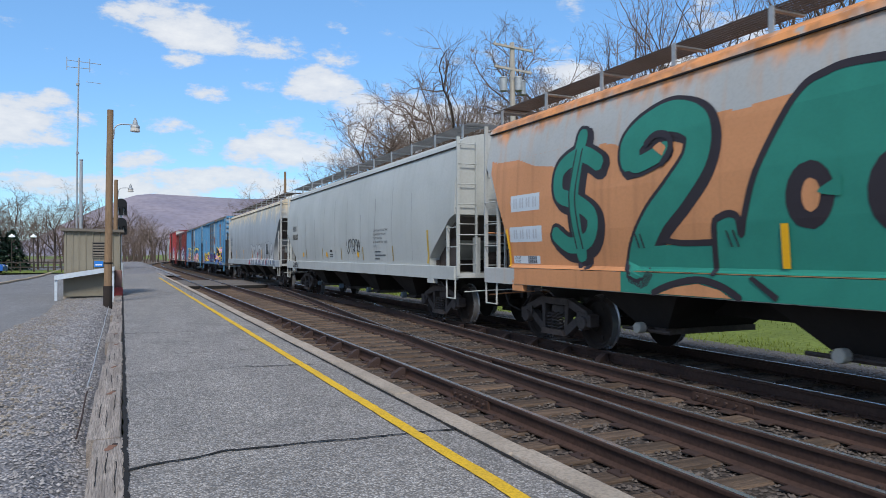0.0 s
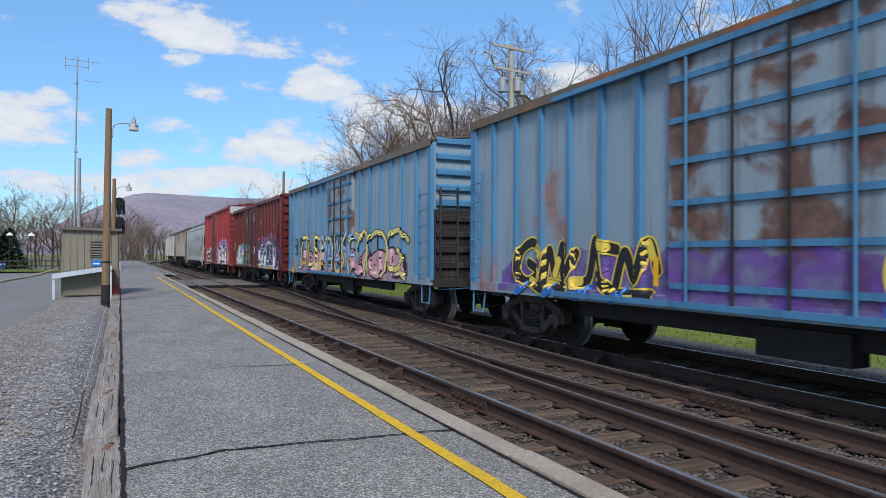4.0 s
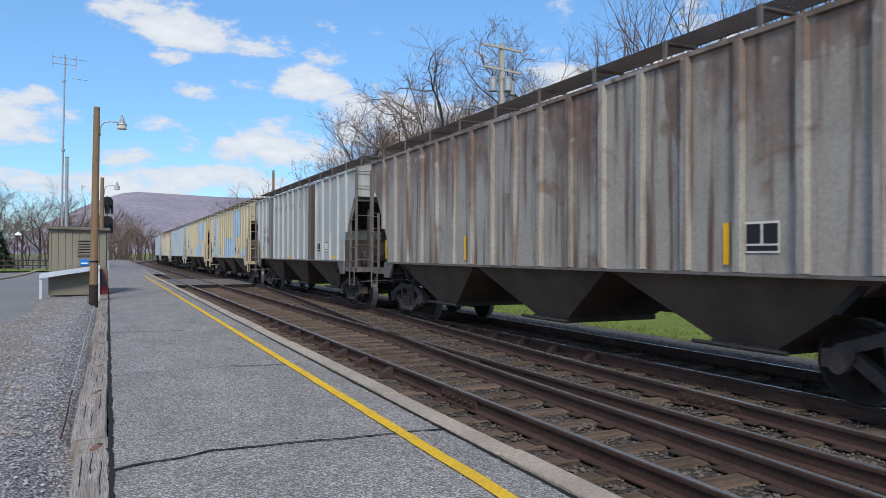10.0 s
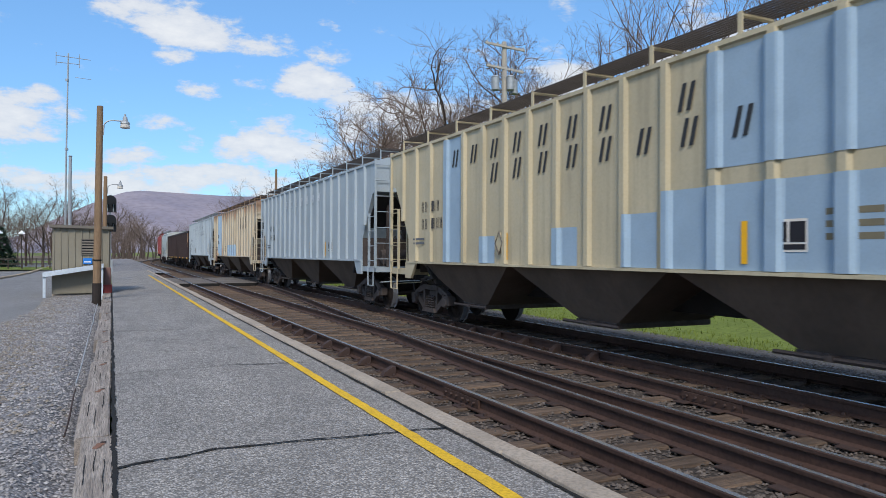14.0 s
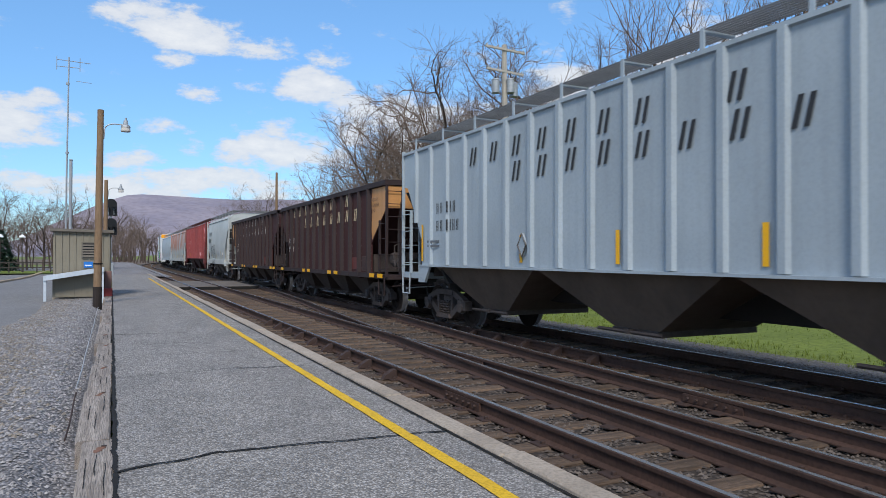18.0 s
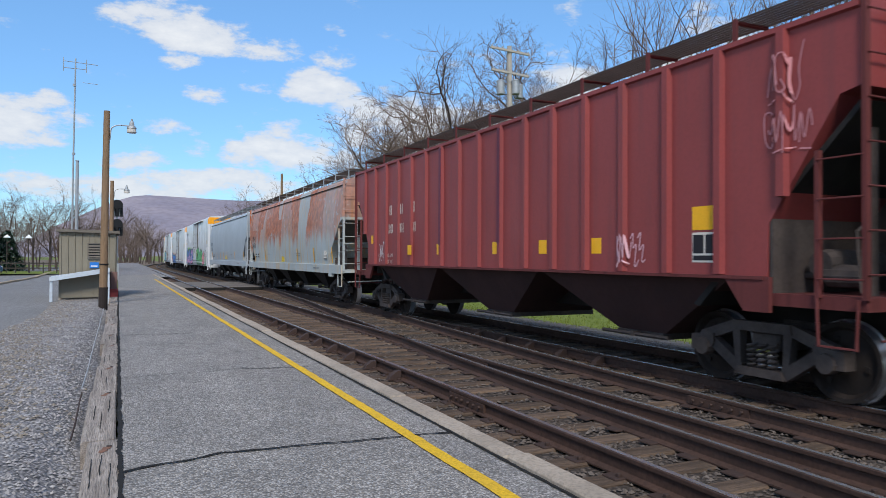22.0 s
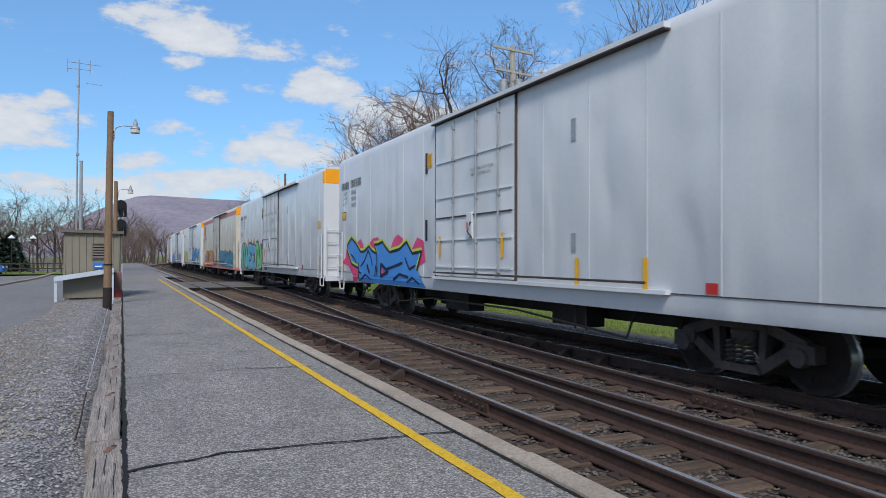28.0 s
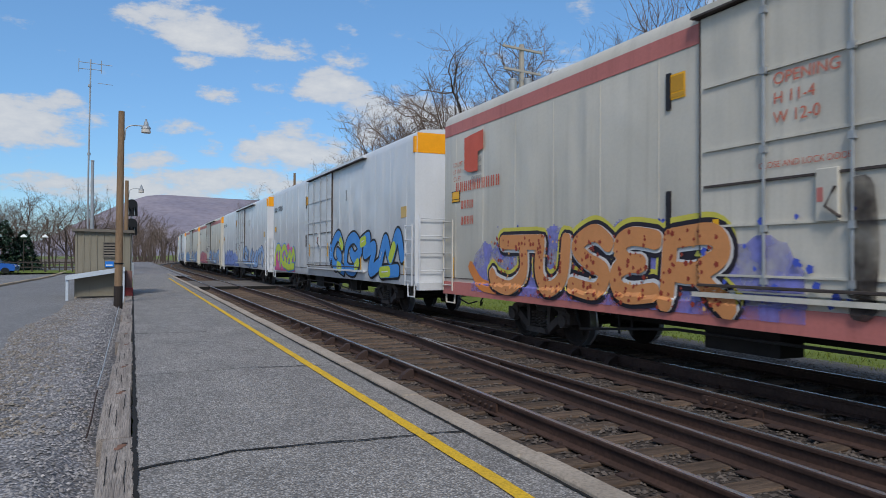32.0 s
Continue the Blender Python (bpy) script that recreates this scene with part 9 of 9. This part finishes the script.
def plant():
    rnd = random.Random(4)
    # kind, bearing, top elevation, distance: the wood behind the train
    edge = ((3, 17.0, 8.0, 80), (1, 18.2, 9.2, 76), (0, 19.6, 12.6, 62), (3, 20.2, 14.3, 58), (1, 21.4, 13.6, 62), (2, 22.8, 16.9, 54), (0, 24.0, 14.6, 60), (3, 25.2, 15.0, 58), (2, 26.5, 18.0, 54), (6, 29.7, 19.6, 56), (2, 23.2, 12.5, 66), (0, 24.6, 11.5, 64))
    rear = ((0, 21.4, 11.8, 66), (3, 19.4, 10.5, 68), (1, 29.0, 13.5, 66), (0, 27.4, 13.0, 68), (2, 32.6, 13.0, 66), (3, 36.2, 13.5, 64), (3, 28.0, 15.2, 60), (3, 31.0, 15.0, 60), (0, 32.4, 14.5, 62), (2, 34.2, 18.4, 52), (3, 35.8, 15.6, 58))
    crooked = ((4, 37.2, 16.6, 55), (0, 38.8, 17.0, 60), (4, 39.8, 18.6, 50), (5, 41.2, 20.5, 52), (4, 42.6, 19.6, 48), (5, 44.0, 21.5, 50), (4, 45.8, 21.0, 56), (5, 47.2, 22.5, 47), (4, 48.8, 23.0, 50), (5, 50.4, 22.5, 52), (4, 52.0, 24.0, 46))
    tall = ((5, 53.6, 24.0, 50), (4, 55.2, 24.5, 48), (5, 58, 24, 48), (4, 61, 24, 50), (0, 9.6, 5.8, 112), (3, 10.6, 6.4, 108), (1, 11.6, 5.2, 110), (2, 13.2, 5.6, 98), (0, 14.6, 6.6, 92), (3, 15.8, 7.8, 84))
    for k, a, el, d in edge + rear + crooked + tall:
        x, y, h = by_bearing(a, el, d)
        tree(k, x, y, h, rnd.uniform(0, 360))
    for i in range(64):
        a = rnd.uniform(15.5, 62)
        d = rnd.uniform(38, 72) if a > 19 else rnd.uniform(82, 110)
        x, y, h = by_bearing(a, rnd.uniform(5.0, 9.0) if a > 19 else 4.2, d)
        tree(i, x, y, h, rnd.uniform(0, 360), "bare understorey shrub with tangled grey stems", SHRUB_KINDS, 6.0, "shrub")
    # low brush along the foot of the wood
    for i in range(46):
        x, y, h = by_bearing(rnd.uniform(24, 66), rnd.uniform(2.5, 5.0), rnd.uniform(30, 46))
        tree(i, x, y, h, rnd.uniform(0, 360), "low tangled brush at the foot of the wood", THICKET_KINDS, 6.0, "shrub")
    # the car park side
    for k, a, el, d in ((2, -6.6, 5.3, 92), (0, -4.4, 5.6, 84), (3, -2.6, 5.4, 88), (1, -8.4, 4.4, 96), (2, -10.5, 5.0, 90), (3, -1.0, 4.2, 96), (0, -13, 5, 95), (1, -5.4, 5.0, 95), (0, -7.5, 5.2, 88), (3, -9.4, 5.0, 86), (2, -3.6, 5.0, 90), (1, -11.8, 5.2, 88)):
        x, y, h = by_bearing(a, el, d)
        tree(k, x, y, h, rnd.uniform(0, 360))
    for i in range(70):
        a = rnd.uniform(-0.6, 9.5)
        d = rnd.uniform(175, 240)
        x, y, h = by_bearing(a, rnd.uniform(0.9, 1.9), d)
        if x > far_track(y) - 7 and x < far_track(y) + 8:
            continue
        tree(i, x, y, h, rnd.uniform(0, 360), "brown thicket beyond the bend in the line", THICKET_KINDS, 6.0, "shrub")
    for i in range(34):
        x, y, h = by_bearing(rnd.uniform(-12, 0), rnd.uniform(2.0, 3.8), rnd.uniform(88, 110))
        tree(i, x, y, h, rnd.uniform(0, 360), "bare understorey shrub with tangled grey stems", SHRUB_KINDS, 6.0, "shrub")
    # far wood at the bend
    for i in range(60):
        a = rnd.uniform(-0.4, 9.0)
        d = rnd.uniform(215, 300)
        x, y, h = by_bearing(a, rnd.uniform(1.9, 3.1) + (0.9 if i % 9 == 0 else 0), d)
        if x > far_track(y) - 9 and x < far_track(y) + 8:
            continue
        tree(i, x, y, h, rnd.uniform(0, 360), "distant bare tree beyond the bend in the line", FAR_KINDS)


plant()


def conifer(x, y, h, seed, label):
    rnd = random.Random(seed)
    t = thing("conifer", label, "tree", "evergreens by the car park", at=pose(x, y, ground_z(x, y)))
    part("trunk", Mesh().tube([(0, 0, -0.3), (0, 0, h * 0.95)], h * 0.025, 6, 0.02), BARK, t)
    m = Mesh()
    for i in range(1500):
        f = rnd.random() ** 0.7
        z = h * (1 - f) * 0.93 + 0.3
        r = h * 0.36 * (0.12 + f) * rnd.uniform(0.55, 1.1)
        a = rnd.uniform(0, 6.283)
        c = Vector((r * math.cos(a), r * math.sin(a), z - 0.1 * r))
        for _ in range(2):
            d = Vector((math.cos(a) + rnd.gauss(0, 0.5), math.sin(a) + rnd.gauss(0, 0.5), rnd.gauss(-0.2, 0.3))).normalized() * rnd.uniform(0.3, 0.6)
            s = d.cross(Vector((0, 0, 1))).normalized() * 0.12
            m.add([c - s, c + s, c + d], [(0, 1, 2)])
    part("crown", m, NEEDLES, t)


NEEDLES = surface("dark green needles", srgb(52, 78, 62), srgb(34, 54, 44), rough=0.9, scale=2, grain=8)
for k, (a, el, d) in enumerate(((-9.6, 3.0, 82), (-11.2, 3.2, 80), (-8.2, 2.6, 84), (-13, 3.2, 80), (-7.0, 1.9, 86), (-14.5, 3, 82))):
    x, y, h = by_bearing(a, el, d)
    conifer(x, y, h, 70 + k, "dense dark green spruce behind the car park")

# ---- far side of the car park ----
FENCE = surface("dark fence rail", srgb(66, 62, 58), rough=0.85, scale=3)
fence = thing("fence", "low dark post-and-rail fence along the grass", "fence")
for i in range(22):
    x = -26 + i * 1.1
    part("post", Mesh().box(x - 0.05, x + 0.05, 73.95, 74.05, -0.5, 1.05), FENCE, fence)
for z in (0.45, 0.9):
    part("rail", Mesh().box(-26, -2.9, 73.97, 74.03, z, z + 0.1), FENCE, fence)
lawn = sheet("lawn", GRASS, spread(-34, -3.4, 8), spread(70, 82, 5), lambda x, y: 0.06, "green grass verge beyond the car park", "grass")
KERBTAN = surface("tan kerb stone", srgb(168, 152, 130), srgb(132, 118, 102), rough=0.9, scale=2, vary=0.08)
edge = thing("car_park_kerb", "tan concrete kerb along the car park", "kerb", kind="structure")
for i in range(30):
    y = 34 + i * 1.9
    x = -5.6 - 0.045 * max(0.0, 60 - y) - 0.9 * math.sin(max(0, (y - 60)) * 0.02)
    m = Mesh().box(-0.12, 0.12, -0.93, 0.93, -0.2, 0.16, 0.03)
    link("kerb_stone", m.data("kerb_stone", KERBTAN), edge, at=pose(x, y, lot_z(x, y) - 0.05, 0, 0, -2.5))


def parked_car():
    c = thing("parked_car", "small blue hatchback parked at the far edge of the car park", "car", at=pose(-11.3, 72.0, lot_z(-11, 60), 0, 0, 84))
    paint = surface("blue car paint", srgb(44, 96, 176), srgb(36, 82, 156), rough=0.25, metal=0.2, scale=1, fine=0.02, bump=0)
    glass = surface("dark car glass", srgb(36, 42, 50), rough=0.08, scale=1, fine=0.0, bump=0)
    prof = [(-2.0, 0.35), (-2.05, 0.75), (-1.7, 0.92), (-0.9, 1.0), (-0.35, 1.42), (1.0, 1.45), (1.75, 1.05), (2.0, 0.95), (2.05, 0.4)]
    part("body", Mesh().prism(prof, "x", -0.85, 0.85), paint, c)
    part("window_glass", Mesh().prism([(-0.7, 1.02), (-0.3, 1.36), (0.95, 1.38), (1.45, 1.04)], "x", -0.86, 0.86), glass, c)
    part("windscreen", Mesh().add([(-0.75, -0.92, 1.02), (0.75, -0.92, 1.02), (0.68, -0.38, 1.4), (-0.68, -0.38, 1.4)], [(0, 1, 2, 3)]), glass, c)
    for y in (-1.3, 1.3):
        for s in (-1, 1):
            w = part("wheel", Mesh().lathe([(0.0, 0.1), (0.3, 0.1), (0.32, 0.06), (0.32, -0.1), (0.0, -0.1)], "x", (s * 0.8, y, 0.32), 16), BLACKGLOSS, c)
            part("rim", Mesh().lathe([(0.0, 0.012), (0.2, 0.012), (0.2, 0.0)], "x", (s * 0.89, y, 0.32), 12), GALV, w)
    for s in (-1, 1):
        part("headlight", Mesh().box(s * 0.6 - 0.16, s * 0.6 + 0.16, -2.06, -2.0, 0.7, 0.82), WLETTER0, c)


parked_car()


def shelter_roof():
    s = thing("picnic_shelter", "small red-roofed shelter behind the car park", "shelter", at=pose(-15.2, 80, 0))
    part("roof", Mesh().prism([(-2.2, 2.3), (0, 3.1), (2.2, 2.3)], "y", -2, 2), REDPAINT, s)
    for x in (-1.8, 1.8):
        for y in (-1.7, 1.7):
            part("post", Mesh().box(x - 0.08, x + 0.08, y - 0.08, y + 0.08, -0.5, 2.35), FENCE, s)


shelter_roof()
for a in (-5.7, -7.0, -8.6):
    x, y, h = by_bearing(a, 1.5, 76)
    lp = thing("garden_lamp", "small white post lamp before the hedge", "lamp post", "white post lamps", at=pose(x, y, 0))
    part("post", Mesh().tube([(0, 0, -0.5), (0, 0, 3.2)], 0.04, 6), FENCE, lp)
    part("globe", Mesh().lathe([(0.0, 0.3), (0.22, 0.1), (0.3, 0.0), (0.2, -0.05), (0.0, -0.05)], "z", (0, 0, 3.3), 12), WLETTER0, lp)


def hills():
    # mauve-grey of bare trees, lightened in the colour to stand in for haze
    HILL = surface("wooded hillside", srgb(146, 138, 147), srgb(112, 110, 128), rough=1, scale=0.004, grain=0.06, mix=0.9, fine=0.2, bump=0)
    xs = spread(-2600, 2600, 130)
    ys = spread(1500, 2700, 24)

    def h(x, y):
        t = (y - 1500) / 1200
        a = math.degrees(math.atan2(x, y))
        ridge = 196 + 3 * math.sin(a * 0.5) + 4 * noise.noise((x * 0.004, 3, 0))
        if a < 1.5:
            ridge *= max(0.2, 1 - ((1.5 - a) * 0.11) ** 1.3)
        if a > 22:
            ridge *= max(0.25, 1 - (a - 22) * 0.03)
        rise = math.sin(min(1, t / 0.75) * math.pi / 2) ** 1.4
        fold = 16 * noise.noise((x * 0.003, y * 0.002, 8)) * rise
        ridge *= y / 2400 if t < 0.75 else 1
        return -3 + ridge * rise + fold * (1 - abs(t - 0.5)) * 0.8
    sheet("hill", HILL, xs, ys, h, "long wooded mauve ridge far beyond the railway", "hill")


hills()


# ---- what moves ----
def motions():
    for car, y0, L, sets in ROLLING:
        arm = L / 2 - 2.0
        rows = []
        t = 0.0
        times = spread(0, 32, 64)
        for t in times:
            s = y0 - distance(t)
            xa, ya, _ = on_track(s - arm)
            xb, yb, _ = on_track(s + arm)
            a = math.atan2(xb - xa, yb - ya)
            rows.append((t, pose((xa + xb) / 2, (ya + yb) / 2, 0, 0, 0, -math.degrees(a))))
        walk(car, rows)
        # the wheels turn while the car runs past the platform
        near = [k / 30 for k in range(0, 961) if -L / 2 - 3 < y0 - distance(k / 30) < 42 + L / 2]
        if not near:
            continue
        stops = sorted(set([0.0, 32.0] + near))
        for w in sets:
            at = w.matrix_basis.translation.copy()
            turn = [(t, pose(at.x, at.y, at.z, math.degrees(distance(t) / WHEEL_R) % 360)) for t in stops]
            walk(w, turn)


motions()
